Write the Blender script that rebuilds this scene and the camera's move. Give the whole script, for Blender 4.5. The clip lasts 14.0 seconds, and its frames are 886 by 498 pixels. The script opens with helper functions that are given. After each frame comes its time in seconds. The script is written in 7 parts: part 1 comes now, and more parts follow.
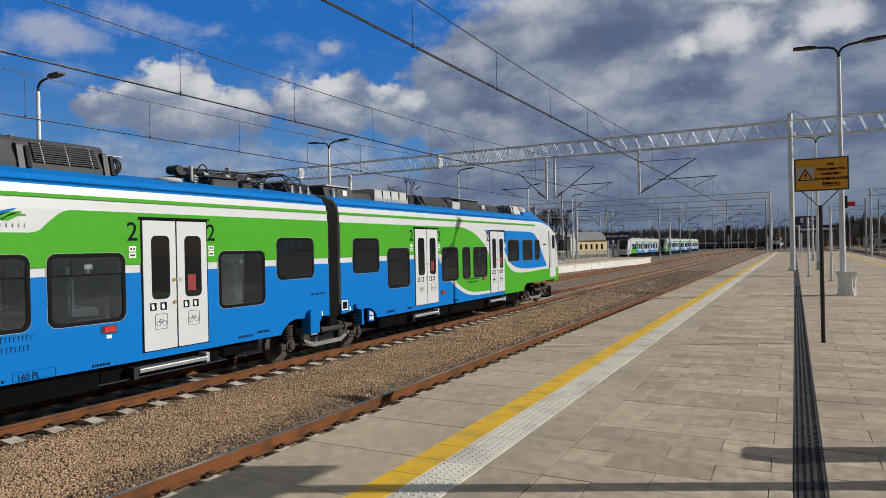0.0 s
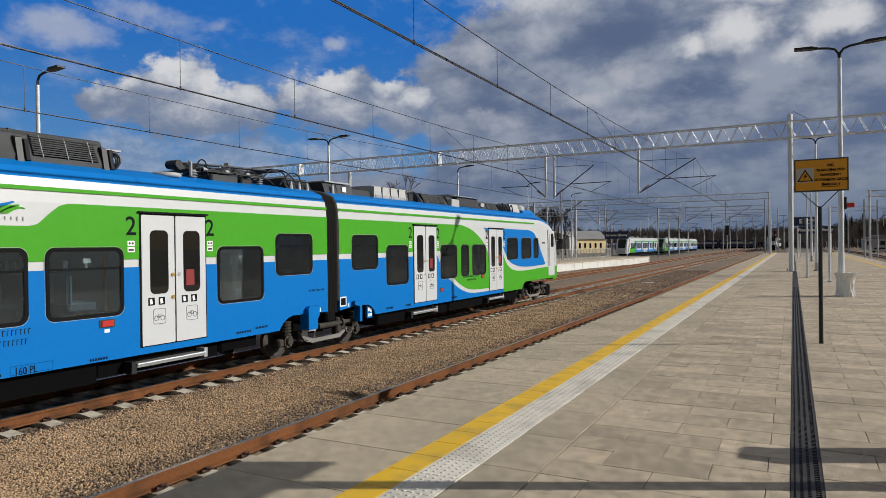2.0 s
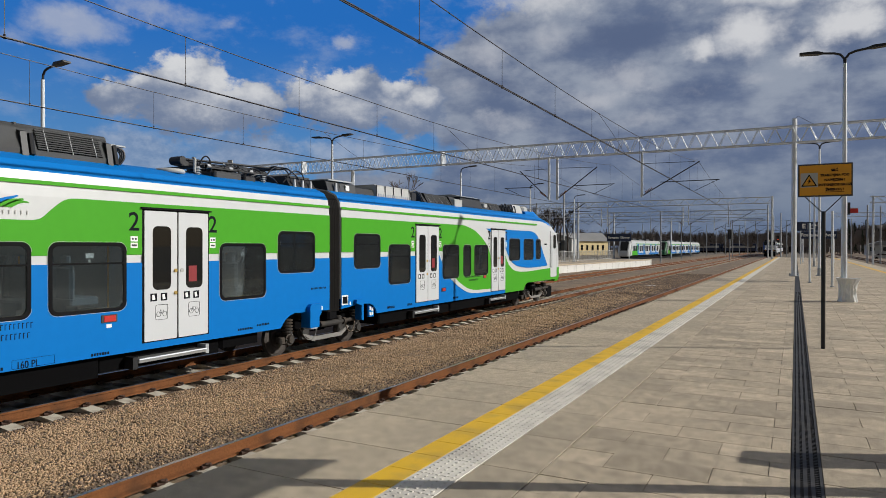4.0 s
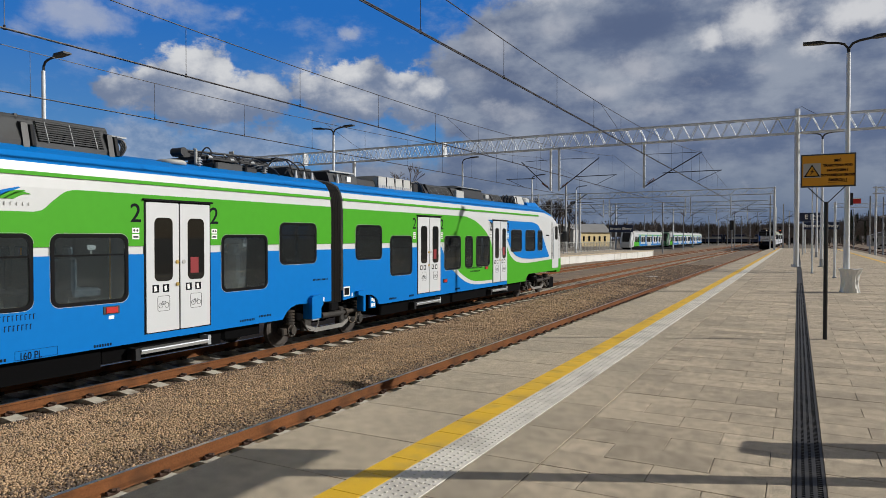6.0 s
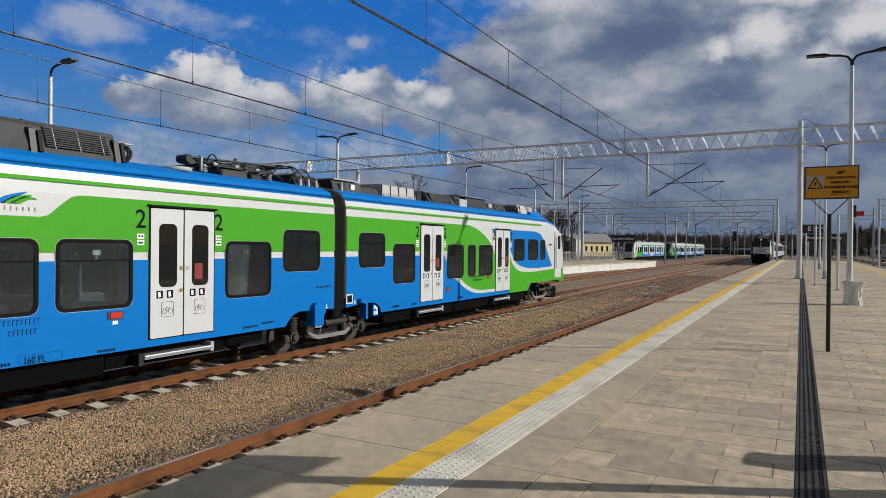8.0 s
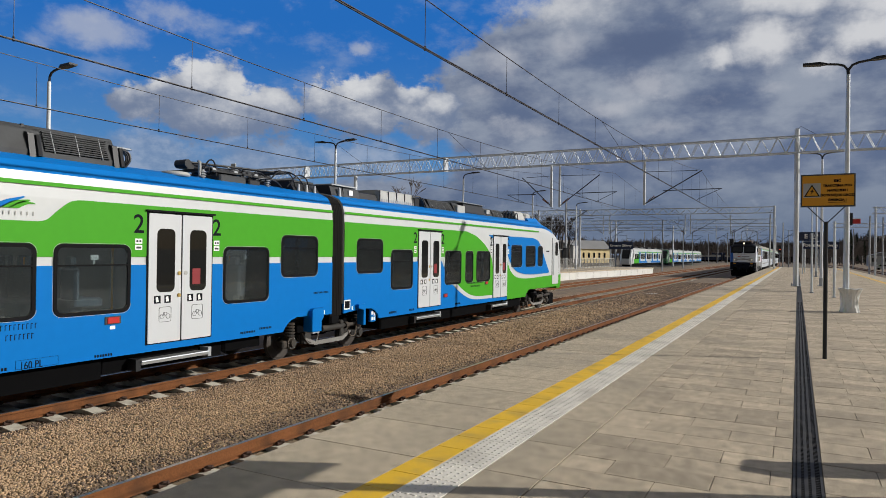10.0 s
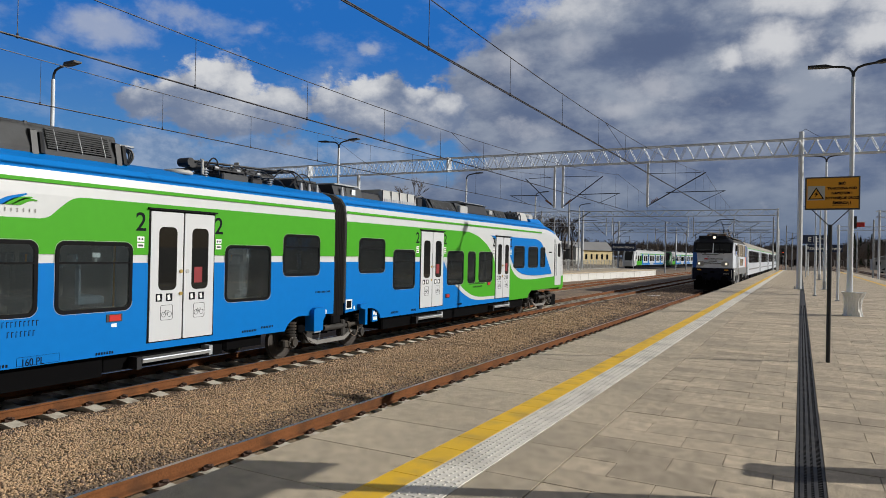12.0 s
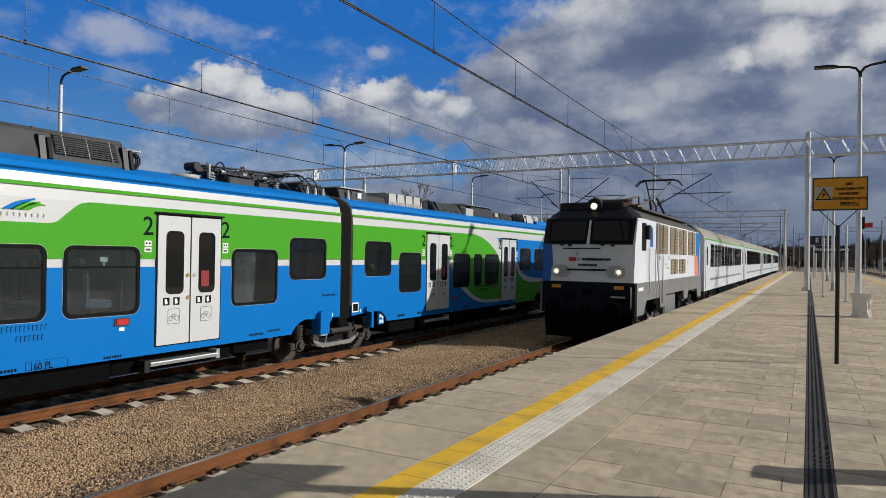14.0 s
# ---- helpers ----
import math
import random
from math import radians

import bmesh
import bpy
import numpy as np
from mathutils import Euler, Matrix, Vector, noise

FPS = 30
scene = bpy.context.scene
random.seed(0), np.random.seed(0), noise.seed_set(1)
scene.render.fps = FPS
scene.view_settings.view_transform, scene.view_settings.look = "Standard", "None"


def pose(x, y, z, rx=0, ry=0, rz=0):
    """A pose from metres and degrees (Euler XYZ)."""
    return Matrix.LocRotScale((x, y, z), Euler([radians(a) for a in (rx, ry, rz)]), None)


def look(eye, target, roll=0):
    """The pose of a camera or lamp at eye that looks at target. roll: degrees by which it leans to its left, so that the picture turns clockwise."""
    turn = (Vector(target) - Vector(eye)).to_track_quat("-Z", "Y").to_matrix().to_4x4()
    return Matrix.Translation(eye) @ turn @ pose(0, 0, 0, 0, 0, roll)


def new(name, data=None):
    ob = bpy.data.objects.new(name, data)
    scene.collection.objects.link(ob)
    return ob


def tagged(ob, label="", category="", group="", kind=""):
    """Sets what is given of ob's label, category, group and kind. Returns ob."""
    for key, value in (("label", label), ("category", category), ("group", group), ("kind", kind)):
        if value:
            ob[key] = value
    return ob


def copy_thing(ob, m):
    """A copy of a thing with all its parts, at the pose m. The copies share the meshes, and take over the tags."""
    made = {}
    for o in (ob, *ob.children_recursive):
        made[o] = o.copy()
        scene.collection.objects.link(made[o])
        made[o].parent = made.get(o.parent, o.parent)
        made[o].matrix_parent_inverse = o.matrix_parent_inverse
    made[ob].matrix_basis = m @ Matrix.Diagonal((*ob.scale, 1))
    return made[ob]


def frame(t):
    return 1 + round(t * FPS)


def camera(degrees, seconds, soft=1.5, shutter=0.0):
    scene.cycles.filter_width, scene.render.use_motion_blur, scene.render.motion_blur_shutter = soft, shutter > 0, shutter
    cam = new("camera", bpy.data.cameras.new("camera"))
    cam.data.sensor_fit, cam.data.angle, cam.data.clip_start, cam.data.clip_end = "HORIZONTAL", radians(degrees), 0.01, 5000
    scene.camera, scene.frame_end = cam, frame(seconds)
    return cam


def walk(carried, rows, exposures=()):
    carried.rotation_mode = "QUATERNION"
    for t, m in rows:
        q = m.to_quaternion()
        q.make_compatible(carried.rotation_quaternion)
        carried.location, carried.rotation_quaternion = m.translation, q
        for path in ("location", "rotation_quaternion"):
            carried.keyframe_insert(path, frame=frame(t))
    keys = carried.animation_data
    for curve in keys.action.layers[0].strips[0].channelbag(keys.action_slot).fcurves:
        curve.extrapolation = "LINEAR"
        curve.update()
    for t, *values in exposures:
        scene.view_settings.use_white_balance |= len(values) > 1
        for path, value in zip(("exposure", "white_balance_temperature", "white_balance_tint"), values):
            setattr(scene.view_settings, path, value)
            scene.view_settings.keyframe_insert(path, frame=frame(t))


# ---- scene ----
cam = camera(67.2, 14.0, soft=0.6)


def aim(yaw, pitch, roll, x, y, z):
    """A camera pose: yaw in degrees to the left of the track's direction (+y)."""
    a, b = radians(yaw), radians(pitch)
    way = Vector((-math.sin(a) * math.cos(b), math.cos(a) * math.cos(b), math.sin(b)))
    return look((x, y, z), Vector((x, y, z)) + way * 10, roll)


walk(cam, [
    (0.0, aim(27.795, -0.015, -1.24, 0.0, 0.0, 1.8)),
    (0.5, aim(27.833, -0.176, -0.922, -0.007, 0.0, 1.797)),
    (1.0, aim(27.824, -0.141, -0.697, -0.006, -0.006, 1.795)),
    (1.5, aim(27.749, -0.133, -0.733, -0.001, -0.005, 1.799)),
    (2.0, aim(27.696, -0.232, -0.704, -0.007, 0.005, 1.797)),
    (2.5, aim(27.719, -0.187, -0.453, -0.011, 0.005, 1.794)),
    (3.0, aim(27.769, -0.125, -0.209, -0.012, -0.002, 1.794)),
    (5.5, aim(27.974, -0.672, 0.185, -0.016, 0.007, 1.792)),
    (6.0, aim(28.018, -0.972, 0.016, -0.016, 0.009, 1.789)),
    (6.5, aim(28.038, -1.004, -0.219, -0.015, 0.003, 1.793)),
    (7.0, aim(28.108, -0.885, -0.179, -0.019, -0.012, 1.793)),
    (7.5, aim(28.255, -0.477, 0.08, -0.019, -0.019, 1.79)),
    (8.0, aim(28.222, -0.244, 0.531, -0.018, -0.028, 1.79)),
    (10.5, aim(27.951, 0.31, 0.808, -0.021, -0.049, 1.792)),
    (11.0, aim(27.934, 0.317, 0.943, -0.021, -0.041, 1.79)),
    (11.5, aim(28.09, 0.314, 1.175, -0.024, -0.028, 1.786)),
    (12.0, aim(28.223, 0.303, 1.19, -0.028, -0.02, 1.789)),
    (12.5, aim(28.461, 0.515, 1.181, -0.032, -0.022, 1.787)),
    (13.0, aim(28.856, 0.542, 1.133, -0.032, -0.013, 1.788)),
    (13.5, aim(28.781, 0.547, 1.033, -0.033, -0.013, 1.788)),
    (14.0, aim(28.731, 0.536, 0.914, -0.03, -0.024, 1.786)),
])
scene.view_settings.exposure = -0.17

# ---- light: low spring sun from the right, a little ahead ----
SUN_AZ, SUN_EL = 25.3, 25.5  # degrees from +x towards +y, and above the horizon
world = bpy.data.worlds.new("world")
scene.world = world
world.use_nodes = True
wn = world.node_tree.nodes
sky = wn.new("ShaderNodeTexSky")
sky.sky_type = "NISHITA"
sky.sun_disc = False
sky.sun_elevation = radians(SUN_EL)
sky.sun_rotation = radians(90 - SUN_AZ)
wn["Background"].inputs["Strength"].default_value = 0.068
# broken cloud all round: half blue sky, half neutral cloud light
cloud = wn.new("ShaderNodeMix")
cloud.data_type = "RGBA"
cloud.inputs[0].default_value = 0.75
rgba = [i for i in cloud.inputs if i.type == "RGBA"]
rgba[1].default_value = (3.1, 3.0, 2.95, 1)
world.node_tree.links.new(sky.outputs[0], rgba[0])
world.node_tree.links.new([o for o in cloud.outputs if o.type == "RGBA"][0], wn["Background"].inputs[0])
sun_data = bpy.data.lights.new("sun", "SUN")
sun_data.energy, sun_data.angle, sun_data.color = 4.8, radians(0.55), (0.98, 0.95, 0.89)
sun = new("sun", sun_data)
to_sun = Vector((math.cos(radians(SUN_EL)) * math.cos(radians(SUN_AZ)), math.cos(radians(SUN_EL)) * math.sin(radians(SUN_AZ)), math.sin(radians(SUN_EL))))
sun.matrix_world = look(to_sun * 60, (0, 0, 0))

# ---- materials ----


def mat(name, rgb, rough=0.6, metal=0.0, vary=0.12, scale=6.0, bump=0.0, bump_scale=60.0, rnd=0.0, spec=0.5, stain=None, stain_amount=0.0, stain_scale=0.7, coat=0.0, grain=0.0):
    """A procedural material: base colour with fine grain, broad variation, optional stains, relief and variation from object to object."""
    m = bpy.data.materials.new(name)
    m.use_nodes = True
    n, l = m.node_tree.nodes, m.node_tree.links
    b = n["Principled BSDF"]
    b.inputs["Roughness"].default_value, b.inputs["Metallic"].default_value = rough, metal
    b.inputs["Specular IOR Level"].default_value, b.inputs["Coat Weight"].default_value = spec, coat
    b.inputs["Coat Roughness"].default_value = 0.06
    geo = n.new("ShaderNodeNewGeometry")
    fine, broad = n.new("ShaderNodeTexNoise"), n.new("ShaderNodeTexNoise")
    for tex, s in ((fine, scale * 8), (broad, scale * 0.35)):
        tex.inputs["Scale"].default_value, tex.inputs["Detail"].default_value = s, 5
        l.new(geo.outputs["Position"], tex.inputs["Vector"])
    add = n.new("ShaderNodeMath")
    l.new(fine.outputs["Fac"], add.inputs[0]), l.new(broad.outputs["Fac"], add.inputs[1])
    last = add.outputs[0]
    if rnd:
        info = n.new("ShaderNodeObjectInfo")
        isl = n.new("ShaderNodeMath")
        l.new(info.outputs["Random"], isl.inputs[0]), l.new(geo.outputs["Random Per Island"], isl.inputs[1])
        frac = n.new("ShaderNodeMath")
        frac.operation = "FRACT"
        l.new(isl.outputs[0], frac.inputs[0])
        mul = n.new("ShaderNodeMath")
        mul.operation = "MULTIPLY_ADD"
        mul.inputs[1].default_value = rnd
        l.new(frac.outputs[0], mul.inputs[0]), l.new(last, mul.inputs[2])
        last = mul.outputs[0]
    rng = n.new("ShaderNodeMapRange")
    rng.inputs["From Min"].default_value, rng.inputs["From Max"].default_value = 0.55, 1.45 + rnd
    rng.inputs["To Min"].default_value, rng.inputs["To Max"].default_value = 1 - vary, 1 + vary
    l.new(last, rng.inputs["Value"])
    mix = n.new("ShaderNodeVectorMath")
    mix.operation = "SCALE"
    mix.inputs[0].default_value = rgb
    l.new(rng.outputs[0], mix.inputs["Scale"])
    col = mix.outputs[0]
    if grain:
        speck = n.new("ShaderNodeTexNoise")
        speck.inputs["Scale"].default_value, speck.inputs["Detail"].default_value = 105, 3
        l.new(geo.outputs["Position"], speck.inputs["Vector"])
        blot = n.new("ShaderNodeTexNoise")
        blot.inputs["Scale"].default_value, blot.inputs["Detail"].default_value = 9, 6
        l.new(geo.outputs["Position"], blot.inputs["Vector"])
        for tex, g0 in ((speck, grain), (blot, grain * 0.3)):
            r2 = n.new("ShaderNodeMapRange")
            r2.inputs["From Min"].default_value, r2.inputs["From Max"].default_value = 0.32, 0.68
            r2.inputs["To Min"].default_value, r2.inputs["To Max"].default_value = 1 - g0, 1 + g0
            l.new(tex.outputs["Fac"], r2.inputs["Value"])
            m2 = n.new("ShaderNodeVectorMath")
            m2.operation = "SCALE"
            l.new(col, m2.inputs[0]), l.new(r2.outputs[0], m2.inputs["Scale"])
            col = m2.outputs[0]
    if stain:
        st = n.new("ShaderNodeTexNoise")
        st.inputs["Scale"].default_value, st.inputs["Detail"].default_value = stain_scale, 7
        l.new(geo.outputs["Position"], st.inputs["Vector"])
        ramp = n.new("ShaderNodeMapRange")
        ramp.inputs["From Min"].default_value, ramp.inputs["From Max"].default_value = 0.48, 0.7
        ramp.inputs["To Max"].default_value = stain_amount
        l.new(st.outputs["Fac"], ramp.inputs["Value"])
        mx = n.new("ShaderNodeMix")
        mx.data_type = "RGBA"
        mx.inputs["B"].default_value = (*stain, 1)
        for i in mx.inputs:
            if i.type == "RGBA" and i.name == "B":
                i.default_value = (*stain, 1)
        l.new(ramp.outputs[0], mx.inputs[0])
        l.new(col, [i for i in mx.inputs if i.type == "RGBA"][0])
        col = [o for o in mx.outputs if o.type == "RGBA"][0]
    l.new(col, b.inputs["Base Color"])
    if bump:
        bt = n.new("ShaderNodeTexNoise")
        bt.inputs["Scale"].default_value, bt.inputs["Detail"].default_value = bump_scale, 4
        l.new(geo.outputs["Position"], bt.inputs["Vector"])
        bn = n.new("ShaderNodeBump")
        bn.inputs["Strength"].default_value, bn.inputs["Distance"].default_value = bump, 0.01
        l.new(bt.outputs["Fac"], bn.inputs["Height"]), l.new(bn.outputs[0], b.inputs["Normal"])
    return m


def glow(name, rgb, strength):
    m = bpy.data.materials.new(name)
    m.use_nodes = True
    b = m.node_tree.nodes["Principled BSDF"]
    b.inputs["Base Color"].default_value = (*rgb, 1)
    b.inputs["Emission Color"].default_value = (*rgb, 1)
    b.inputs["Emission Strength"].default_value = strength
    return m




def window_glass(name, tint):
    """Tinted glass: what lies behind shows through it, with a clear reflection on top."""
    m = bpy.data.materials.new(name)
    m.use_nodes = True
    n, l = m.node_tree.nodes, m.node_tree.links
    n.remove(n["Principled BSDF"])
    through_, gloss, fre, mx = n.new("ShaderNodeBsdfTransparent"), n.new("ShaderNodeBsdfGlossy"), n.new("ShaderNodeFresnel"), n.new("ShaderNodeMixShader")
    through_.inputs[0].default_value = (*tint, 1)
    gloss.inputs["Roughness"].default_value = 0.02
    gloss.inputs["Color"].default_value = (0.8, 0.86, 0.9, 1)
    fre.inputs[0].default_value = 1.4
    # a faint pale diffuse layer puts the haze of reflections into the pane's colour
    haze_layer, hazed = n.new("ShaderNodeBsdfDiffuse"), n.new("ShaderNodeMixShader")
    haze_layer.inputs[0].default_value = (0.3, 0.35, 0.36, 1)
    hazed.inputs[0].default_value = 0.034
    l.new(through_.outputs[0], hazed.inputs[1]), l.new(haze_layer.outputs[0], hazed.inputs[2])
    l.new(fre.outputs[0], mx.inputs[0]), l.new(hazed.outputs[0], mx.inputs[1]), l.new(gloss.outputs[0], mx.inputs[2])
    l.new(mx.outputs[0], n["Material Output"].inputs[0])
    return m


PANE = window_glass("tinted_window_glass", (0.7, 0.74, 0.75))
PAVER = mat("granite_paver", (0.465, 0.38, 0.27), 0.8, vary=0.42, scale=13, bump=0.5, bump_scale=180, rnd=0.75, stain=(0.27, 0.225, 0.165), stain_amount=0.5, stain_scale=0.9, grain=0.6)
SLAB = mat("edge_slab", (0.455, 0.376, 0.268), 0.8, vary=0.34, scale=13, bump=0.4, bump_scale=200, rnd=0.35, stain=(0.28, 0.24, 0.18), stain_amount=0.6, stain_scale=0.6, grain=0.45)
JOINT = mat("joint_sand", (0.085, 0.07, 0.052), 0.95)
YELLOW = mat("yellow_paint", (0.80, 0.48, 0.015), 0.6, vary=0.14, scale=10, rnd=0.2, bump=0.1, stain=(0.35, 0.24, 0.08), stain_amount=0.5, stain_scale=2.5)
TACTILE = mat("tactile_concrete", (0.70, 0.655, 0.57), 0.7, vary=0.14, scale=12, rnd=0.25, bump=0.15, stain=(0.38, 0.34, 0.29), stain_amount=0.6, stain_scale=1.6, grain=0.15)
IRON = mat("drain_iron", (0.03, 0.028, 0.027), 0.65, 0.1, vary=0.5, scale=4, stain=(0.075, 0.066, 0.055), stain_amount=0.7, stain_scale=6)
CONC = mat("concrete", (0.46, 0.45, 0.43), 0.85, vary=0.14, scale=4, bump=0.2, bump_scale=40, stain=(0.3, 0.29, 0.27), stain_amount=0.6)
CONC_W = mat("pale_concrete", (0.66, 0.65, 0.62), 0.85, vary=0.1, scale=2, stain=(0.45, 0.44, 0.41), stain_amount=0.5)
SLEEPER = mat("sleeper_concrete", (0.58, 0.54, 0.45), 0.9, vary=0.2, scale=8, stain=(0.24, 0.18, 0.13), stain_amount=0.8, stain_scale=3)
BALLAST = mat("ballast", (0.205, 0.146, 0.092), 0.95, vary=0.6, scale=6, bump=1.0, bump_scale=28, stain=(0.11, 0.075, 0.05), stain_amount=0.7, stain_scale=0.8)
STONE = mat("ballast_stone", (0.425, 0.285, 0.165), 0.9, vary=0.6, scale=5, rnd=1.2, stain=(0.17, 0.12, 0.08), stain_amount=0.4, stain_scale=0.9)
STONE_D = mat("sooty_ballast_stone", (0.15, 0.105, 0.075), 0.9, vary=0.6, scale=5, rnd=1.2, stain=(0.05, 0.036, 0.03), stain_amount=0.6, stain_scale=0.9)
RUST = mat("rusty_steel", (0.165, 0.064, 0.023), 0.85, 0.0, vary=0.4, scale=5, bump=0.2, spec=0.2, stain=(0.06, 0.03, 0.016), stain_amount=0.7, stain_scale=2.5)
RAILTOP = mat("worn_rail_head", (0.42, 0.36, 0.32), 0.35, 0.9, vary=0.15)
CLIP = mat("rusty_clip", (0.06, 0.03, 0.02), 0.8, 0.2, vary=0.3)
GROUND = mat("dry_ground", (0.13, 0.105, 0.075), 0.95, vary=0.35, scale=0.4, bump=0.3, bump_scale=4)
GALV = mat("galvanised_steel", (0.60, 0.63, 0.66), 0.5, 0.25, vary=0.12, scale=3)
GALV_D = mat("dull_zinc", (0.36, 0.375, 0.39), 0.6, 0.2, vary=0.14, scale=3)
WIRE = mat("wire", (0.035, 0.03, 0.03), 0.5, 0.5)
DARK = mat("dark_steel", (0.012, 0.0125, 0.0145), 0.5, 0.1, vary=0.3)
GREYBOX = mat("grey_housing", (0.055, 0.058, 0.061), 0.6, 0.0, vary=0.15, stain=(0.035, 0.034, 0.033), stain_amount=0.6, stain_scale=2, spec=0.3)
LGREY = mat("light_grey_housing", (0.42, 0.42, 0.40), 0.6, 0.1, vary=0.12)
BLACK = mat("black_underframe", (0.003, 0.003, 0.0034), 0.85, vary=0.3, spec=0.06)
RUBBER = mat("black_rubber", (0.004, 0.004, 0.0048), 0.5, vary=0.2, spec=0.1)
BELLOWS = mat("bellows_rubber", (0.028, 0.026, 0.025), 0.42, vary=0.2, spec=0.35)
WHEEL = mat("wheel_steel", (0.055, 0.046, 0.04), 0.6, 0.2, vary=0.3, scale=4)
T_BLUE = mat("blue_train_paint", (0.0, 0.155, 0.5), 0.5, vary=0.05, scale=0.8, spec=0.12)
T_GREEN = mat("green_train_paint", (0.06, 0.325, 0.016), 0.5, vary=0.05, scale=0.8, spec=0.15)
T_WHITE = mat("white_train_paint", (0.57, 0.585, 0.59), 0.35, vary=0.04, scale=0.8, coat=0.25)
DOORW = mat("door_white", (0.58, 0.595, 0.61), 0.35, vary=0.03, coat=0.2)
GLASS = mat("tinted_glass", (0.003, 0.004, 0.004), 0.03, vary=0.2, spec=0.5)
GLASS_L = mat("lower_glass", (0.006, 0.009, 0.010), 0.03, vary=0.5, scale=1.2, spec=0.9)
BOGIE = mat("dusty_bogie_steel", (0.042, 0.039, 0.036), 0.7, 0.0, vary=0.35, scale=5, spec=0.25, stain=(0.085, 0.062, 0.042), stain_amount=0.6, stain_scale=3)
BEAM = mat("grey_brake_beam", (0.2, 0.19, 0.175), 0.7, vary=0.25, scale=5)
SEAT = mat("seat_cloth", (0.13, 0.16, 0.19), 0.95, vary=0.2, scale=20)
LINING = mat("pale_wall_lining", (0.33, 0.34, 0.33), 0.7, vary=0.06)
FLOORING = mat("grey_vinyl_floor", (0.09, 0.09, 0.09), 0.7, vary=0.15)
INK = mat("black_print", (0.005, 0.007, 0.01), 0.7, spec=0.1)
WINK = mat("white_print", (0.8, 0.8, 0.78), 0.6)
RED = mat("red_plastic", (0.48, 0.02, 0.015), 0.4)
DRED = mat("dark_red_print", (0.22, 0.012, 0.015), 0.5)
BRASS = mat("brass", (0.55, 0.38, 0.12), 0.35, 0.8)
ALU = mat("aluminium_step", (0.36, 0.36, 0.35), 0.4, 0.6)
L_WHITE = mat("loco_white", (0.66, 0.70, 0.77), 0.4, vary=0.08, scale=1.5, coat=0.15, stain=(0.45, 0.46, 0.48), stain_amount=0.35, stain_scale=1.2)
L_GREY = mat("loco_grey", (0.16, 0.165, 0.17), 0.5, vary=0.12, stain=(0.1, 0.08, 0.06), stain_amount=0.5)
L_DARK = mat("loco_dark_blue", (0.007, 0.009, 0.016), 0.45, vary=0.2, spec=0.25)
L_NAVY = mat("loco_navy", (0.004, 0.006, 0.016), 0.6, vary=0.2, spec=0.15)
L_BLUE = mat("loco_blue", (0.01, 0.10, 0.42), 0.4, vary=0.08)
L_ROOF = mat("loco_roof", (0.055, 0.055, 0.05), 0.8, vary=0.3, scale=3, stain=(0.1, 0.06, 0.04), stain_amount=0.5)
GRILLE = mat("tan_grille", (0.27, 0.215, 0.14), 0.6, 0.2, vary=0.2)
DUSTY = mat("dusty_steel", (0.14, 0.11, 0.08), 0.8, vary=0.3)
ORANGE = mat("orange_stripe", (0.72, 0.2, 0.1), 0.45)
COACH_W = mat("coach_white", (0.56, 0.60, 0.66), 0.4, vary=0.06, coat=0.15)
COACH_ROOF = mat("coach_roof", (0.27, 0.25, 0.21), 0.75, vary=0.16, scale=1.5, stain=(0.2, 0.18, 0.14), stain_amount=0.6)
SIGN_Y = mat("amber_sign", (0.64, 0.29, 0.01), 0.5, vary=0.05)
SIGN_B = mat("navy_sign", (0.006, 0.018, 0.06), 0.45)
PLASTIC = mat("milky_plastic", (0.72, 0.72, 0.70), 0.35, vary=0.1, bump=0.8, bump_scale=18)
LAMPON = glow("headlight_glow", (1.0, 0.84, 0.62), 1.6)
BUILD_Y = mat("ochre_render", (0.74, 0.6, 0.33), 0.9, vary=0.1, scale=1)
ROOFG = mat("grey_roof", (0.22, 0.22, 0.22), 0.8, vary=0.15, scale=1)
# twigs of the far woods, paler and greyer: distance haze mixed into the colour
HAZY_TWIG = mat("far_twigs", (0.15, 0.13, 0.12), 0.95, vary=0.35, scale=0.3)
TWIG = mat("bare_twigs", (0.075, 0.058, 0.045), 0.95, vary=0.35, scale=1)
CONIFER = mat("dark_conifer", (0.025, 0.035, 0.02), 0.95, vary=0.3, scale=1)

# ---- mesh helpers ----


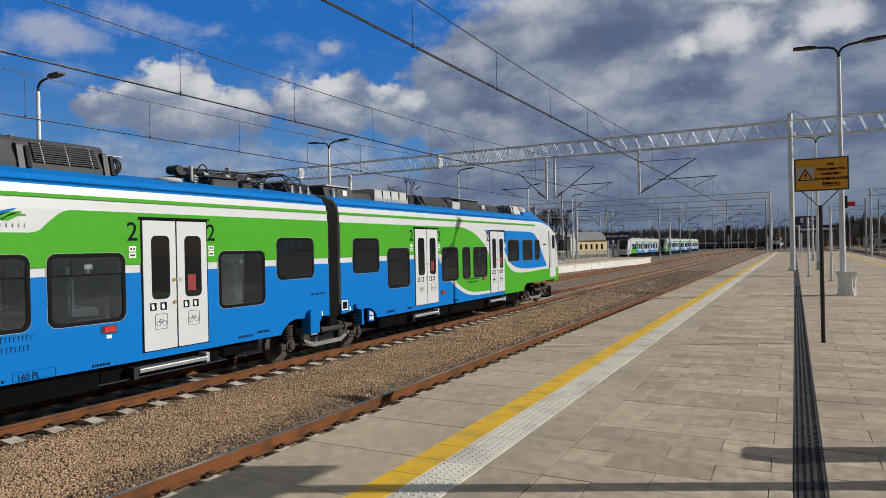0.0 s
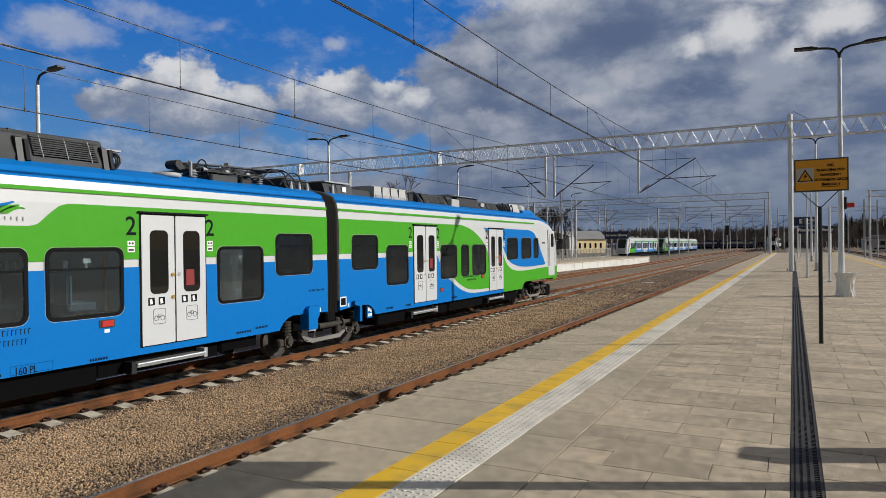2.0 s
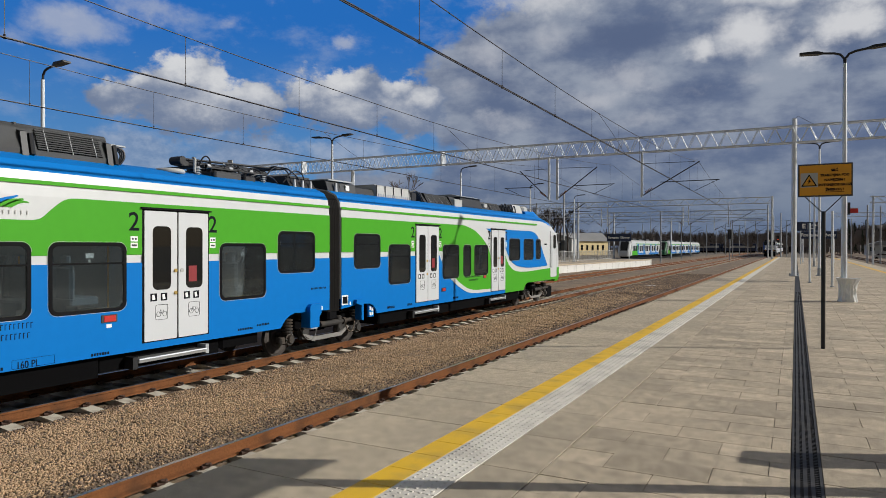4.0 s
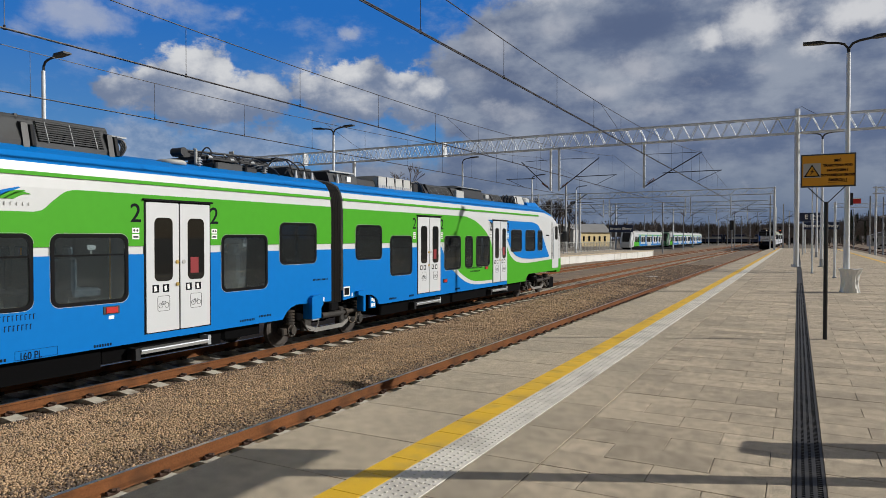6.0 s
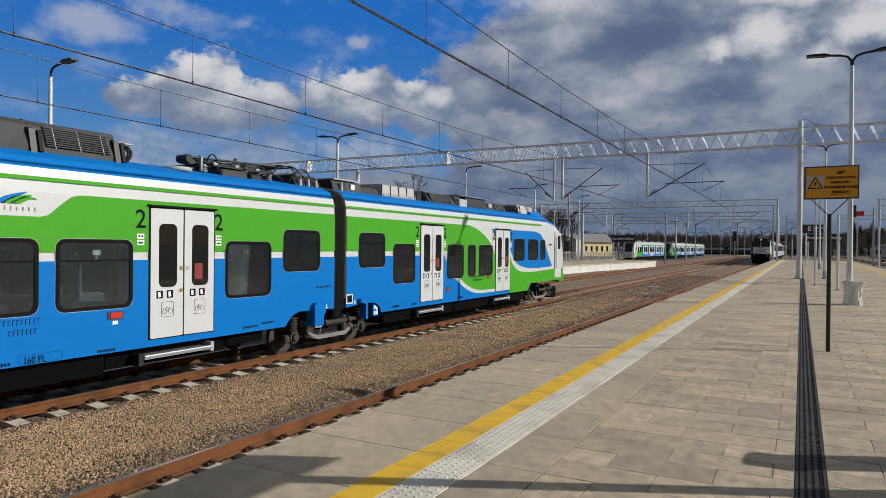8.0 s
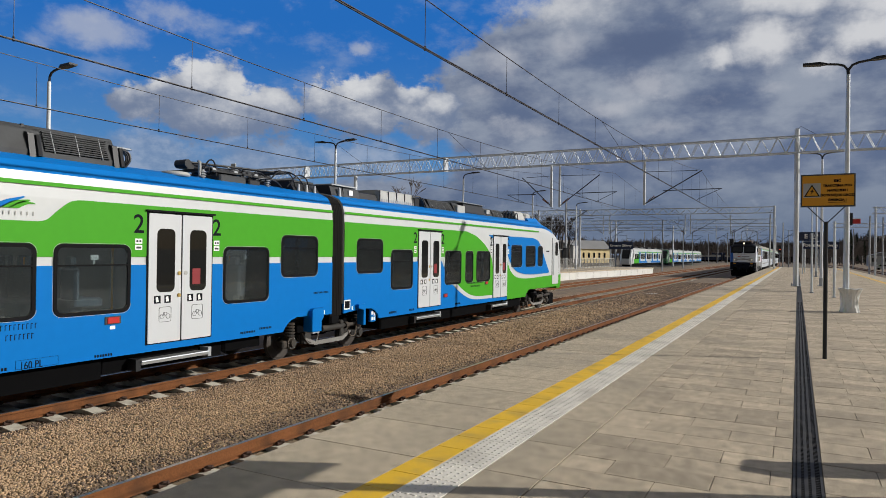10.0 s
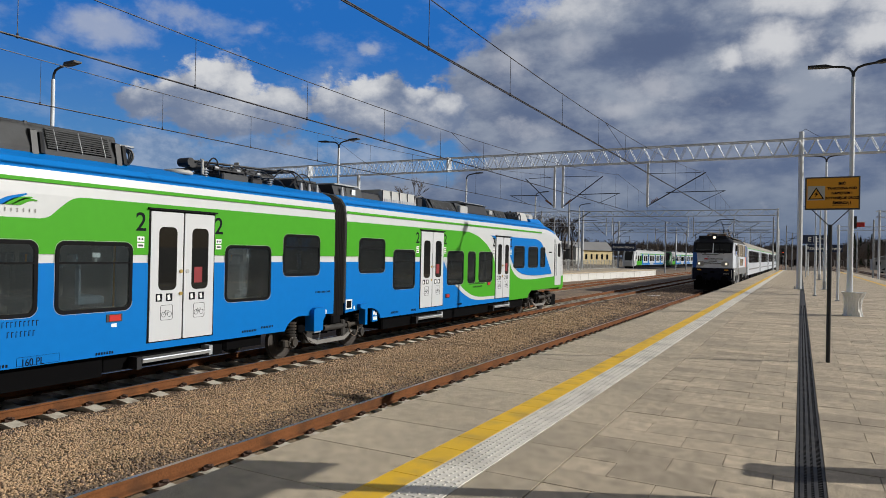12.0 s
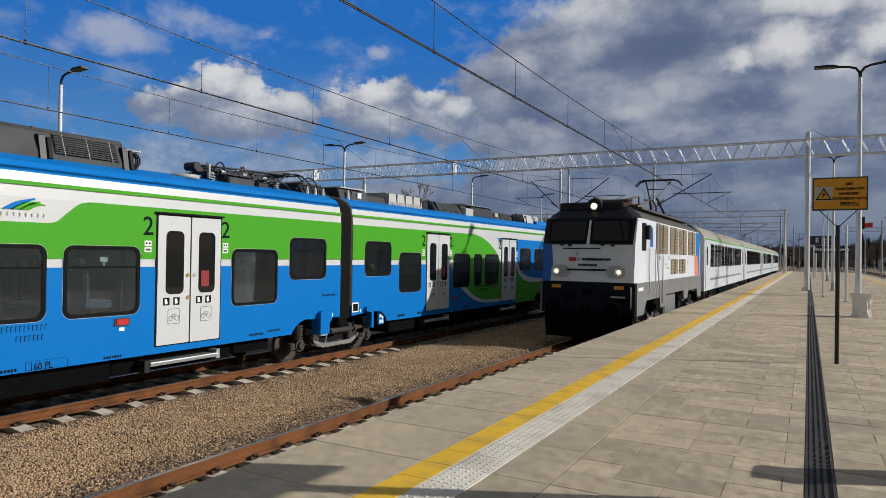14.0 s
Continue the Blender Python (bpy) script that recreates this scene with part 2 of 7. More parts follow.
class G:
    """Collects vertices and faces of one mesh in world or thing space."""

    def __init__(self):
        self.v, self.f, self.m = [], [], []

    def add(self, vs, fs, mi=0):
        k = len(self.v)
        self.v += [tuple(p) for p in vs]
        self.f += [tuple(i + k for i in f) for f in fs]
        self.m += [mi] * len(fs)
        return self

    def box(self, x0, x1, y0, y1, z0, z1, mi=0):
        vs = [(x, y, z) for z in (z0, z1) for y in (y0, y1) for x in (x0, x1)]
        return self.add(vs, [(0, 2, 3, 1), (4, 5, 7, 6), (0, 1, 5, 4), (2, 6, 7, 3), (0, 4, 6, 2), (1, 3, 7, 5)], mi)

    def bbox(self, x0, x1, y0, y1, z0, z1, c=0.01, mi=0):
        """A box with chamfered upright and top edges."""
        def ring(i, z):
            return [(x0 + i + c, y0 + i, z), (x1 - i - c, y0 + i, z), (x1 - i, y0 + i + c, z), (x1 - i, y1 - i - c, z), (x1 - i - c, y1 - i, z), (x0 + i + c, y1 - i, z), (x0 + i, y1 - i - c, z), (x0 + i, y0 + i + c, z)]
        vs = ring(0, z0) + ring(0, z1 - c) + ring(c, z1)
        fs = [tuple(range(7, -1, -1)), tuple(range(16, 24))]
        for k in (0, 8):
            fs += [(k + i, k + (i + 1) % 8, k + 8 + (i + 1) % 8, k + 8 + i) for i in range(8)]
        return self.add(vs, fs, mi)

    def tube(self, p, q, r, n=8, mi=0, r2=None):
        p, q = Vector(p), Vector(q)
        d = (q - p).normalized()
        a = d.orthogonal().normalized()
        b = d.cross(a)
        ring = [a * math.cos(2 * math.pi * i / n) + b * math.sin(2 * math.pi * i / n) for i in range(n)]
        vs = [p + o * r for o in ring] + [q + o * (r if r2 is None else r2) for o in ring]
        fs = [(i, (i + 1) % n, n + (i + 1) % n, n + i) for i in range(n)] + [tuple(range(n - 1, -1, -1)), tuple(range(n, 2 * n))]
        return self.add(vs, fs, mi)

    def pipe(self, pts, r, n=6, mi=0):
        """One bent tube through the points."""
        path = [Vector(pts[0])]
        for p in pts[1:]:
            if (Vector(p) - path[-1]).length > 1e-4:
                path.append(Vector(p))
        side, rings = None, []
        for i, p in enumerate(path):
            d = Vector((0, 0, 0))
            if i:
                d += (p - path[i - 1]).normalized()
            if i < len(path) - 1:
                d += (path[i + 1] - p).normalized()
            d.normalize()
            side = d.orthogonal() if side is None else side - d * side.dot(d)
            side.normalize()
            up = d.cross(side)
            rings.append([p + (side * math.cos(2 * math.pi * q / n) + up * math.sin(2 * math.pi * q / n)) * r for q in range(n)])
        return self.loft(rings, mi)

    def plate(self, poly, x0, x1, mi=0, axis=0):
        """A flat polygon, given in the two other axes, thickened from x0 to x1 along the axis."""
        k = len(poly)

        def at(c, p):
            return (c, p[0], p[1]) if axis == 0 else (p[0], c, p[1]) if axis == 1 else (p[0], p[1], c)
        vs = [at(x0, p) for p in poly] + [at(x1, p) for p in poly]
        fs = [tuple(range(k - 1, -1, -1)), tuple(range(k, 2 * k))] + [(i, (i + 1) % k, k + (i + 1) % k, k + i) for i in range(k)]
        return self.add(vs, fs, mi)

    def loft(self, rings, mi=0, caps=True):
        n = len(rings[0])
        vs = [p for r in rings for p in r]
        fs = [(j * n + i, j * n + (i + 1) % n, (j + 1) * n + (i + 1) % n, (j + 1) * n + i) for j in range(len(rings) - 1) for i in range(n)]
        if caps:
            fs += [tuple(range(n - 1, -1, -1)), tuple(range((len(rings) - 1) * n, len(rings) * n))]
        return self.add(vs, fs, mi)


WHERE = {}


def mesh_of(name, g, mats, off=(0, 0, 0), smooth=False):
    me = bpy.data.meshes.new(name)
    me.from_pydata([(p[0] - off[0], p[1] - off[1], p[2] - off[2]) for p in g.v], [], g.f)
    for m in (mats if isinstance(mats, (list, tuple)) else [mats]):
        me.materials.append(m)
    me.polygons.foreach_set("material_index", g.m)
    bm = bmesh.new()
    bm.from_mesh(me)
    bmesh.ops.recalc_face_normals(bm, faces=bm.faces)
    bm.to_mesh(me)
    bm.free()
    if smooth:
        me.polygons.foreach_set("use_smooth", [True] * len(me.polygons))
    return me


def thing(name, at, label, category, group="", kind=""):
    ob = new(name)
    ob.location = at
    ob.empty_display_size = 0.3
    WHERE[ob] = Vector(at)
    return tagged(ob, label, category, group, kind)


def solid(name, g, mats, label, category, group="", kind="", at=None, smooth=False):
    """A top-level thing that is one mesh; g in world space, the origin at its base."""
    if at is None:
        lo = np.array(g.v).min(0)
        hi = np.array(g.v).max(0)
        at = ((lo[0] + hi[0]) / 2, (lo[1] + hi[1]) / 2, lo[2])
    ob = new(name, mesh_of(name, g, mats, at, smooth))
    ob.location = at
    WHERE[ob] = Vector(at)
    return tagged(ob, label, category, group, kind)


def part(name, g, mats, parent, label="", kind="", smooth=False):
    """One mesh object under a thing or a part; g in world space (or thing space where the thing stands at the origin)."""
    off = WHERE[parent]
    ob = new(name, mesh_of(name, g, mats, off, smooth))
    ob.parent = parent
    WHERE[ob] = off
    return tagged(ob, label, "", "", kind)


def rrect(a0, a1, b0, b1, r, n=4):
    pts = []
    for ca, cb, s in ((a1 - r, b1 - r, 0), (a0 + r, b1 - r, 90), (a0 + r, b0 + r, 180), (a1 - r, b0 + r, 270)):
        pts += [(ca + r * math.cos(radians(s + 90 * i / n)), cb + r * math.sin(radians(s + 90 * i / n))) for i in range(n + 1)]
    return pts


def curve_pts(pts, n=6):
    """A smooth line through a few points."""
    P = [Vector(p) for p in pts]
    P = [2 * P[0] - P[1]] + P + [2 * P[-1] - P[-2]]
    out = []
    for i in range(1, len(P) - 2):
        for k in range(n):
            t = k / n
            out.append(tuple(0.5 * (2 * P[i] + (P[i + 1] - P[i - 1]) * t + (2 * P[i - 1] - 5 * P[i] + 4 * P[i + 1] - P[i + 2]) * t * t + (3 * P[i] - 3 * P[i + 1] + P[i + 2] - P[i - 1]) * t ** 3)))
    return out + [tuple(P[-2])]


def text_part(name, body, size, m, mat_, parent, label="", extrude=0.002, spacing=1.0, align="CENTER", sx=1.0, bold=0.0):
    """Letters as a mesh, at pose m."""
    cu = bpy.data.curves.new(name, "FONT")
    cu.body, cu.size, cu.extrude, cu.align_x, cu.align_y, cu.space_character = body, size, extrude, align, "CENTER", spacing
    cu.offset = bold
    tmp = new("tmp_text", cu)
    dg = bpy.context.evaluated_depsgraph_get()
    me = bpy.data.meshes.new_from_object(tmp.evaluated_get(dg))
    bpy.data.objects.remove(tmp)
    me.materials.clear()
    me.materials.append(mat_)
    me.transform(Matrix.Translation(-WHERE[parent]) @ m @ Matrix.Diagonal((sx, 1, 1, 1)))
    ob = new(name, me)
    ob.parent = parent
    WHERE[ob] = WHERE[parent]
    return tagged(ob, label)


FACE_X = Matrix(((0, 0, 1, 0), (1, 0, 0, 0), (0, 1, 0, 0), (0, 0, 0, 1)))  # letters read on a side that faces +x
FACE_Y = Matrix(((1, 0, 0, 0), (0, 0, -1, 0), (0, 1, 0, 0), (0, 0, 0, 1)))  # letters read on a face towards -y


def polar(az, d):
    """A place by its bearing (degrees to the right of +y) and distance from the origin."""
    return d * math.sin(radians(az)), d * math.cos(radians(az))

# ---- sky with drifting clouds: a far shell in front, beyond everything ----


def sky_material():
    m = bpy.data.materials.new("cloudy_sky")
    m.use_nodes = True
    n, l = m.node_tree.nodes, m.node_tree.links
    n.remove(n["Principled BSDF"])
    tc = n.new("ShaderNodeTexCoord")
    sep = n.new("ShaderNodeSeparateXYZ")
    l.new(tc.outputs["Object"], sep.inputs[0])

    def math_(op, a, b=None, c=None):
        k = n.new("ShaderNodeMath")
        k.operation = op
        for i, val in enumerate((a, b, c)):
            if val is None:
                continue
            if isinstance(val, (int, float)):
                k.inputs[i].default_value = val
            else:
                l.new(val, k.inputs[i])
        return k.outputs[0]

    az = math_("MULTIPLY", math_("ARCTAN2", sep.outputs[0], sep.outputs[1]), 180 / math.pi)
    rad = math_("SQRT", math_("ADD", math_("POWER", sep.outputs[0], 2), math_("POWER", sep.outputs[1], 2)))
    el = math_("MULTIPLY", math_("ARCTAN2", sep.outputs[2], rad), 180 / math.pi)
    comb = n.new("ShaderNodeCombineXYZ")
    l.new(az, comb.inputs[0]), l.new(el, comb.inputs[1])

    def noise_(scale, detail, stretch=1.0, shift=0.0, rough=0.55):
        mp = n.new("ShaderNodeMapping")
        mp.inputs["Scale"].default_value = (scale, scale * stretch, 1)
        mp.inputs["Location"].default_value = (shift, shift * 0.7, shift)
        l.new(comb.outputs[0], mp.inputs[0])
        t = n.new("ShaderNodeTexNoise")
        t.inputs["Scale"].default_value, t.inputs["Detail"].default_value, t.inputs["Roughness"].default_value = 1, detail, rough
        l.new(mp.outputs[0], t.inputs["Vector"])
        return t

    warp = noise_(0.28, 9, 1.1, 3.0, 0.6)
    w = n.new("ShaderNodeVectorMath")
    w.operation = "MULTIPLY_ADD"
    l.new(warp.outputs["Color"], w.inputs[0])
    w.inputs[1].default_value = (4.4, 3.0, 0)
    sh = n.new("ShaderNodeVectorMath")
    sh.operation = "SUBTRACT"
    l.new(comb.outputs[0], sh.inputs[0])
    sh.inputs[1].default_value = (2.2, 1.5, 0)
    l.new(sh.outputs[0], w.inputs[2])
    warped = w.outputs[0]

    def blob(a, e, ra, re, soft, gain):
        s = n.new("ShaderNodeVectorMath")
        s.operation = "SUBTRACT"
        l.new(warped, s.inputs[0])
        s.inputs[1].default_value = (a, e, 0)
        d = n.new("ShaderNodeVectorMath")
        d.operation = "MULTIPLY"
        l.new(s.outputs[0], d.inputs[0])
        d.inputs[1].default_value = (1 / ra, 1 / re, 0)
        ln = n.new("ShaderNodeVectorMath")
        ln.operation = "LENGTH"
        l.new(d.outputs[0], ln.inputs[0])
        r = n.new("ShaderNodeMapRange")
        r.interpolation_type = "SMOOTHSTEP"
        r.inputs["From Min"].default_value, r.inputs["From Max"].default_value = 1.0, 1.0 - soft
        r.inputs["To Max"].default_value = gain
        l.new(ln.outputs["Value"], r.inputs["Value"])
        return r.outputs[0]

    def union(blobs):
        out = None
        for b in blobs:
            k = blob(*b)
            out = k if out is None else math_("MAXIMUM", out, k)
        return out

    def mix(fac, a, b):
        k = n.new("ShaderNodeMix")
        k.data_type = "RGBA"
        k.clamp_factor = True
        if isinstance(fac, (int, float)):
            k.inputs[0].default_value = fac
        else:
            l.new(fac, k.inputs[0])
        rgba = [i for i in k.inputs if i.type == "RGBA"]
        for i, val in zip(rgba, (a, b)):
            if isinstance(val, tuple):
                i.default_value = (*val, 1)
            else:
                l.new(val, i)
        return [o for o in k.outputs if o.type == "RGBA"][0]

    def ramp(v, a, b, c=0.0, d=1.0):
        r = n.new("ShaderNodeMapRange")
        r.interpolation_type = "SMOOTHSTEP"
        for k, val in zip(("From Min", "From Max", "To Min", "To Max"), (a, b, c, d)):
            r.inputs[k].default_value = val
        l.new(v, r.inputs["Value"])
        return r.outputs[0]

    fluff = noise_(0.34, 12, 1.4, 11.0, 0.62).outputs["Fac"]
    tone = noise_(0.13, 9, 1.9, 5.0, 0.58).outputs["Fac"]

    def puffs(blobs, a, b, rag=1.1):
        """A cloud with a ragged outline: soft lobes eaten away by the fine noise."""
        return ramp(math_("MULTIPLY_ADD", math_("SUBTRACT", fluff, 0.5), rag, union(blobs)), a, b)

    # clear sky, paler towards the horizon
    col = mix(ramp(el, 19, 3), (0.022, 0.165, 0.55), (0.11, 0.29, 0.56))
    # thin high veils
    veil = math_("MULTIPLY", ramp(noise_(0.16, 9, 1.8, 21.0, 0.62).outputs["Fac"], 0.5, 0.72), 0.4)
    col = mix(veil, col, (0.36, 0.44, 0.6))
    wisp = puffs([(-57.5, 16.4, 6.5, 2.4, 1.0, 1.0), (-52.5, 17.8, 6, 2.0, 1.0, 0.9), (-61, 15.2, 4, 1.3, 1.0, 0.6), (-37.2, 16.7, 2.2, 0.9, 1.0, 0.9), (-46.8, 17.6, 2.5, 1.0, 1.0, 0.55)], 0.2, 1.0)
    col = mix(math_("MULTIPLY", wisp, 0.7), col, (0.47, 0.51, 0.61))
    # low pale bank on the blue side
    low = puffs([(-54, 7.4, 9, 3.0, 1.0, 1.0), (-45, 7.6, 9, 3.0, 1.0, 1.0), (-36, 7.5, 9, 3.5, 1.0, 1.0), (-62, 6.0, 6, 2, 1.0, 0.7)], 0.15, 0.8)
    col = mix(math_("MULTIPLY", low, 0.62), col, mix(ramp(fluff, 0.4, 0.62), (0.22, 0.285, 0.42), (0.42, 0.47, 0.57)))
    # the broad grey-blue mass of cloud
    mass = puffs([(-6, 13, 26, 14, 0.55, 1.0), (14, 8, 28, 18, 0.5, 1.0), (-20, 12.5, 13, 9.5, 0.6, 1.0), (-5, 3, 40, 8, 0.6, 1.0), (-35, 2.5, 18, 5.5, 0.8, 0.9)], 0.12, 0.42, 0.7)
    mass_col = mix(ramp(tone, 0.36, 0.66), (0.125, 0.17, 0.285), (0.32, 0.365, 0.455))
    mass_col = mix(math_("MULTIPLY", ramp(el, 8.5, 2.5), ramp(az, -45, -15, 0.3, 1.0)), mass_col, mix(ramp(tone, 0.4, 0.62), (0.125, 0.175, 0.28), (0.205, 0.255, 0.35)))
    col = mix(mass, col, mass_col)
    # two cumulus clouds: shaded undersides, sunlit heads
    body = puffs([(-49.5, 11.9, 8.0, 5.4, 1.0, 1.15), (-45, 11.2, 6, 4.2, 1.0, 1.0), (-55, 11.4, 4.2, 2.6, 1.0, 0.9), (-36.5, 12.3, 8, 5.0, 1.0, 1.15), (-31.5, 12.0, 6, 4.4, 1.0, 1.1), (-41, 12.6, 3, 2.6, 1.0, 0.75)], 0.3, 0.62, 1.5)
    lit = puffs([(-50.3, 14.2, 5.2, 3.2, 1.0, 1.1), (-46.6, 13.0, 5.0, 3.4, 1.0, 1.05), (-44.2, 12.4, 3.6, 3.0, 1.0, 0.8), (-53.2, 13.2, 2.6, 1.7, 1.0, 0.8), (-55.2, 12.3, 2.4, 1.6, 1.0, 0.75), (-37.8, 14.2, 4.4, 2.8, 1.0, 1.1), (-40.6, 13.4, 3.4, 2.4, 1.0, 0.8), (-32.6, 13.8, 3.0, 2.2, 1.0, 0.95), (-30.4, 12.7, 2.8, 2.0, 1.0, 0.85), (-36, 11.6, 5, 2.2, 1.0, 0.6), (-48.5, 11.4, 6, 2.4, 1.0, 0.6), (-33, 11.6, 5, 2, 1.0, 0.5)], 0.0, 1.25, 1.5)
    col = mix(body, col, mix(lit, (0.185, 0.24, 0.365), (0.74, 0.75, 0.77)))
    # bright and dark places in the mass
    pale = puffs([(-12.8, 13.7, 5.5, 2.0, 1.0, 0.8), (-16.0, 12.2, 5, 1.7, 1.0, 0.75), (-11.5, 10.3, 5, 1.4, 1.0, 0.6), (-25, 15.9, 4, 2.4, 1.0, 0.75), (-19.4, 16.9, 4, 2.2, 1.0, 0.65), (-26.7, 13.4, 3, 1.3, 1.0, 0.5), (-23, 10.7, 5, 1.4, 1.0, 0.6), (-3.5, 13.0, 3, 1.0, 1.0, 0.5)], 0.1, 1.0, 1.0)
    col = mix(math_("MULTIPLY", pale, 0.85), col, (0.50, 0.52, 0.58))
    dark = puffs([(-12.8, 16.8, 6.4, 2.9, 1.0, 1.0), (-16.5, 16.2, 3, 1.4, 1.0, 0.6), (-23.6, 13.2, 5, 1.6, 1.0, 0.6), (-7.8, 12.4, 4.5, 1.7, 1.0, 0.6), (2.3, 11.9, 4, 1.6, 1.0, 0.6), (-10.3, 14.6, 3, 0.8, 1.0, 0.4)], 0.15, 0.85, 0.9)
    col = mix(math_("MULTIPLY", dark, 0.85), col, (0.105, 0.145, 0.255))
    bright = puffs([(-7.3, 16.0, 2.6, 1.9, 1.0, 0.9), (-4, 16.5, 4.5, 2.6, 1.0, 0.9), (2.5, 16.2, 4.5, 2.2, 1.0, 1.05), (0.2, 14.5, 4, 1.6, 1.0, 0.7), (-2, 19.5, 9, 2.5, 1.0, 0.9), (3.0, 18.0, 5, 2.5, 1.0, 0.9), (-20, 20.0, 7, 2.2, 1.0, 0.6)], 0.05, 1.0, 1.2)
    col = mix(bright, col, (0.68, 0.69, 0.72))
    # dim haze at the horizon
    col = mix(ramp(el, 3.0, 0.2, 0, 0.6), col, (0.16, 0.21, 0.315))
    # higher up, above the view, broken neutral cloud
    col = mix(math_("MULTIPLY", ramp(el, 23, 34), ramp(tone, 0.3, 0.5, 0.5, 0.9)), col, (0.30, 0.295, 0.29))
    em = n.new("ShaderNodeEmission")
    l.new(col, em.inputs[0])
    l.new(em.outputs[0], n["Material Output"].inputs[0])
    return m


def sky_shell():
    g = G()
    R, na, ne = 2400.0, 64, 26
    vs, fs = [], []
    for j in range(ne + 1):
        e = radians(-3 + 75 * j / ne)
        for i in range(na + 1):
            a = radians(-115 + 160 * i / na)
            vs.append((R * math.cos(e) * math.sin(a), R * math.cos(e) * math.cos(a), R * math.sin(e)))
    for j in range(ne):
        for i in range(na):
            k = j * (na + 1) + i
            fs.append((k, k + 1, k + na + 2, k + na + 1))
    g.add(vs, fs)
    return solid("sky_backdrop", g, sky_material(), "blue spring sky with drifting grey and white clouds", "sky", kind="structure", at=(0, 0, 0), smooth=True)


sky_ob = sky_shell()

# ---- levels: platform top 0, rail top -0.8 ----
RAIL = -0.8
T1, T2, T3 = -5.84, -11.65, -17.3
TR1, TR2 = 8.7, 13.4
EDGE, EDGE_R = -4.15, 6.95


def ground():
    g = G()
    g.add([(-2600, -400, -1.2), (2600, -400, -1.2), (2600, 2600, -1.2), (-2600, 2600, -1.2)], [(0, 1, 2, 3)])
    solid("ground", g, GROUND, "bare brown ground of the railway yard", "ground", kind="structure", at=(0, 0, -1.2))
    # the ballast bed, heaped between the tracks
    xs = np.concatenate([np.linspace(-24, -19, 6), np.linspace(-18.9, EDGE - 0.02, 60)])
    ys = np.concatenate([np.linspace(-20, 2, 12), np.linspace(2.3, 30, 110), np.linspace(31, 420, 120)])

    def height(x, y):
        h = -1.0
        d = min(abs(x - T1) + (0.35 if x < T1 else 0), abs(x - T2), abs(x - T3))
        h -= 0.06
        if d > 1.1:
            h += 0.18 * min(1.0, (d - 1.1) / 0.6)
        return h + 0.025 * noise.noise((x * 2.1, y * 2.1, 0)) + 0.03 * noise.noise((x * 0.5, y * 0.5, 4))
    vs = [(x, y, height(x, y)) for y in ys for x in xs]
    n = len(xs)
    fs = [(j * n + i, j * n + i + 1, (j + 1) * n + i + 1, (j + 1) * n + i) for j in range(len(ys) - 1) for i in range(n - 1)]
    g = G().add(vs, fs)
    solid("ballast_bed", g, BALLAST, "bed of brown crushed stone ballast under the tracks", "ballast", kind="structure", at=(0, 0, -1.0), smooth=True)
    g = G()
    xs2 = np.linspace(EDGE_R + 0.02, 40, 20)
    ys2 = np.linspace(-20, 420, 80)
    vs = [(x, y, -0.98 + 0.03 * noise.noise((x, y, 1))) for y in ys2 for x in xs2]
    n = len(xs2)
    fs = [(j * n + i, j * n + i + 1, (j + 1) * n + i + 1, (j + 1) * n + i) for j in range(len(ys2) - 1) for i in range(n - 1)]
    solid("ballast_bed_far", G().add(vs, fs), BALLAST, "bed of dark ballast under the farther tracks", "ballast", kind="structure", at=(0, 0, -1.0))
    # loose stones of the near bed
    rng = np.random.default_rng(4)
    cnt = 170000
    y = 2.5 + 66 * rng.random(cnt) ** 2.4
    x = rng.uniform(T2 + 0.84, T1 - 0.8, cnt)
    x = np.where((y > 14) & (x < T2 + 1.3), x + 1.0, x)
    size = rng.uniform(0.010, 0.027, cnt) * np.clip(y / 14, 1, 2.8)
    base = np.array([(1, 0, 0), (0, 1, 0), (-1, 0, 0), (0, -1, 0), (0, 0, 1), (0, 0, -1)], float)
    tri = np.array([(0, 1, 4), (1, 2, 4), (2, 3, 4), (3, 0, 4), (1, 0, 5), (2, 1, 5), (3, 2, 5), (0, 3, 5)])
    v = base[None] * rng.uniform(0.6, 1.3, (cnt, 6, 1)) * size[:, None, None] * np.stack([rng.uniform(0.8, 1.5, cnt), rng.uniform(0.7, 1.1, cnt), rng.uniform(0.5, 0.9, cnt)], 1)[:, None, :]
    a, b = rng.uniform(0, 6.28, cnt), rng.uniform(-0.9, 0.9, cnt)
    ca, sa, cb, sb = np.cos(a)[:, None], np.sin(a)[:, None], np.cos(b)[:, None], np.sin(b)[:, None]
    vx, vz = v[..., 0] * cb - v[..., 2] * sb, v[..., 0] * sb + v[..., 2] * cb
    v = np.stack([vx * ca - v[..., 1] * sa, vx * sa + v[..., 1] * ca, vz], 2)
    z = np.array([height(p, q) for p, q in zip(x, y)]) + 0.008
    v += np.stack([x, y, z], 1)[:, None, :]
    # clean tan stone on the heap, sooty stone beside the rails and farther off
    edge = np.minimum(x - (T2 + 0.84), (T1 - 0.8) - x) + rng.normal(0, 0.22, cnt)
    sooty = (edge < 0.5 + 0.35 * (x < T2 + 2.0)) | (rng.random(cnt) < np.clip((y - 16) / 45, 0.04, 0.8))
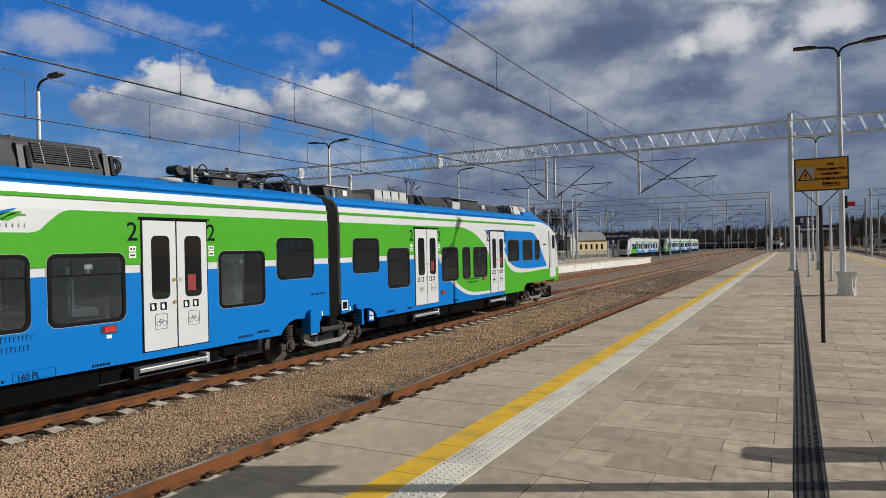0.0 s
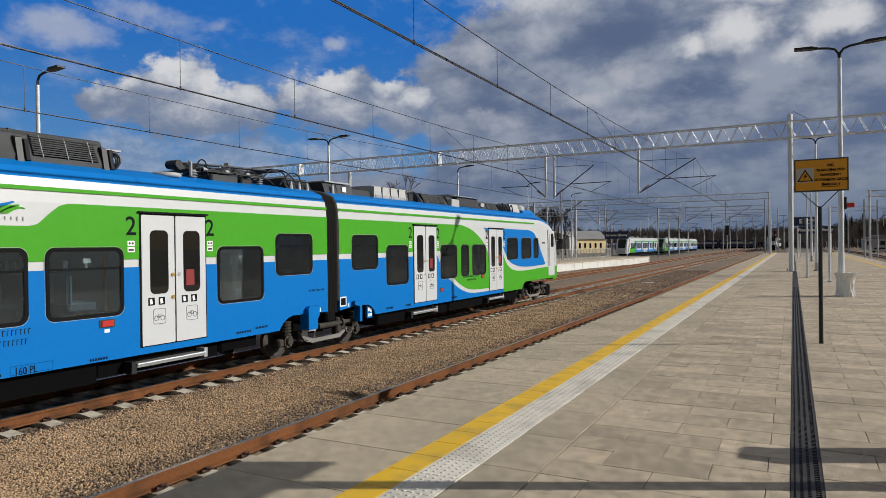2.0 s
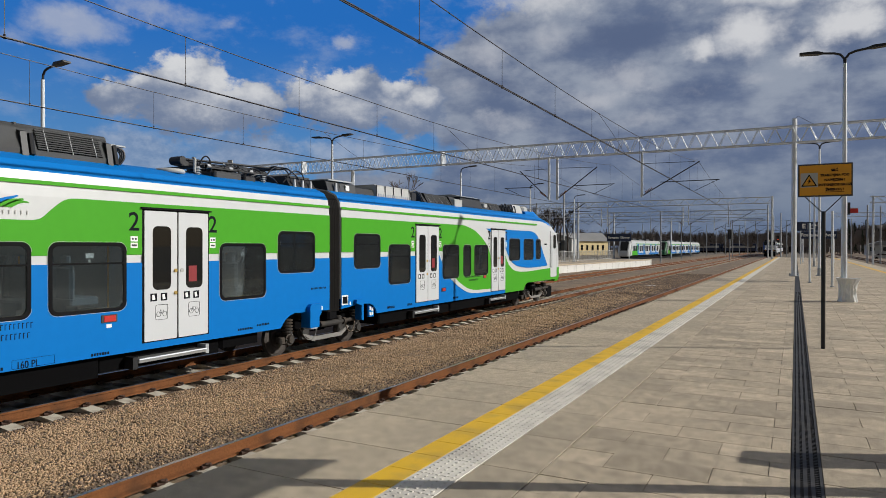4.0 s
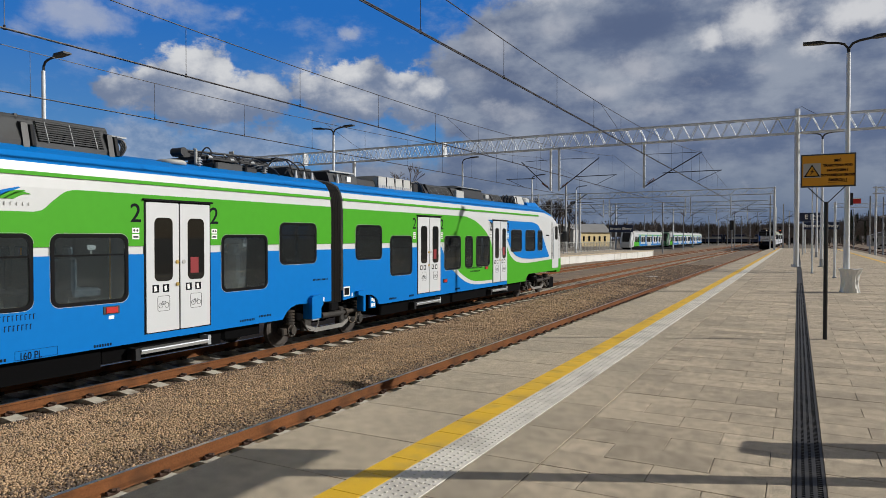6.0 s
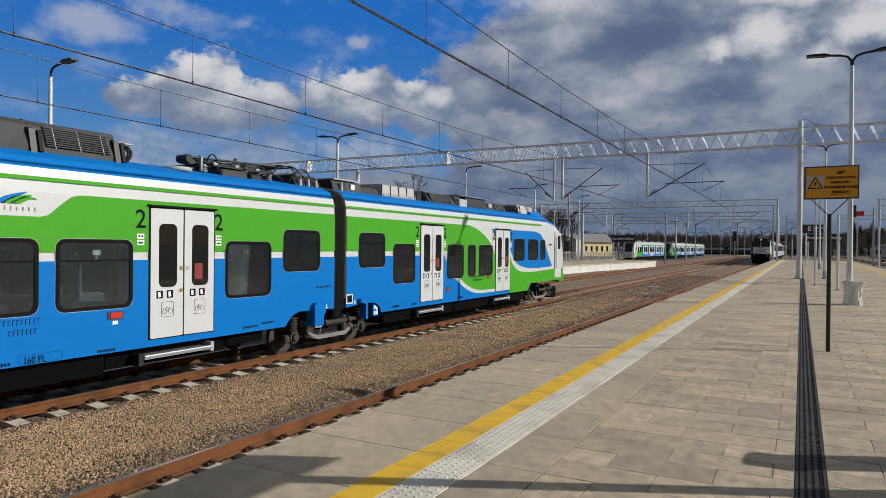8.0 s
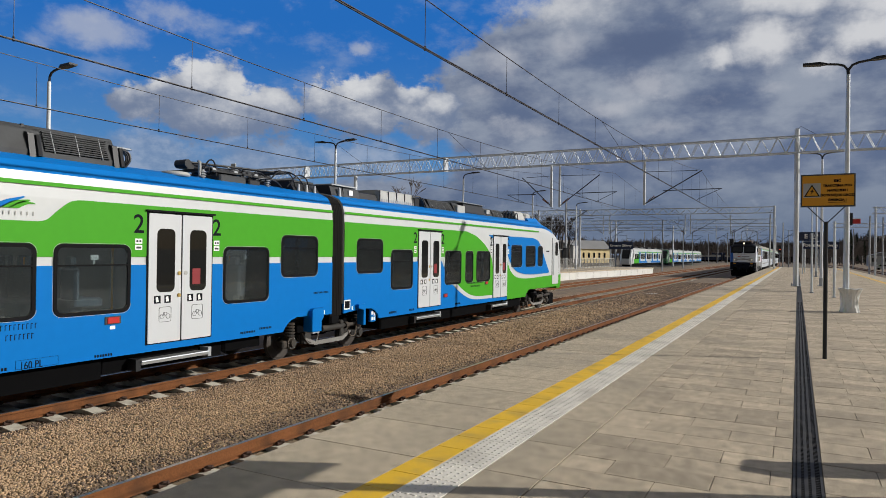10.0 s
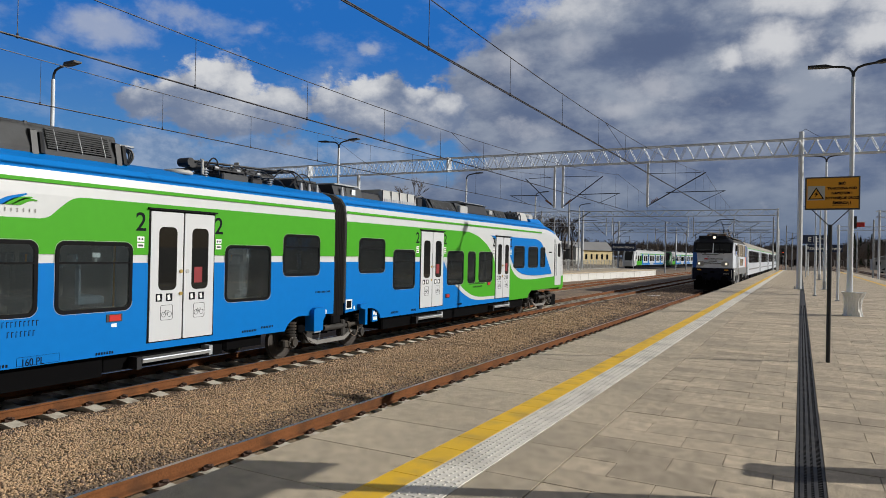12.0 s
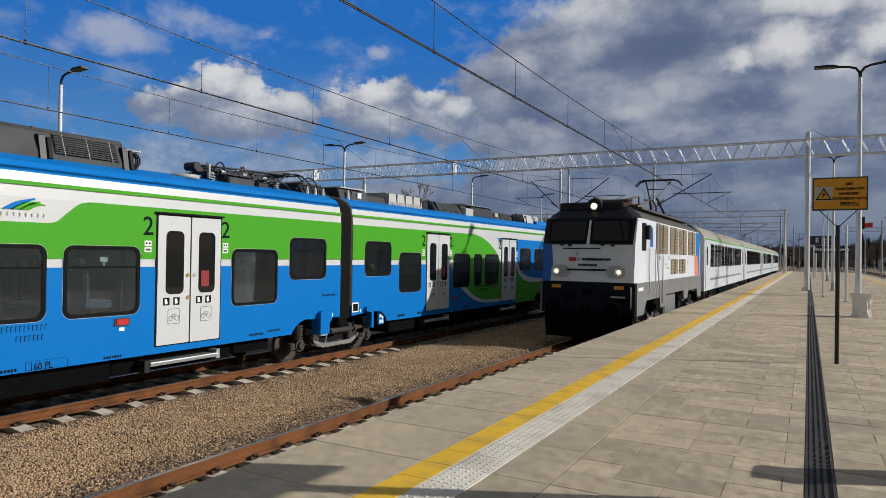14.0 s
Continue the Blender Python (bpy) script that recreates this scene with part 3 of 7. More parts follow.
    for nm, pick, m, label in (("ballast_stones", ~sooty, STONE, "loose tan crushed stones heaped between the tracks"), ("sooty_ballast_stones", sooty, STONE_D, "dark sooty crushed stones beside the rails")):
        k = int(pick.sum())
        f = (tri[None] + 6 * np.arange(k)[:, None, None]).reshape(-1)
        me = bpy.data.meshes.new(nm)
        me.vertices.add(k * 6)
        me.vertices.foreach_set("co", v[pick].reshape(-1))
        me.loops.add(len(f))
        me.loops.foreach_set("vertex_index", f.astype(np.int32))
        me.polygons.add(k * 8)
        me.polygons.foreach_set("loop_start", np.arange(0, len(f), 3, dtype=np.int32))
        me.update(calc_edges=True)
        me.materials.append(m)
        tagged(new(nm, me), label, "gravel", kind="stuff")


ground()


def rail_profile(x):
    return [(x - 0.07, RAIL - 0.17), (x + 0.07, RAIL - 0.17), (x + 0.065, RAIL - 0.15), (x + 0.014, RAIL - 0.13), (x + 0.012, RAIL - 0.045), (x + 0.036, RAIL - 0.035), (x + 0.036, RAIL - 0.006), (x + 0.03, RAIL), (x - 0.03, RAIL), (x - 0.036, RAIL - 0.006), (x - 0.036, RAIL - 0.035), (x - 0.012, RAIL - 0.045), (x - 0.014, RAIL - 0.13), (x - 0.065, RAIL - 0.15)]


def track(cx, y0, y1, label, near):
    t = thing("railway_track", (cx, (y0 + y1) / 2, RAIL - 0.3), label, "railway track", "railway tracks", "structure")
    for s in (-0.7525, 0.7525):
        p = rail_profile(cx + s)
        k = len(p)
        g = G()
        vs = [(a, y0, b) for a, b in p] + [(a, y1, b) for a, b in p]
        g.add(vs, [tuple(range(k)), tuple(range(k, 2 * k))])
        for i in range(k):
            g.add([vs[i], vs[(i + 1) % k], vs[k + (i + 1) % k], vs[k + i]], [(0, 1, 2, 3)], 1 if i == 7 else 0)
        part("rail", g, [RUST, RAILTOP], t, "rusty steel rail with a worn head")
    sg = G()
    pr = [(-1.3, -0.21), (1.3, -0.21), (1.28, -0.04), (0.9, 0.0), (0.5, 0.0), (0.35, -0.03), (-0.35, -0.03), (-0.5, 0.0), (-0.9, 0.0), (-1.28, -0.04)]
    sg.plate([(a, b) for a, b in pr], -0.12, 0.12, axis=1)
    me = mesh_of("sleeper", sg, SLEEPER)
    cg = G()
    for s in (-0.7525, 0.7525):
        for e in (-1, 1):
            cg.bbox(s + e * 0.09 - 0.03, s + e * 0.09 + 0.03, -0.06, 0.06, 0.0, 0.045, 0.012)
            cg.pipe([(s + e * (0.12 + 0.045 * math.cos(q * 0.785)), e * 0.045 * math.sin(q * 0.785), 0.045 + 0.03 * math.cos(q * 0.785 + 0.6)) for q in range(9)], 0.016, 6)
            cg.tube((s + e * 0.11, -0.075, 0.035), (s + e * 0.11, 0.075, 0.035), 0.028, 7)
            cg.tube((s + e * 0.075, -0.0, 0.03), (s + e * 0.14, 0.0, 0.06), 0.018, 6)
    ce = mesh_of("rail_clip", cg, CLIP)
    ys = np.arange(y0 + 0.2, min(y1, near), 0.66)
    far = G()
    for y in ys:
        if 2.0 < y < 34:
            o = new("sleeper", me)
            o.parent, o.location = t, Vector((cx, y, RAIL - 0.175)) - WHERE[t]
            o = new("rail_clip", ce)
            o.parent, o.location = t, Vector((cx, y, RAIL - 0.175)) - WHERE[t]
        else:
            far.plate([(cx + a, RAIL - 0.175 + b) for a, b in pr], y - 0.12, y + 0.12, axis=1)
    part("far_sleepers", far, SLEEPER, t, "concrete sleepers sunk in ballast", "stuff")


track(T1, -20, 420, "platform track with rusty rails on concrete sleepers", 200)
track(T2, -20, 300, "second track with rusty rails on concrete sleepers", 200)
track(T3, -20, 300, "third track with rusty rails beside the far platform", 160)
for tx in (TR1, TR2):
    track(tx, 10, 300, "farther track with dark rails beyond the platform", 160)


def platform():
    p = thing("platform", (0, 60, -1.0), "paved island platform of grey-brown granite pavers", "platform", kind="structure")
    y0, y1 = -15.0, 128.0
    g = G().box(EDGE + 0.06, EDGE_R - 0.06, y0, y1, -1.2, -0.09)
    part("platform_wall", g, CONC, p, "weathered concrete platform core")
    g = G().box(EDGE + 0.02, -0.04, y0, y1, -0.09, -0.009).box(0.18, EDGE_R - 0.02, y0, y1, -0.09, -0.009)
    g.box(-0.04, 0.18, y0, y1, -0.09, -0.075)
    part("paving_bed", g, JOINT, p, "dark sandy joints")
    # edge slabs with a lip over the wall
    sg = G().bbox(-0.6, 0.6, -0.496, 0.496, -0.09, 0.0, 0.003)
    me_edge = mesh_of("edge_slab", sg, SLAB)
    ng = G().bbox(-0.243, 0.243, -0.496, 0.496, -0.05, 0.0, 0.0015)
    me_strip = mesh_of("border_slab", ng, SLAB)
    yg = G().bbox(-0.138, 0.138, -0.198, 0.198, -0.05, 0.002, 0.003)
    me_yel = mesh_of("yellow_tile", yg, YELLOW)
    tg = G().bbox(-0.183, 0.183, -0.198, 0.198, -0.05, 0.002, 0.003)
    me_tac = mesh_of("tactile_tile", tg, TACTILE)
    far = [G(), G(), G(), G()]
    for y in np.arange(y0 + 0.5, y1, 1.0):
        for me, x, k, hw, z in ((me_edge, EDGE + 0.6, 0, 0.6, 0.0), (me_strip, -2.05, 1, 0.247, 0.0)):
            if 2 < y < 40:
                o = new(me.name, me)
                o.parent, o.location = p, Vector((x, y, 0)) - WHERE[p]
            else:
                far[k].bbox(x - hw, x + hw, y - 0.496, y + 0.496, -0.09, 0, 0.006)
    for y in np.arange(y0 + 0.2, y1, 0.4):
        for me, x, k, hw in ((me_yel, -2.81, 2, 0.138), (me_tac, -2.487, 3, 0.183)):
            if 2 < y < 40:
                o = new(me.name, me)
                o.parent, o.location = p, Vector((x, y, 0)) - WHERE[p]
            else:
                far[k].bbox(x - hw, x + hw, y - 0.198, y + 0.198, -0.05, 0.002, 0.003)
    for k, (nm, m) in enumerate((("far_edge_slabs", SLAB), ("far_border_slabs", SLAB), ("far_yellow_tiles", YELLOW), ("far_tactile_tiles", TACTILE))):
        part(nm, far[k], m, p, kind="stuff")
    # studs of the tactile strip
    sg = G()
    for y in np.arange(3.0, 38, 0.0665):
        for i in range(5):
            x = -2.487 + (i - 2) * 0.068
            r = 0.0165
            ring = [(x + r * math.cos(a), y + r * math.sin(a), 0.002) for a in (0, 1.05, 2.09, 3.14, 4.19, 5.24)] + [(x + r * 0.6 * math.cos(a), y + r * 0.6 * math.sin(a), 0.008) for a in (0, 1.05, 2.09, 3.14, 4.19, 5.24)]
            sg.add(ring, [(i2, (i2 + 1) % 6, 6 + (i2 + 1) % 6, 6 + i2) for i2 in range(6)] + [tuple(range(6, 12))])
    part("tactile_studs", sg, TACTILE, p, "rows of raised warning studs", "stuff")
    # granite pavers in stretcher bond
    pg = G().bbox(-0.397, 0.397, -0.197, 0.197, -0.06, 0.0, 0.0018)
    me_pav = mesh_of("paver", pg, PAVER)
    far = G()
    rows = np.arange(y0 + 0.2, y1, 0.4)
    rnd = random.Random(7)
    for r, y in enumerate(rows):
        for a, b in ((-1.8, -0.04), (0.18, 5.4)):
            x = a - (0.8 if r % 2 == 0 else 0.4)
            while x < b - 0.01:
                s, e = max(x, a), min(x + 0.8, b)
                dz = rnd.uniform(-0.0025, 0.0015)
                if e - s > 0.02:
                    full = e - s > 0.79
                    if full and 3.4 < y < 17.5:
                        o = new("paver", me_pav)
                        o.parent, o.location = p, Vector((x + 0.4, y, dz)) - WHERE[p]
                    else:
                        far.bbox(s + 0.003, e - 0.003, y - 0.197, y + 0.197, -0.06, dz, 0.003)
                x += 0.8
    part("farther_pavers", far, PAVER, p, "granite pavers in staggered rows", "stuff")
    g = G().box(5.4, 5.68, y0, y1, -0.05, 0.001, 0).box(5.7, EDGE_R, y0, y1, -0.09, 0.0, 1)
    part("other_edge_strip", g, [YELLOW, SLAB], p, "yellow line and slabs of the other edge")
    # drain: a channel with a slotted iron grate
    d = G()
    d.box(-0.038, -0.018, y0, y1, -0.075, 0.003)
    d.box(0.158, 0.178, y0, y1, -0.075, 0.003)
    for k in (0.02, 0.07, 0.12):
        d.box(-0.005 + k - 0.02, 0.01 + k - 0.02 + 0.012, y0, y1, -0.03, 0.001)
    for y in np.arange(3.5, 30, 0.045):
        d.box(-0.018, 0.158, y - 0.008, y + 0.008, -0.03, -0.002)
    d.box(-0.018, 0.158, 30, y1, -0.03, -0.004)
    part("drain_grate", d, IRON, p, "black slotted iron drainage grate")


platform()

# ---- the standing electric multiple unit on the second track ----
SX = -10.2  # its side that faces the platform


def body_ring(y, w=1.44, top=3.33, bot=0.45, lean=0.0):
    c = T2
    k = (top - 2.6) / 0.73
    half = [(w, bot), (w, 2.55), (w - 0.012, 2.75), (w - 0.05, 2.93), (w - 0.16, 2.6 + 0.5 * k), (w - 0.42, 2.6 + 0.62 * k), (w - 0.9, 2.6 + 0.71 * k)]
    return [(c + a, y + lean * (b - bot), b) for a, b in half] + [(c - a, y + lean * (b - bot), b) for a, b in reversed(half)]


def wall_with_openings(g, x, y0, y1, z0, z1, holes, mi=0):
    """An upright wall facing along x, cut by rectangular openings (y from, to, z from, to)."""
    y = y0
    for a, b, c, d in sorted(holes):
        if b <= y0 or a >= y1:
            continue
        g.add([(x, y, z0), (x, a, z0), (x, a, z1), (x, y, z1)], [(0, 1, 2, 3)], mi)
        g.add([(x, a, z0), (x, b, z0), (x, b, c), (x, a, c)], [(0, 1, 2, 3)], mi)
        g.add([(x, a, d), (x, b, d), (x, b, z1), (x, a, z1)], [(0, 1, 2, 3)], mi)
        y = b
    g.add([(x, y, z0), (x, y1, z0), (x, y1, z1), (x, y, z1)], [(0, 1, 2, 3)], mi)


def opening(w):
    """The hole behind a window's frame."""
    return (w[0] + 0.05, w[1] - 0.05, w[2] + 0.05, w[3] - 0.05)


NOSE = ((29.1, 1.44, 3.31), (29.64, 1.44, 3.24), (30.3, 1.43, 3.1), (30.92, 1.40, 2.88), (31.32, 1.36, 2.6), (31.68, 1.30, 2.15), (31.95, 1.23, 1.6), (32.1, 1.13, 1.05), (32.15, 1.05, 0.8))


def nose_ring(y, w, top, bot=0.45):
    k = (top - bot) / (3.33 - bot)
    return [(T2 + (a - T2) * w / 1.44, y, bot + (b - bot) * k) for a, _, b in body_ring(y)]


def hull(car, y0, y1, windows, nose=False):
    rings = [body_ring(y) for y in ((y0, y1) if not nose else (y0, 28.8))]
    if nose:
        rings += [nose_ring(*r) for r in NOSE]
    g = G()
    n = len(rings[0])
    for k, (a, b) in enumerate(zip(rings, rings[1:])):
        for i in range(n):
            j = (i + 1) % n
            if i == 0 and k == 0:
                wall_with_openings(g, a[0][0], a[0][1], b[0][1], a[0][2], a[1][2], [opening(w) for w in windows])
            else:
                g.add([a[i], a[j], b[j], b[i]], [(0, 1, 2, 3)], 1 if 3 <= i <= 9 and b[0][1] < 30.9 else 0)
    g.add(rings[0], [tuple(range(n))], 0)
    g.add(rings[-1], [tuple(range(n))], 0)
    part("body", g, [T_WHITE, T_BLUE], car, "white body shell with a blue roof edge")


def cut_windows(car, windows):
    """Cuts the window openings through the painted bands."""
    g = G()
    for w in windows:
        a, b, c, d = opening(w)
        g.box(SX - 0.1, SX + 0.1, a, b, c, d)
    cutter = new("cutter", mesh_of("cutter", g, INK))
    bands = [o for o in car.children if o.type == "MESH" and ("band" in o.name or "sweep" in o.name or "edging" in o.name)]
    for o in bands:
        md = o.modifiers.new("openings", "BOOLEAN")
        md.object, md.operation, md.solver = cutter, "DIFFERENCE", "EXACT"
    bpy.context.view_layer.update()
    dg = bpy.context.evaluated_depsgraph_get()
    done = [(o, bpy.data.meshes.new_from_object(o.evaluated_get(dg))) for o in bands]
    for o, me in done:
        o.modifiers.clear()
        o.data = me
    bpy.data.objects.remove(cutter)


def saloon(car, y0, y1, doors):
    """What shows through the windows: floor, lining, seats in rows, grab poles and luggage racks."""
    part("saloon_floor", G().box(T2 - 1.38, T2 + 1.36, y0, y1, 0.46, 0.5), FLOORING, car, "grey saloon floor")
    part("saloon_lining", G().box(T2 - 1.4, T2 - 1.36, y0, y1, 0.5, 2.5).box(T2 - 1.36, T2 + 1.36, y0, y1, 2.5, 2.54), LINING, car, "pale grey wall and ceiling lining")
    y = y0 + 0.5
    k = 0
    while y < y1 - 0.6:
        if all(y + 0.55 < a - 0.2 or y > b + 0.2 for a, b in doors):
            for x in (T2 + 0.42, T2 - 0.92):
                back = -1 if k % 2 else 1
                yb = y + (0.0 if back < 0 else 0.42)
                g = G().bbox(x, x + 0.88, y, y + 0.5, 0.82, 0.95, 0.03)
                for q in (0.0, 0.45):
                    g.bbox(x + q + 0.01, x + q + 0.42, yb, yb + 0.1, 0.93, 1.46, 0.04).bbox(x + q + 0.1, x + q + 0.33, yb + 0.01, yb + 0.09, 1.45, 1.64, 0.03)
                g.box(x + 0.2, x + 0.6, y + 0.1, y + 0.3, 0.5, 0.83)
                seat = part("double_seat", g, SEAT, car, "dark blue double seat")
                part("grab_handle", G().tube((x + 0.04, yb + 0.05, 1.5), (x + 0.04, yb + 0.05, 1.62), 0.018, 6), SIGN_Y, seat)
        y += 0.8 if k % 2 == 0 else 1.0
        k += 1
    part("luggage_rack", G().box(T2 + 0.95, T2 + 1.3, y0 + 0.3, y1 - 0.3, 2.02, 2.04).tube((T2 + 0.95, y0 + 0.3, 2.05), (T2 + 0.95, y1 - 0.3, 2.05), 0.02, 6), GALV, car)
    for a, b in doors:
        for q in (a - 0.12, b + 0.12):
            part("grab_pole", G().tube((T2 + 0.7, q, 0.5), (T2 + 0.7, q, 2.5), 0.02, 6), SIGN_Y, car)
            part("draught_screen", G().box(T2 + 0.75, T2 + 1.32, q - 0.015, q + 0.015, 0.5, 1.5), LINING, car)


def side_skirt(car, poly, mat_):
    """The skirt under the body, shaped round the bogie openings."""
    part("skirt", G().plate(poly, SX - 0.05, SX + 0.002), mat_, car)
    part("skirt", G().plate(poly, 2 * T2 - SX, 2 * T2 - SX + 0.05), mat_, car)


def stripe(car, name, poly, mat_, lift=0.004):
    part(name, G().plate(poly, SX - 0.004, SX + lift), mat_, car)


def train_window(car, y0, y1, z0, z1, vent=True):
    def ring(i, r, x):
        return [(x, p, q) for p, q in rrect(y0 + i, y1 - i, z0 + i, z1 - i, r, 5)]
    rings = [ring(0, 0.15, SX - 0.03), ring(0, 0.15, SX + 0.008), ring(0.012, 0.14, SX + 0.014), ring(0.062, 0.1, SX + 0.012), ring(0.066, 0.1, SX - 0.03)]
    w = part("window", G().loft(rings + rings[:1], caps=False), RUBBER, car, "dark tinted window in a black rubber frame")
    m = 0.055
    zm = z1 - 0.30 * (z1 - z0)
    part("pane", G().plate(rrect(y0 + m, y1 - m, z0 + m, (zm if vent else z1 - m), 0.1, 4), SX - 0.004, SX), PANE, w)
    if vent:
        part("vent_pane", G().plate(rrect(y0 + m, y1 - m, zm, z1 - m, 0.1, 4), SX + 0.002, SX + 0.008), PANE, w)
        part("vent_bar", G().bbox(SX - 0.02, SX + 0.012, y0 + m, y1 - m, zm - 0.014, zm + 0.014, 0.004), RUBBER, w)
    part("rim", G().pipe([(SX + 0.004, p, q) for p, q in rrect(y0 - 0.008, y1 + 0.008, z0 - 0.008, z1 + 0.008, 0.158, 5)], 0.0035, 4), LGREY, w, "thin pale sealing line")
    if y1 - y0 > 1.0:
        c = (y0 + y1) / 2
        part("notice", G().box(SX - 0.012, SX - 0.006, c - 0.06, c + 0.08, z1 - 0.26, z1 - 0.18), WINK, w, "small pale sticker")
        part("notice_tail", G().box(SX - 0.012, SX - 0.006, c - 0.015, c + 0.025, z1 - 0.34, z1 - 0.27), LGREY, w)


def train_door(car, y0, y1, z0=0.09, z1=2.45):
    d = part("door", G().box(SX - 0.002, SX + 0.006, y0, y1, z0 - 0.02, z1).box(SX, SX + 0.05, y0 - 0.03, y1 + 0.03, z1, z1 + 0.03), RUBBER, car, "white double-leaf sliding door")
    mid = (y0 + y1) / 2
    for a, b in ((y0 + 0.035, mid - 0.016), (mid + 0.016, y1 - 0.035)):
        part("leaf", G().plate(rrect(a, b, z0, z1 - 0.03, 0.02, 2), SX + 0.006, SX + 0.022), DOORW, d)
        part("door_glass", G().plate(rrect(a + 0.17, b - 0.14, 1.0, 2.15, 0.1, 4), SX + 0.022, SX + 0.026), GLASS, d)
        c = (a + b) / 2
        if a > mid:
            part("red_notice", G().box(SX + 0.026, SX + 0.0275, c - 0.12, c + 0.07, 1.12, 1.42), DRED, d, "red notice behind the glass")
        for k in (-0.16, 0.06):
            part("pictogram", G().box(SX + 0.022, SX + 0.024, c + k - 0.07, c + k + 0.07, 0.80, 0.94), INK, d, "small black pictogram")
            part("pictogram_mark", G().plate([(c + k - 0.03, 0.82), (c + k + 0.03, 0.83), (c + k + 0.01, 0.92), (c + k - 0.04, 0.91)], SX + 0.024, SX + 0.0255), WINK, d)
        g = G().pipe([(SX + 0.024, p[0], p[1]) for p in rrect(c - 0.12, c + 0.14, 0.46, 0.73, 0.03, 2)] + [(SX + 0.024, c + 0.14, 0.70)], 0.004, 4)
        for k in (-0.055, 0.075):
            g.pipe([(SX + 0.024, c + k + 0.045 * math.cos(i * 0.63), 0.56 + 0.045 * math.sin(i * 0.63)) for i in range(11)], 0.004, 4)
        g.pipe([(SX + 0.024, c - 0.055, 0.56), (SX + 0.024, c - 0.02, 0.63), (SX + 0.024, c + 0.05, 0.63), (SX + 0.024, c + 0.01, 0.56), (SX + 0.024, c - 0.02, 0.64)], 0.004, 4)
        part("bicycle_symbol", g, INK, d, "black outlined bicycle symbol")
    for z in (0.93, 1.34):
        part("lock", G().tube((SX + 0.02, mid - 0.06, z), (SX + 0.045, mid - 0.06, z), 0.035, 10), BRASS, d, "round brass lock")
    part("button", G().tube((SX + 0.02, mid + 0.09, 1.34), (SX + 0.035, mid + 0.09, 1.34), 0.04, 10), LGREY, d, "round grey push button")
    for y, s in ((y0 - 0.2, -1), (y1 + 0.06, 1)):
        text_part("class_number", "2", 0.46, Matrix.Translation((SX + 0.004, y + 0.04, 2.2)) @ FACE_X, INK, car, "large black figure", bold=0.004)
        part("notice", G().box(SX, SX + 0.006, y - 0.03, y + 0.11, 1.87, 1.96).box(SX, SX + 0.006, y - 0.03, y + 0.11, 1.76, 1.85), WINK, car, "small white pictogram stickers")
        for q in (0.01, 0.07):
            part("notice_mark", G().tube((SX + 0.005, y + q, 1.915), (SX + 0.008, y + q, 1.915), 0.022, 8), GREYBOX, car)
        part("notice_bar", G().box(SX + 0.005, SX + 0.008, y - 0.01, y + 0.09, 1.785, 1.82), GREYBOX, car)
    st = G().bbox(SX - 0.25, SX + 0.05, y0 - 0.1, y1 - 0.1, -0.26, -0.19, 0.01)
    g2 = part("step", st, ALU, car, "retracted aluminium boarding step")
    part("step_bracket", G().box(SX - 0.2, SX + 0.03, y0 - 0.2, y0 - 0.1, -0.36, -0.15), DARK, g2)
    part("step_bracket", G().box(SX - 0.2, SX + 0.03, y1 - 0.1, y1 - 0.02, -0.3, -0.12), GALV_D, g2)
    part("step_lip", G().tube((SX + 0.05, y0 - 0.1, -0.2), (SX + 0.05, y1 - 0.1, -0.2), 0.016, 6), GALV, g2)


def wheelset(bogie, y, x=T2, r=0.42):
    for s in (-0.75, 0.75):
        g = G().tube((x + s - 0.05, y, RAIL + r), (x + s + 0.05, y, RAIL + r), r, 32)
        g.tube((x + s + 0.05, y, RAIL + r), (x + s + 0.065, y, RAIL + r), r * 0.95, 32, 0, r * 0.86)
        g.tube((x + s + 0.05, y, RAIL + r), (x + s + 0.075, y, RAIL + r), r * 0.62, 24, 0, r * 0.5)
        g.tube((x + s + 0.06, y, RAIL + r), (x + s + 0.14, y, RAIL + r), 0.12, 14)
        part("wheel", g, WHEEL, bogie, "dark steel wheel")
    for s in (-1, 1):
        xo = x + s * 1.1
        ab = part("axle_box", G().tube((xo - s * 0.14, y, RAIL + r), (xo + s * 0.1, y, RAIL + r), 0.15, 16).tube((xo + s * 0.1, y, RAIL + r), (xo + s * 0.16, y, RAIL + r), 0.11, 16, 0, 0.09).bbox(xo - 0.1, xo + 0.08, y - 0.3, y + 0.2, RAIL + r - 0.09, RAIL + r + 0.06, 0.03), BOGIE, bogie, "dusty round axle box")
        for q in range(6):
            a = q * math.pi / 3
            part("bolt", G().tube((xo + s * 0.1, y + 0.125 * math.cos(a), RAIL + r + 0.125 * math.sin(a)), (xo + s * 0.118, y + 0.125 * math.cos(a), RAIL + r + 0.125 * math.sin(a)), 0.014, 6), BEAM, ab)
        z0 = RAIL + r + 0.13
        rings = []
        for j in range(5):
            for dz, rr in ((0.0, 0.1), (0.012, 0.135), (0.045, 0.14), (0.06, 0.1)):
                rings.append([(xo + rr * math.cos(q * 0.449), y + rr * math.sin(q * 0.449), z0 + j * 0.07 + dz) for q in range(14)])
        part("spring", G().loft(rings), BOGIE, bogie, "stacked grey suspension spring")


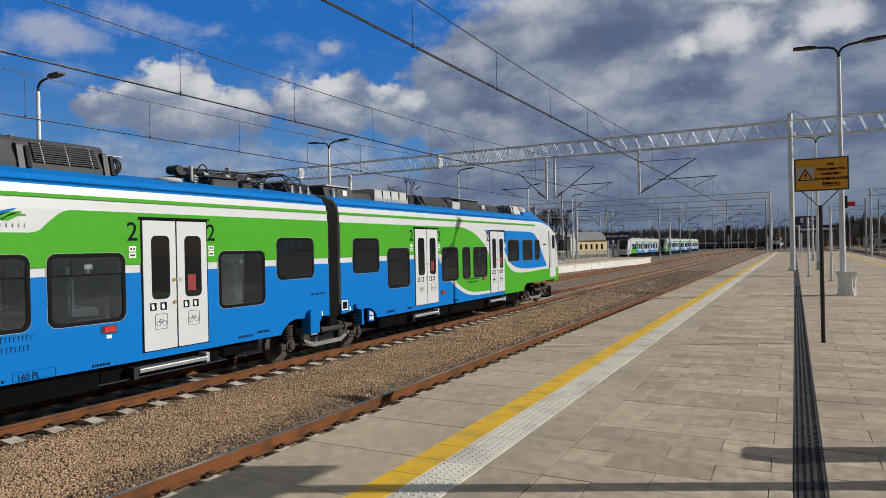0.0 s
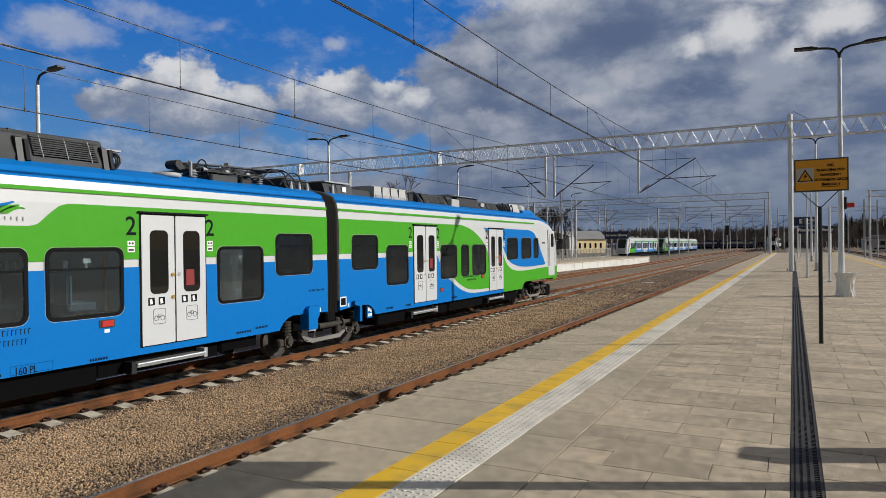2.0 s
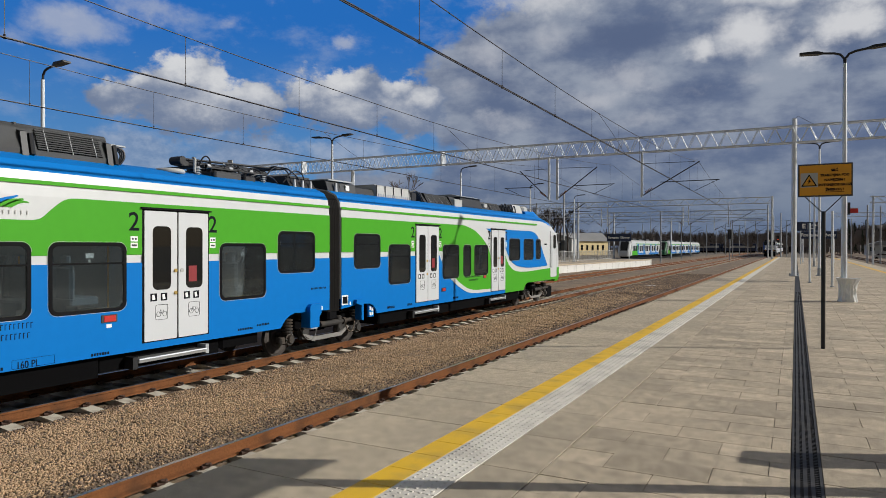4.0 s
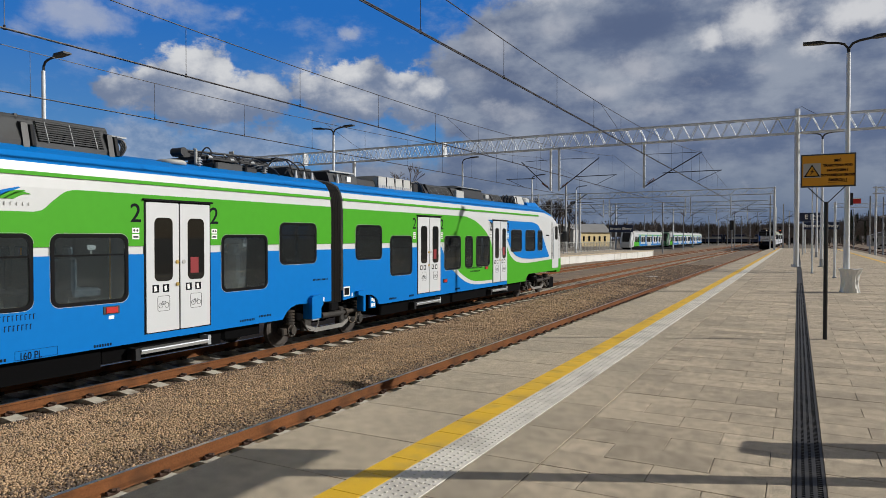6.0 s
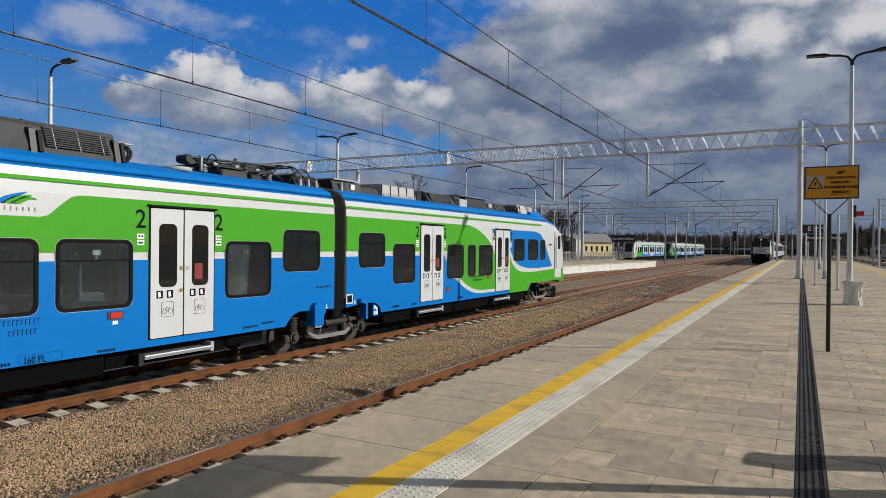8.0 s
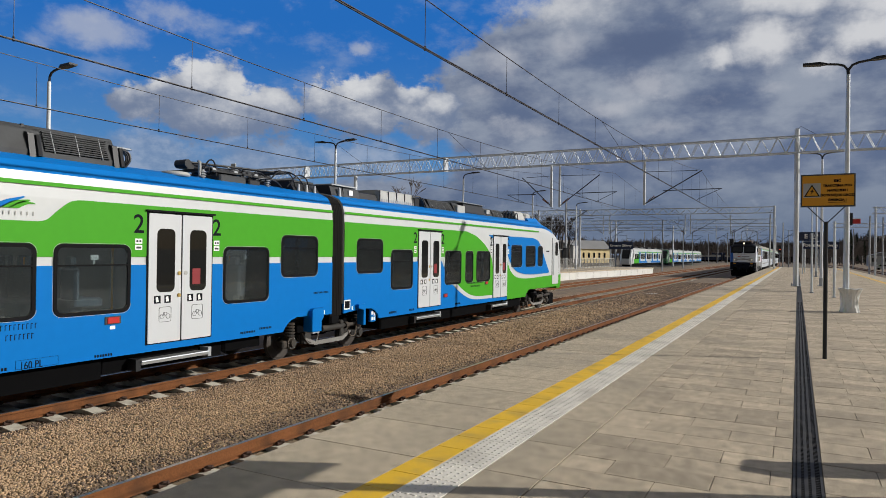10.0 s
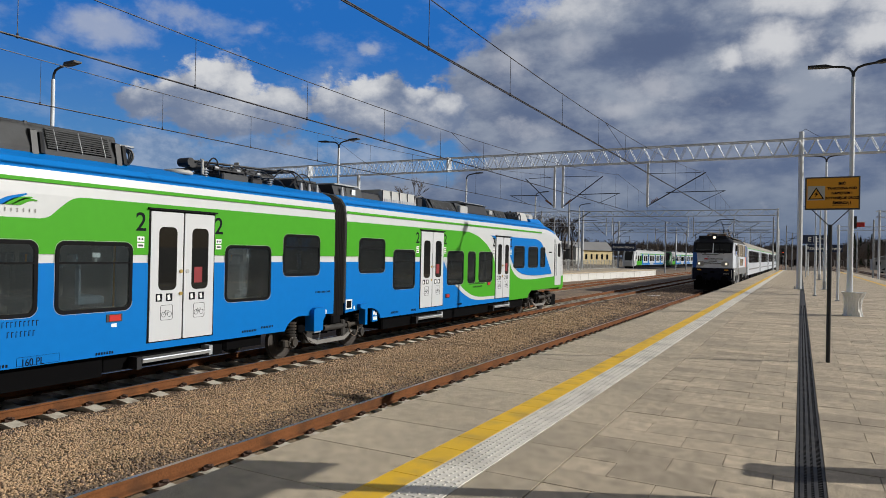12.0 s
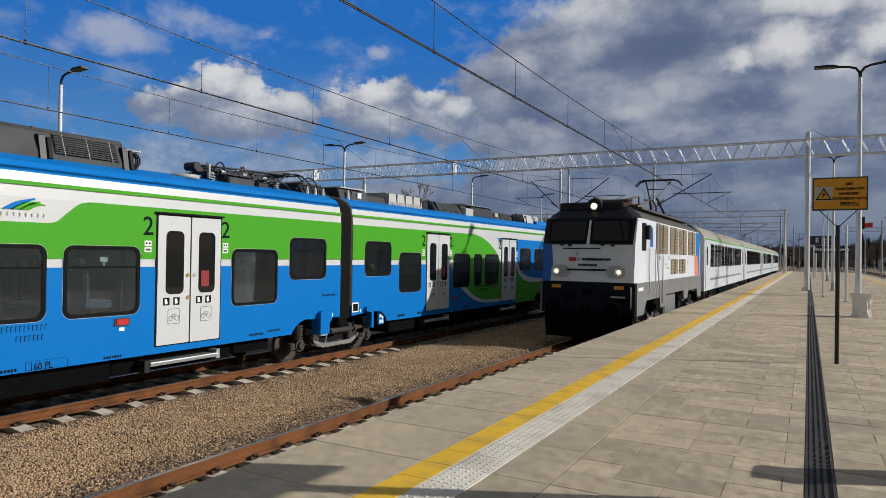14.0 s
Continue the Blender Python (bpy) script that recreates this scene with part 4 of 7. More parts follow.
def bogie(car, yc, base=2.7, x=T2, r=0.42):
    h = base / 2
    fr = G()
    for s in (-1, 1):
        xo = x + s * 1.05
        side = [(yc - h - 0.3, RAIL + 0.66), (yc - h + 0.3, RAIL + 0.66), (yc - 0.55, RAIL + 0.5), (yc + 0.55, RAIL + 0.5), (yc + h - 0.3, RAIL + 0.66), (yc + h + 0.3, RAIL + 0.66), (yc + h + 0.3, RAIL + 0.8), (yc + h - 0.35, RAIL + 0.82), (yc + 0.5, RAIL + 0.68), (yc - 0.5, RAIL + 0.68), (yc - h + 0.35, RAIL + 0.82), (yc - h - 0.3, RAIL + 0.8)]
        fr.plate(side, xo - 0.26, xo - 0.1)
    fr.box(x - 0.9, x + 0.9, yc - 0.3, yc + 0.3, RAIL + 0.46, RAIL + 0.66)
    b = part("bogie", fr, BLACK, car, "dark bogie frame with springs and dampers")
    for s in (-1, 1):
        wheelset(b, yc + s * h, x, r)
    for s in (-1, 1):
        xo = x + s * 1.2
        part("brake_beam", G().plate([(yc - h + 0.45, RAIL + 0.5), (yc - h + 0.5, RAIL + 0.44), (yc - 0.55, RAIL + 0.28), (yc + 0.6, RAIL + 0.28), (yc + h - 0.4, RAIL + 0.47), (yc + h - 0.42, RAIL + 0.53), (yc + 0.55, RAIL + 0.38), (yc - 0.5, RAIL + 0.38)], xo - 0.03, xo + 0.02), BEAM, b, "pale grey lower beam")
        dm = part("yaw_damper", G().tube((xo + s * 0.06, yc - 0.35, RAIL + 0.66), (xo + s * 0.06, yc + 0.45, RAIL + 0.66), 0.075, 14), BOGIE, b, "horizontal damper")
        part("rod", G().tube((xo + s * 0.06, yc + 0.45, RAIL + 0.66), (xo + s * 0.06, yc + h + 0.1, RAIL + 0.68), 0.055, 12).tube((xo + s * 0.06, yc + 0.6, RAIL + 0.665), (xo + s * 0.06, yc + 0.72, RAIL + 0.665), 0.085, 12), BOGIE, dm)
        part("clevis", G().bbox(xo - 0.06, xo + 0.12, yc + 0.36, yc + 0.52, RAIL + 0.5, RAIL + 0.82, 0.03), BOGIE, dm)
        part("air_spring", G().tube((x + s * 0.85, yc, RAIL + 0.68), (x + s * 0.85, yc, RAIL + 0.82), 0.3, 18, 0, 0.34).tube((x + s * 0.85, yc, RAIL + 0.82), (x + s * 0.85, yc, RAIL + 0.96), 0.34, 18, 0, 0.26), RUBBER, b)
        for q in (-0.75, 0.75):
            part("brake_cylinder", G().bbox(xo - 0.16, xo - 0.04, yc + q - 0.17, yc + q + 0.17, RAIL + 0.34, RAIL + 0.62, 0.04), BOGIE, b)
        part("hose", G().pipe(curve_pts([(xo, yc - h + 0.35, RAIL + 0.62), (xo + s * 0.04, yc - h + 0.55, RAIL + 0.36), (xo + s * 0.02, yc - h + 0.85, RAIL + 0.36), (xo, yc - h + 1.0, RAIL + 0.66)], 5), 0.014, 6), BEAM, b)
        part("hose", G().pipe(curve_pts([(xo, yc + h - 0.6, RAIL + 0.74), (xo + s * 0.04, yc + h - 0.5, RAIL + 0.42), (xo + s * 0.03, yc + h - 0.25, RAIL + 0.36), (xo, yc + h - 0.12, RAIL + 0.7)], 5), 0.014, 6), DUSTY, b)


def roof_box(car, y0, y1, z1, mat_, name="roof_unit", w=0.85, slope=0.12, grille=None, label=""):
    z0 = 3.12
    c = T2
    poly = [(c - w, z0), (c + w, z0), (c + w, z0 + 0.3 * (z1 - z0)), (c + w - slope * 1.6, z1 - 0.03), (c + w - slope * 1.6 - 0.05, z1), (c - w + slope * 1.6 + 0.05, z1), (c - w + slope * 1.6, z1 - 0.03), (c - w, z0 + 0.3 * (z1 - z0))]
    u = part(name, G().plate(poly, y0, y1, axis=1), mat_, car, label)
    if grille:
        a, b = grille
        back = [(c + w + 0.004, z0 + 0.32 * (z1 - z0)), (c + w - slope * 1.6 + 0.004, z1 - 0.06), (c + w - slope * 1.6 - 0.06, z1 - 0.06), (c + w - 0.06, z0 + 0.32 * (z1 - z0))]
        part("grille_back", G().plate(back, a, b, axis=1), BLACK, u)
        g = G()
        for i in range(9):
            t = 0.12 + 0.8 * i / 9
            zz = z0 + 0.3 * (z1 - z0) + t * 0.7 * (z1 - z0) - 0.02
            xx = c + w - slope * 1.6 * t + 0.012
            g.box(xx - 0.01, xx + 0.025, a, b, zz, zz + 0.018)
        part("grille", g, GREYBOX, u, "dark slatted grille", "stuff")
        g = G()
        for yy in np.arange(a + 0.15, b, 0.42):
            g.tube((c + w + 0.03, yy, z0 + 0.3 * (z1 - z0)), (c + w - slope * 1.6 + 0.05, yy, z1 - 0.06), 0.008, 5)
        part("grille_bar", g, GALV_D, u, "", "stuff")
    return u


def emu_car_a():
    car = thing("train_car", (T2, 0, RAIL), "blue, green and white electric train car with white doors", "train", "multiple unit cars")
    y0, y1 = -12.0, 13.26
    windows = ((2.6, 4.0, 0.69, 1.85), (4.5, 5.98, 0.69, 1.85), (6.24, 7.6, 0.69, 1.85), (9.7, 11.02, 0.69, 1.85), (11.4, 12.69, 1.18, 2.13))
    hull(car, y0, y1, windows)
    side_skirt(car, [(y0, -0.05), (11.5, -0.05), (11.56, 0.03), (11.65, 0.12), (11.78, 0.2), (11.96, 0.25), (y1, 0.22), (y1, 0.46), (y0, 0.46)], T_BLUE)
    saloon(car, 0.0, y1 - 0.1, ((7.91, 9.42),))
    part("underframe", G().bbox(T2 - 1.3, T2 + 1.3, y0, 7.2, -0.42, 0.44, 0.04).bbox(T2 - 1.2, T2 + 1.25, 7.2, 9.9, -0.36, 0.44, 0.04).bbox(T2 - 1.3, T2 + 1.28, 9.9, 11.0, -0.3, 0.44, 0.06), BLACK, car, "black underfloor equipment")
    stripe(car, "blue_band", [(y0, 0.44), (y1, 0.44), (y1, 1.50), (y0, 1.50)], T_BLUE)
    green = curve_pts([(y1, 2.55), (9.0, 2.55), (6.72, 2.55)], 2)
    green += curve_pts([(6.62, 2.545), (6.48, 2.5), (6.30, 2.36), (6.14, 2.22), (6.0, 2.18)], 5)
    green += [(y0, 2.18), (y0, 1.64), (y1, 1.64)]
    stripe(car, "green_band", green, T_GREEN)
    stripe(car, "green_line", [(y0, 2.73), (y1, 2.73), (y1, 2.79), (y0, 2.79)], T_GREEN)
    cut_windows(car, windows)
    for a, b, z, zt in windows:
        train_window(car, a, b, z, zt, not 9 < a < 11)
    train_door(car, 7.91, 9.42)
    # operator's emblem: three curved leaves over bars of lettering
    for i, (m, k) in enumerate(((T_BLUE, 0.0), (T_GREEN, 0.13), (T_GREEN, 0.26))):
        leaf = curve_pts([(5.32 + k * 0.9, 2.36), (5.5 + k, 2.47), (5.78 + k * 0.6, 2.545 - k * 0.35)], 4) + curve_pts([(5.80 + k * 0.6, 2.53 - k * 0.35), (5.58 + k, 2.43), (5.47 + k * 0.9, 2.36)], 4)
        stripe(car, "emblem_leaf", leaf, m, 0.005)
    for i in range(11):
        part("emblem_letter", G().box(SX, SX + 0.005, 5.05 + i * 0.087, 5.05 + i * 0.087 + 0.012, 2.262, 2.318), LGREY, car, "small grey bar")
    for a, b, z in ((5.35, 6.02, 0.60), (5.55, 5.95, 0.45)):
        g = G()
        k = a
        while k < b:
            g.box(SX, SX + 0.006, k, k + 0.011, z - 0.042, z + 0.042).box(SX, SX + 0.006, k, k + 0.034, z + 0.031, z + 0.042)
            k += 0.062
        part("painted_number", g, INK, car, "black bars of painted characters", "stuff")
    text_part("speed_mark", "160 PL", 0.16, Matrix.Translation((SX + 0.006, 5.93, 0.01)) @ FACE_X, INK, car, "black painted letters", sx=0.78)
    part("speed_frame", G().pipe([(SX + 0.004, p, q) for p, q in ((5.7, -0.03), (6.34, -0.03), (6.34, 0.1), (5.7, 0.1), (5.7, -0.03))], 0.003, 4), INK, car)
    box = part("emergency_box", G().bbox(SX, SX + 0.02, 7.12, 7.42, 0.51, 0.64, 0.008), GREYBOX, car, "red emergency handle box")
    part("red_cover", G().bbox(SX + 0.015, SX + 0.035, 7.16, 7.38, 0.525, 0.625, 0.008), RED, box)
    part("white_label", G().box(SX, SX + 0.006, 7.22, 7.32, 0.42, 0.48), WINK, box)
    g = G()
    for a, b, z in ((12.55, 13.08, 0.78), (6.95, 7.25, 0.0), (10.2, 10.6, 0.06), (10.75, 11.1, 0.1), (5.35, 5.55, 0.0)):
        k = a
        while k < b:
            g.box(SX, SX + 0.0055, k, k + 0.03, z - 0.022, z + 0.022)
            k += 0.048
    part("small_markings", g, INK, car, "tiny black stencilled markings", "stuff")
    # bellows between the cars
    part("gangway_frame", G().loft([[(x, yy, z) for x, _, z in body_ring(0, 1.25, 3.2, 0.2)] for yy in (13.26, 13.75)]), BLACK, car)
    for i in range(7):
        yy = 13.27 + i * 0.0675
        folds = [[(x, yy + d, z) for x, _, z in body_ring(0, w, 3.24 + (w - 1.3) * 0.6, 0.16)] for d, w in ((0.0, 1.29), (0.012, 1.385), (0.034, 1.41), (0.056, 1.385), (0.0675, 1.29))]
        part("bellows_fold", G().loft(folds), BELLOWS, car, "black rubber gangway bellows")
    part("gangway_foot", G().bbox(SX - 0.3, SX - 0.06, 13.3, 13.68, -0.02, 0.2, 0.05), RUBBER, car)
    bogie(car, 13.45)
    jack = [(12.38, -0.13), (12.38, 0.37), (12.44, 0.42), (12.8, 0.42), (12.8, 0.2), (12.72, 0.1), (12.72, -0.13)]
    jb = part("jacking_bracket", G().plate(jack, SX + 0.02, SX + 0.12).plate([(12.38, -0.13), (12.38, 0.37), (12.41, 0.37), (12.41, -0.13)], SX - 0.15, SX + 0.02).plate([(12.69, -0.13), (12.69, 0.3), (12.72, 0.3), (12.72, -0.13)], SX - 0.15, SX + 0.02), T_BLUE, car, "blue jacking bracket over the bogie")
    part("bracket_foot", G().bbox(SX - 0.1, SX + 0.1, 12.42, 12.68, -0.17, -0.13, 0.01), GALV_D, jb)
    part("white_mark", G().box(SX, SX + 0.008, 12.93, 12.98, 0.24, 0.34), WINK, car)
    # roof equipment
    roof_box(car, -2.0, 7.62, 3.72, GREYBOX, w=1.02, slope=0.10, grille=(6.34, 7.46), label="grey air-conditioning unit")
    for y in (6.08, 7.54):
        part("end_plate", G().plate([(T2 - 0.8, 3.15), (T2 + 1.08, 3.15), (T2 + 0.99, 3.58), (T2 + 0.85, 3.62), (T2 - 0.6, 3.62)], y, y + 0.1, axis=1), DARK, car)
        part("latch", G().tube((T2 + 1.04, y + 0.17, 3.22), (T2 + 0.96, y + 0.17, 3.56), 0.045, 8), DARK, car)
    part("unit_seam", G().box(T2 - 0.84, T2 + 0.86, 6.06, 6.1, 3.6, 3.726), DARK, car)
    tray = part("cable_tray", G().bbox(T2 - 0.3, T2 + 0.9, 7.62, 8.0, 3.57, 3.6, 0.008), GALV_D, car, "cable tray with dark cable loops")
    for k in (0.0, 0.09, 0.18):
        part("cable", G().pipe(curve_pts([(T2 + 0.85 - k, 7.75, 3.56), (T2 + 0.9 - k, 7.92 + k * 0.3, 3.52), (T2 + 0.92 - k, 7.95 + k * 0.3, 3.38), (T2 + 0.88 - k, 7.84, 3.2)], 4), 0.022, 7), DARK, tray)
    dome = []
    for rr, z in ((0.27, 3.2), (0.29, 3.24), (0.28, 3.27), (0.24, 3.29), (0.12, 3.305)):
        dome.append([(T2 + 0.85 + rr * math.cos(q * 0.314), 9.0 + rr * math.sin(q * 0.314), z) for q in range(20)])
    part("antenna_dome", G().loft(dome), LGREY, car, "flat round antenna dome", smooth=True)
    # folded pantograph on its insulated frame
    P = T2 + 0.3
    base = G()
    for x in (-0.62, 0.62):
        base.bbox(P + x - 0.04, P + x + 0.04, 9.75, 11.6, 3.4, 3.46, 0.01)
    for y in (9.8, 10.7, 11.5):
        base.bbox(P - 0.66, P + 0.66, y - 0.04, y + 0.04, 3.4, 3.46, 0.01)
    pg = part("pantograph", base, DARK, car, "folded dark pantograph")
    part("lower_arm", G().tube((P, 9.75, 3.52), (P, 11.7, 3.58), 0.055, 10, 0, 0.045), DARK, pg)
    for k in (-1, 1):
        part("upper_arm", G().tube((P + k * 0.08, 9.72, 3.6), (P + k * 0.5, 12.25, 3.62), 0.026, 8), DARK, pg)
        part("guide_rod", G().tube((P + k * 0.3, 9.9, 3.5), (P + k * 0.34, 11.9, 3.52), 0.014, 6), DARK, pg)
        part("bow_horn", G().pipe(curve_pts([(P + k * 0.6, 12.1, 3.64), (P + k * 0.78, 12.15, 3.6), (P + k * 0.9, 12.3, 3.46), (P + k * 0.92, 12.4, 3.34)], 4), 0.018, 6), DARK, pg)
    for y in (11.95, 12.28):
        part("contact_strip", G().bbox(P - 0.62, P + 0.62, y - 0.03, y + 0.03, 3.61, 3.66, 0.01), DARK, pg)
    part("knee", G().tube((P - 0.16, 9.66, 3.56), (P + 0.16, 9.66, 3.56), 0.09, 12).bbox(P - 0.08, P + 0.08, 9.6, 9.9, 3.46, 3.62, 0.03), DARK, pg, "dark knee joint")
    part("bow_rest", G().tube((P + 0.62, 9.55, 3.28), (P + 0.62, 9.55, 3.56), 0.03, 8).tube((P + 0.62, 9.55, 3.56), (P + 0.4, 9.7, 3.6), 0.025, 8), LGREY, pg, "pale rest post")
    for k, y in ((-0.25, 10.15), (0.2, 10.3), (0.45, 10.0)):
        part("spring_drive", G().tube((P + k, y, 3.46), (P + k, y + 0.55, 3.46), 0.06, 12), DARK, pg)
    for x, y in ((0.62, 9.62), (-0.6, 9.62), (0.62, 11.5), (-0.6, 11.5), (0.1, 11.55)):
        g = G()
        for i in range(5):
            g.tube((P + x, y, 3.16 + i * 0.05), (P + x, y, 3.18 + i * 0.05), 0.08, 12, 0, 0.06).tube((P + x, y, 3.18 + i * 0.05), (P + x, y, 3.21 + i * 0.05), 0.04, 10)
        part("insulator", g, GALV_D, pg, "ribbed grey insulator")
    for k in range(9):
        yy = 9.85 + k * 0.2
        part("fitting", G().tube((P + 0.3 + 0.05 * (k % 3), yy, 3.36), (P + 0.62, yy + 0.12 * (-1) ** k, 3.5 + 0.03 * (k % 2)), 0.018, 6).tube((P + 0.62, yy, 3.44), (P + 0.62, yy + 0.1, 3.44), 0.045, 8), DARK if k % 3 else GALV_D, pg)
    part("drive_box", G().bbox(P + 0.2, P + 0.72, 10.0, 10.75, 3.2, 3.36, 0.03), GREYBOX, pg)
    part("drive_box", G().bbox(P + 0.35, P + 0.7, 10.85, 11.2, 3.18, 3.34, 0.03), DARK, pg)
    for k, (a, b, z) in enumerate(((9.6, 10.0, 3.6), (10.2, 10.8, 3.52), (10.9, 11.5, 3.5), (11.5, 12.5, 3.6), (12.2, 13.0, 3.58), (11.0, 12.0, 3.4))):
        part("cable", G().pipe(curve_pts([(P + 0.6, a, 3.3), (P + 0.68, a + 0.3 * (b - a), z), (P + 0.66, a + 0.75 * (b - a), z - 0.03), (P + 0.62, b, 3.24)], 5), 0.016, 6), DARK, pg)
    roof_box(car, 12.35, 13.3, 3.45, DARK, w=0.98, slope=0.08, label="dark equipment box")
    part("box_lid", G().bbox(T2 - 0.8, T2 + 0.84, 12.45, 13.25, 3.45, 3.5, 0.015), GREYBOX, car)
    for y in (12.5, 12.8, 13.1):
        part("bushing", G().tube((T2 + 0.98, y, 3.2), (T2 + 0.98, y, 3.4), 0.05, 10, 0, 0.03), GALV_D, car)


def emu_car_b():
    car = thing("train_car", (T2, 20, RAIL), "blue, green and white driving car with a rounded white nose", "train", "multiple unit cars")
    y0, y1 = 13.75, 31.5
    windows = ((14.29, 15.54, 1.2, 2.13, 1), (15.96, 17.18, 0.7, 1.85, 1), (19.23, 20.45, 0.72, 1.85, 1), (20.76, 21.4, 0.74, 1.85, 0), (21.65, 22.87, 0.74, 1.85, 1), (24.95, 26.15, 1.22, 2.12, 1), (26.56, 27.76, 1.22, 2.12, 1), (28.05, 28.7, 1.22, 2.12, 0))
    cut = [w[:4] for w in windows]
    hull(car, y0, y1, cut, nose=True)
    saloon(car, y0 + 0.1, 28.8, ((17.47, 18.97), (23.13, 24.55)))
    # the wrapped windscreen
    scr = [[(T2 + (w + 0.014) * k, y + d, z) for k, d in ((1.0, -0.3), (0.985, -0.1), (0.93, 0.03), (0.6, 0.07), (-0.6, 0.07), (-0.93, 0.03), (-0.985, -0.1), (-1.0, -0.3))] for z, y, w in ((1.32, 32.04, 1.24), (1.7, 31.92, 1.275), (2.05, 31.76, 1.315), (2.4, 31.5, 1.35))]
    part("windscreen", G().loft(scr), GLASS, car, "dark wrapped windscreen")
    # skirts: blue, then green round the front bogie
    side_skirt(car, [(y0, 0.46), (y0, 0.2), (14.62, 0.27), (15.05, 0.24), (15.2, 0.18), (15.32, 0.08), (15.38, -0.05), (24.55, -0.05), (24.55, 0.46)], T_BLUE)
    side_skirt(car, [(24.55, 0.46), (24.55, -0.05), (26.6, -0.05), (26.66, 0.05), (26.8, 0.17), (27.0, 0.24), (31.0, 0.24), (31.0, 0.46)], T_GREEN)
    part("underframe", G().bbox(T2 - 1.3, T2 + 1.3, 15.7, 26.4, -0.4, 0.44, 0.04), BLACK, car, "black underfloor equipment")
    blue = [(y0, 0.44)] + [(21.0, 0.44)] + curve_pts([(20.35, 0.44), (19.75, 0.74), (19.3, 1.15), (19.02, 1.5)], 5) + [(y0, 1.5)]
    stripe(car, "blue_band", blue, T_BLUE)
    green = [(y0, 2.53), (20.7, 2.53)] + curve_pts([(20.9, 2.52), (21.7, 2.36), (22.5, 2.02), (23.0, 1.6), (23.12, 1.2)], 5) + [(23.12, 0.2)]
    green += curve_pts([(22.9, 0.17), (21.6, 0.22), (20.75, 0.42), (20.0, 0.80), (19.5, 1.28), (19.25, 1.64)], 5) + [(y0, 1.64)]
    stripe(car, "green_band", green, T_GREEN, 0.005)
    swoosh = curve_pts([(24.55, 1.45), (24.9, 1.08), (25.6, 0.80), (26.9, 0.72), (28.8, 0.76), (30.9, 0.80)], 5) + [(31.0, 0.25), (27.0, 0.25), (26.6, 0.05), (26.2, -0.03), (24.55, -0.03)]
    stripe(car, "green_swoosh", swoosh, T_GREEN, 0.005)
    sweep = [(22.7, 2.46), (27.3, 2.46)] + curve_pts([(27.5, 2.45), (28.1, 2.34), (28.6, 2.0), (29.1, 1.45), (29.55, 1.02), (29.62, 0.93)], 5) + curve_pts([(29.4, 0.90), (27.2, 0.88), (25.8, 1.0), (25.1, 1.25), (24.6, 1.7)], 5) + curve_pts([(24.52, 1.76), (23.9, 2.1), (22.7, 2.46)], 4)[:-1]
    stripe(car, "blue_sweep", sweep, T_BLUE, 0.005)
    stripe(car, "green_line", [(y0, 2.73), (28.2, 2.73), (28.2, 2.79), (y0, 2.79)], T_GREEN)
    # white edging of the green panel below the doors
    edging = curve_pts([(19.08, 1.6), (19.35, 1.2), (19.85, 0.72), (20.6, 0.34), (21.5, 0.13), (23.1, 0.09)], 5) + curve_pts([(23.1, 0.2), (21.6, 0.24), (20.75, 0.44), (20.0, 0.82), (19.5, 1.28), (19.25, 1.62)], 5)
    stripe(car, "white_edging", edging, T_WHITE, 0.007)
    cut_windows(car, cut)
    for a, b, z, zt, v in windows:
        train_window(car, a, b, z, zt, bool(v))
    train_door(car, 17.47, 18.97)
    train_door(car, 23.13, 24.55)
    cd = part("cab_door", G().plate(rrect(30.06, 30.96, 0.36, 2.46, 0.05, 2), SX - 0.06, SX + 0.006), T_WHITE, car, "white cab door")
    part("cab_window", G().plate(rrect(30.46, 30.84, 1.7, 2.34, 0.1, 3), SX + 0.006, SX + 0.012), GLASS, cd)
    for yy in (30.05, 30.97):
        part("door_seam", G().box(SX - 0.02, SX + 0.004, yy - 0.012, yy + 0.012, 0.28, 2.52), RUBBER, car)
    part("nose_skirt", G().loft([[(T2 + s * w, y, z) for s, z in ((0.97, 0.14), (1, 0.3), (1, 0.78), (-1, 0.78), (-1, 0.3), (-0.97, 0.14))] for y, w in ((30.85, 1.425), (31.35, 1.39), (31.75, 1.31), (32.05, 1.2), (32.2, 1.05))]), T_GREEN, car, "green lower nose")
    part("handrail", G().tube((SX + 0.05, 30.15, 0.8), (SX + 0.05, 30.15, 2.3), 0.02), GALV, car)
    mir = part("rear_mirror", G().bbox(SX - 0.1, SX + 0.2, 31.75, 31.9, 1.6, 2.1, 0.06), DARK, car, "black rear-view mirror")
    part("mirror_arm", G().tube((SX - 0.16, 31.4, 2.0), (SX - 0.02, 31.8, 2.0), 0.025), DARK, mir)
    for a, b in ((19.15, 0.32), (22.4, 0.62)):
        box = part("emergency_box", G().bbox(SX, SX + 0.02, a, a + 0.28, b, b + 0.12, 0.008), GREYBOX, car, "red emergency handle box")
        part("red_cover", G().bbox(SX + 0.015, SX + 0.035, a + 0.04, a + 0.24, b + 0.015, b + 0.105, 0.008), RED, box)
    g = G()
    for a, b, z in ((20.9, 22.2, 0.72), (21.2, 22.0, 0.6), (15.9, 16.3, 0.06), (17.0, 17.3, 0.06), (20.0, 20.4, 0.06), (29.2, 29.6, 1.9)):
        k = a
        while k < b:
            g.box(SX, SX + 0.0062, k, k + 0.03, z - 0.03, z + 0.03)
            k += 0.05
    part("small_markings", g, INK, car, "tiny black stencilled markings", "stuff")
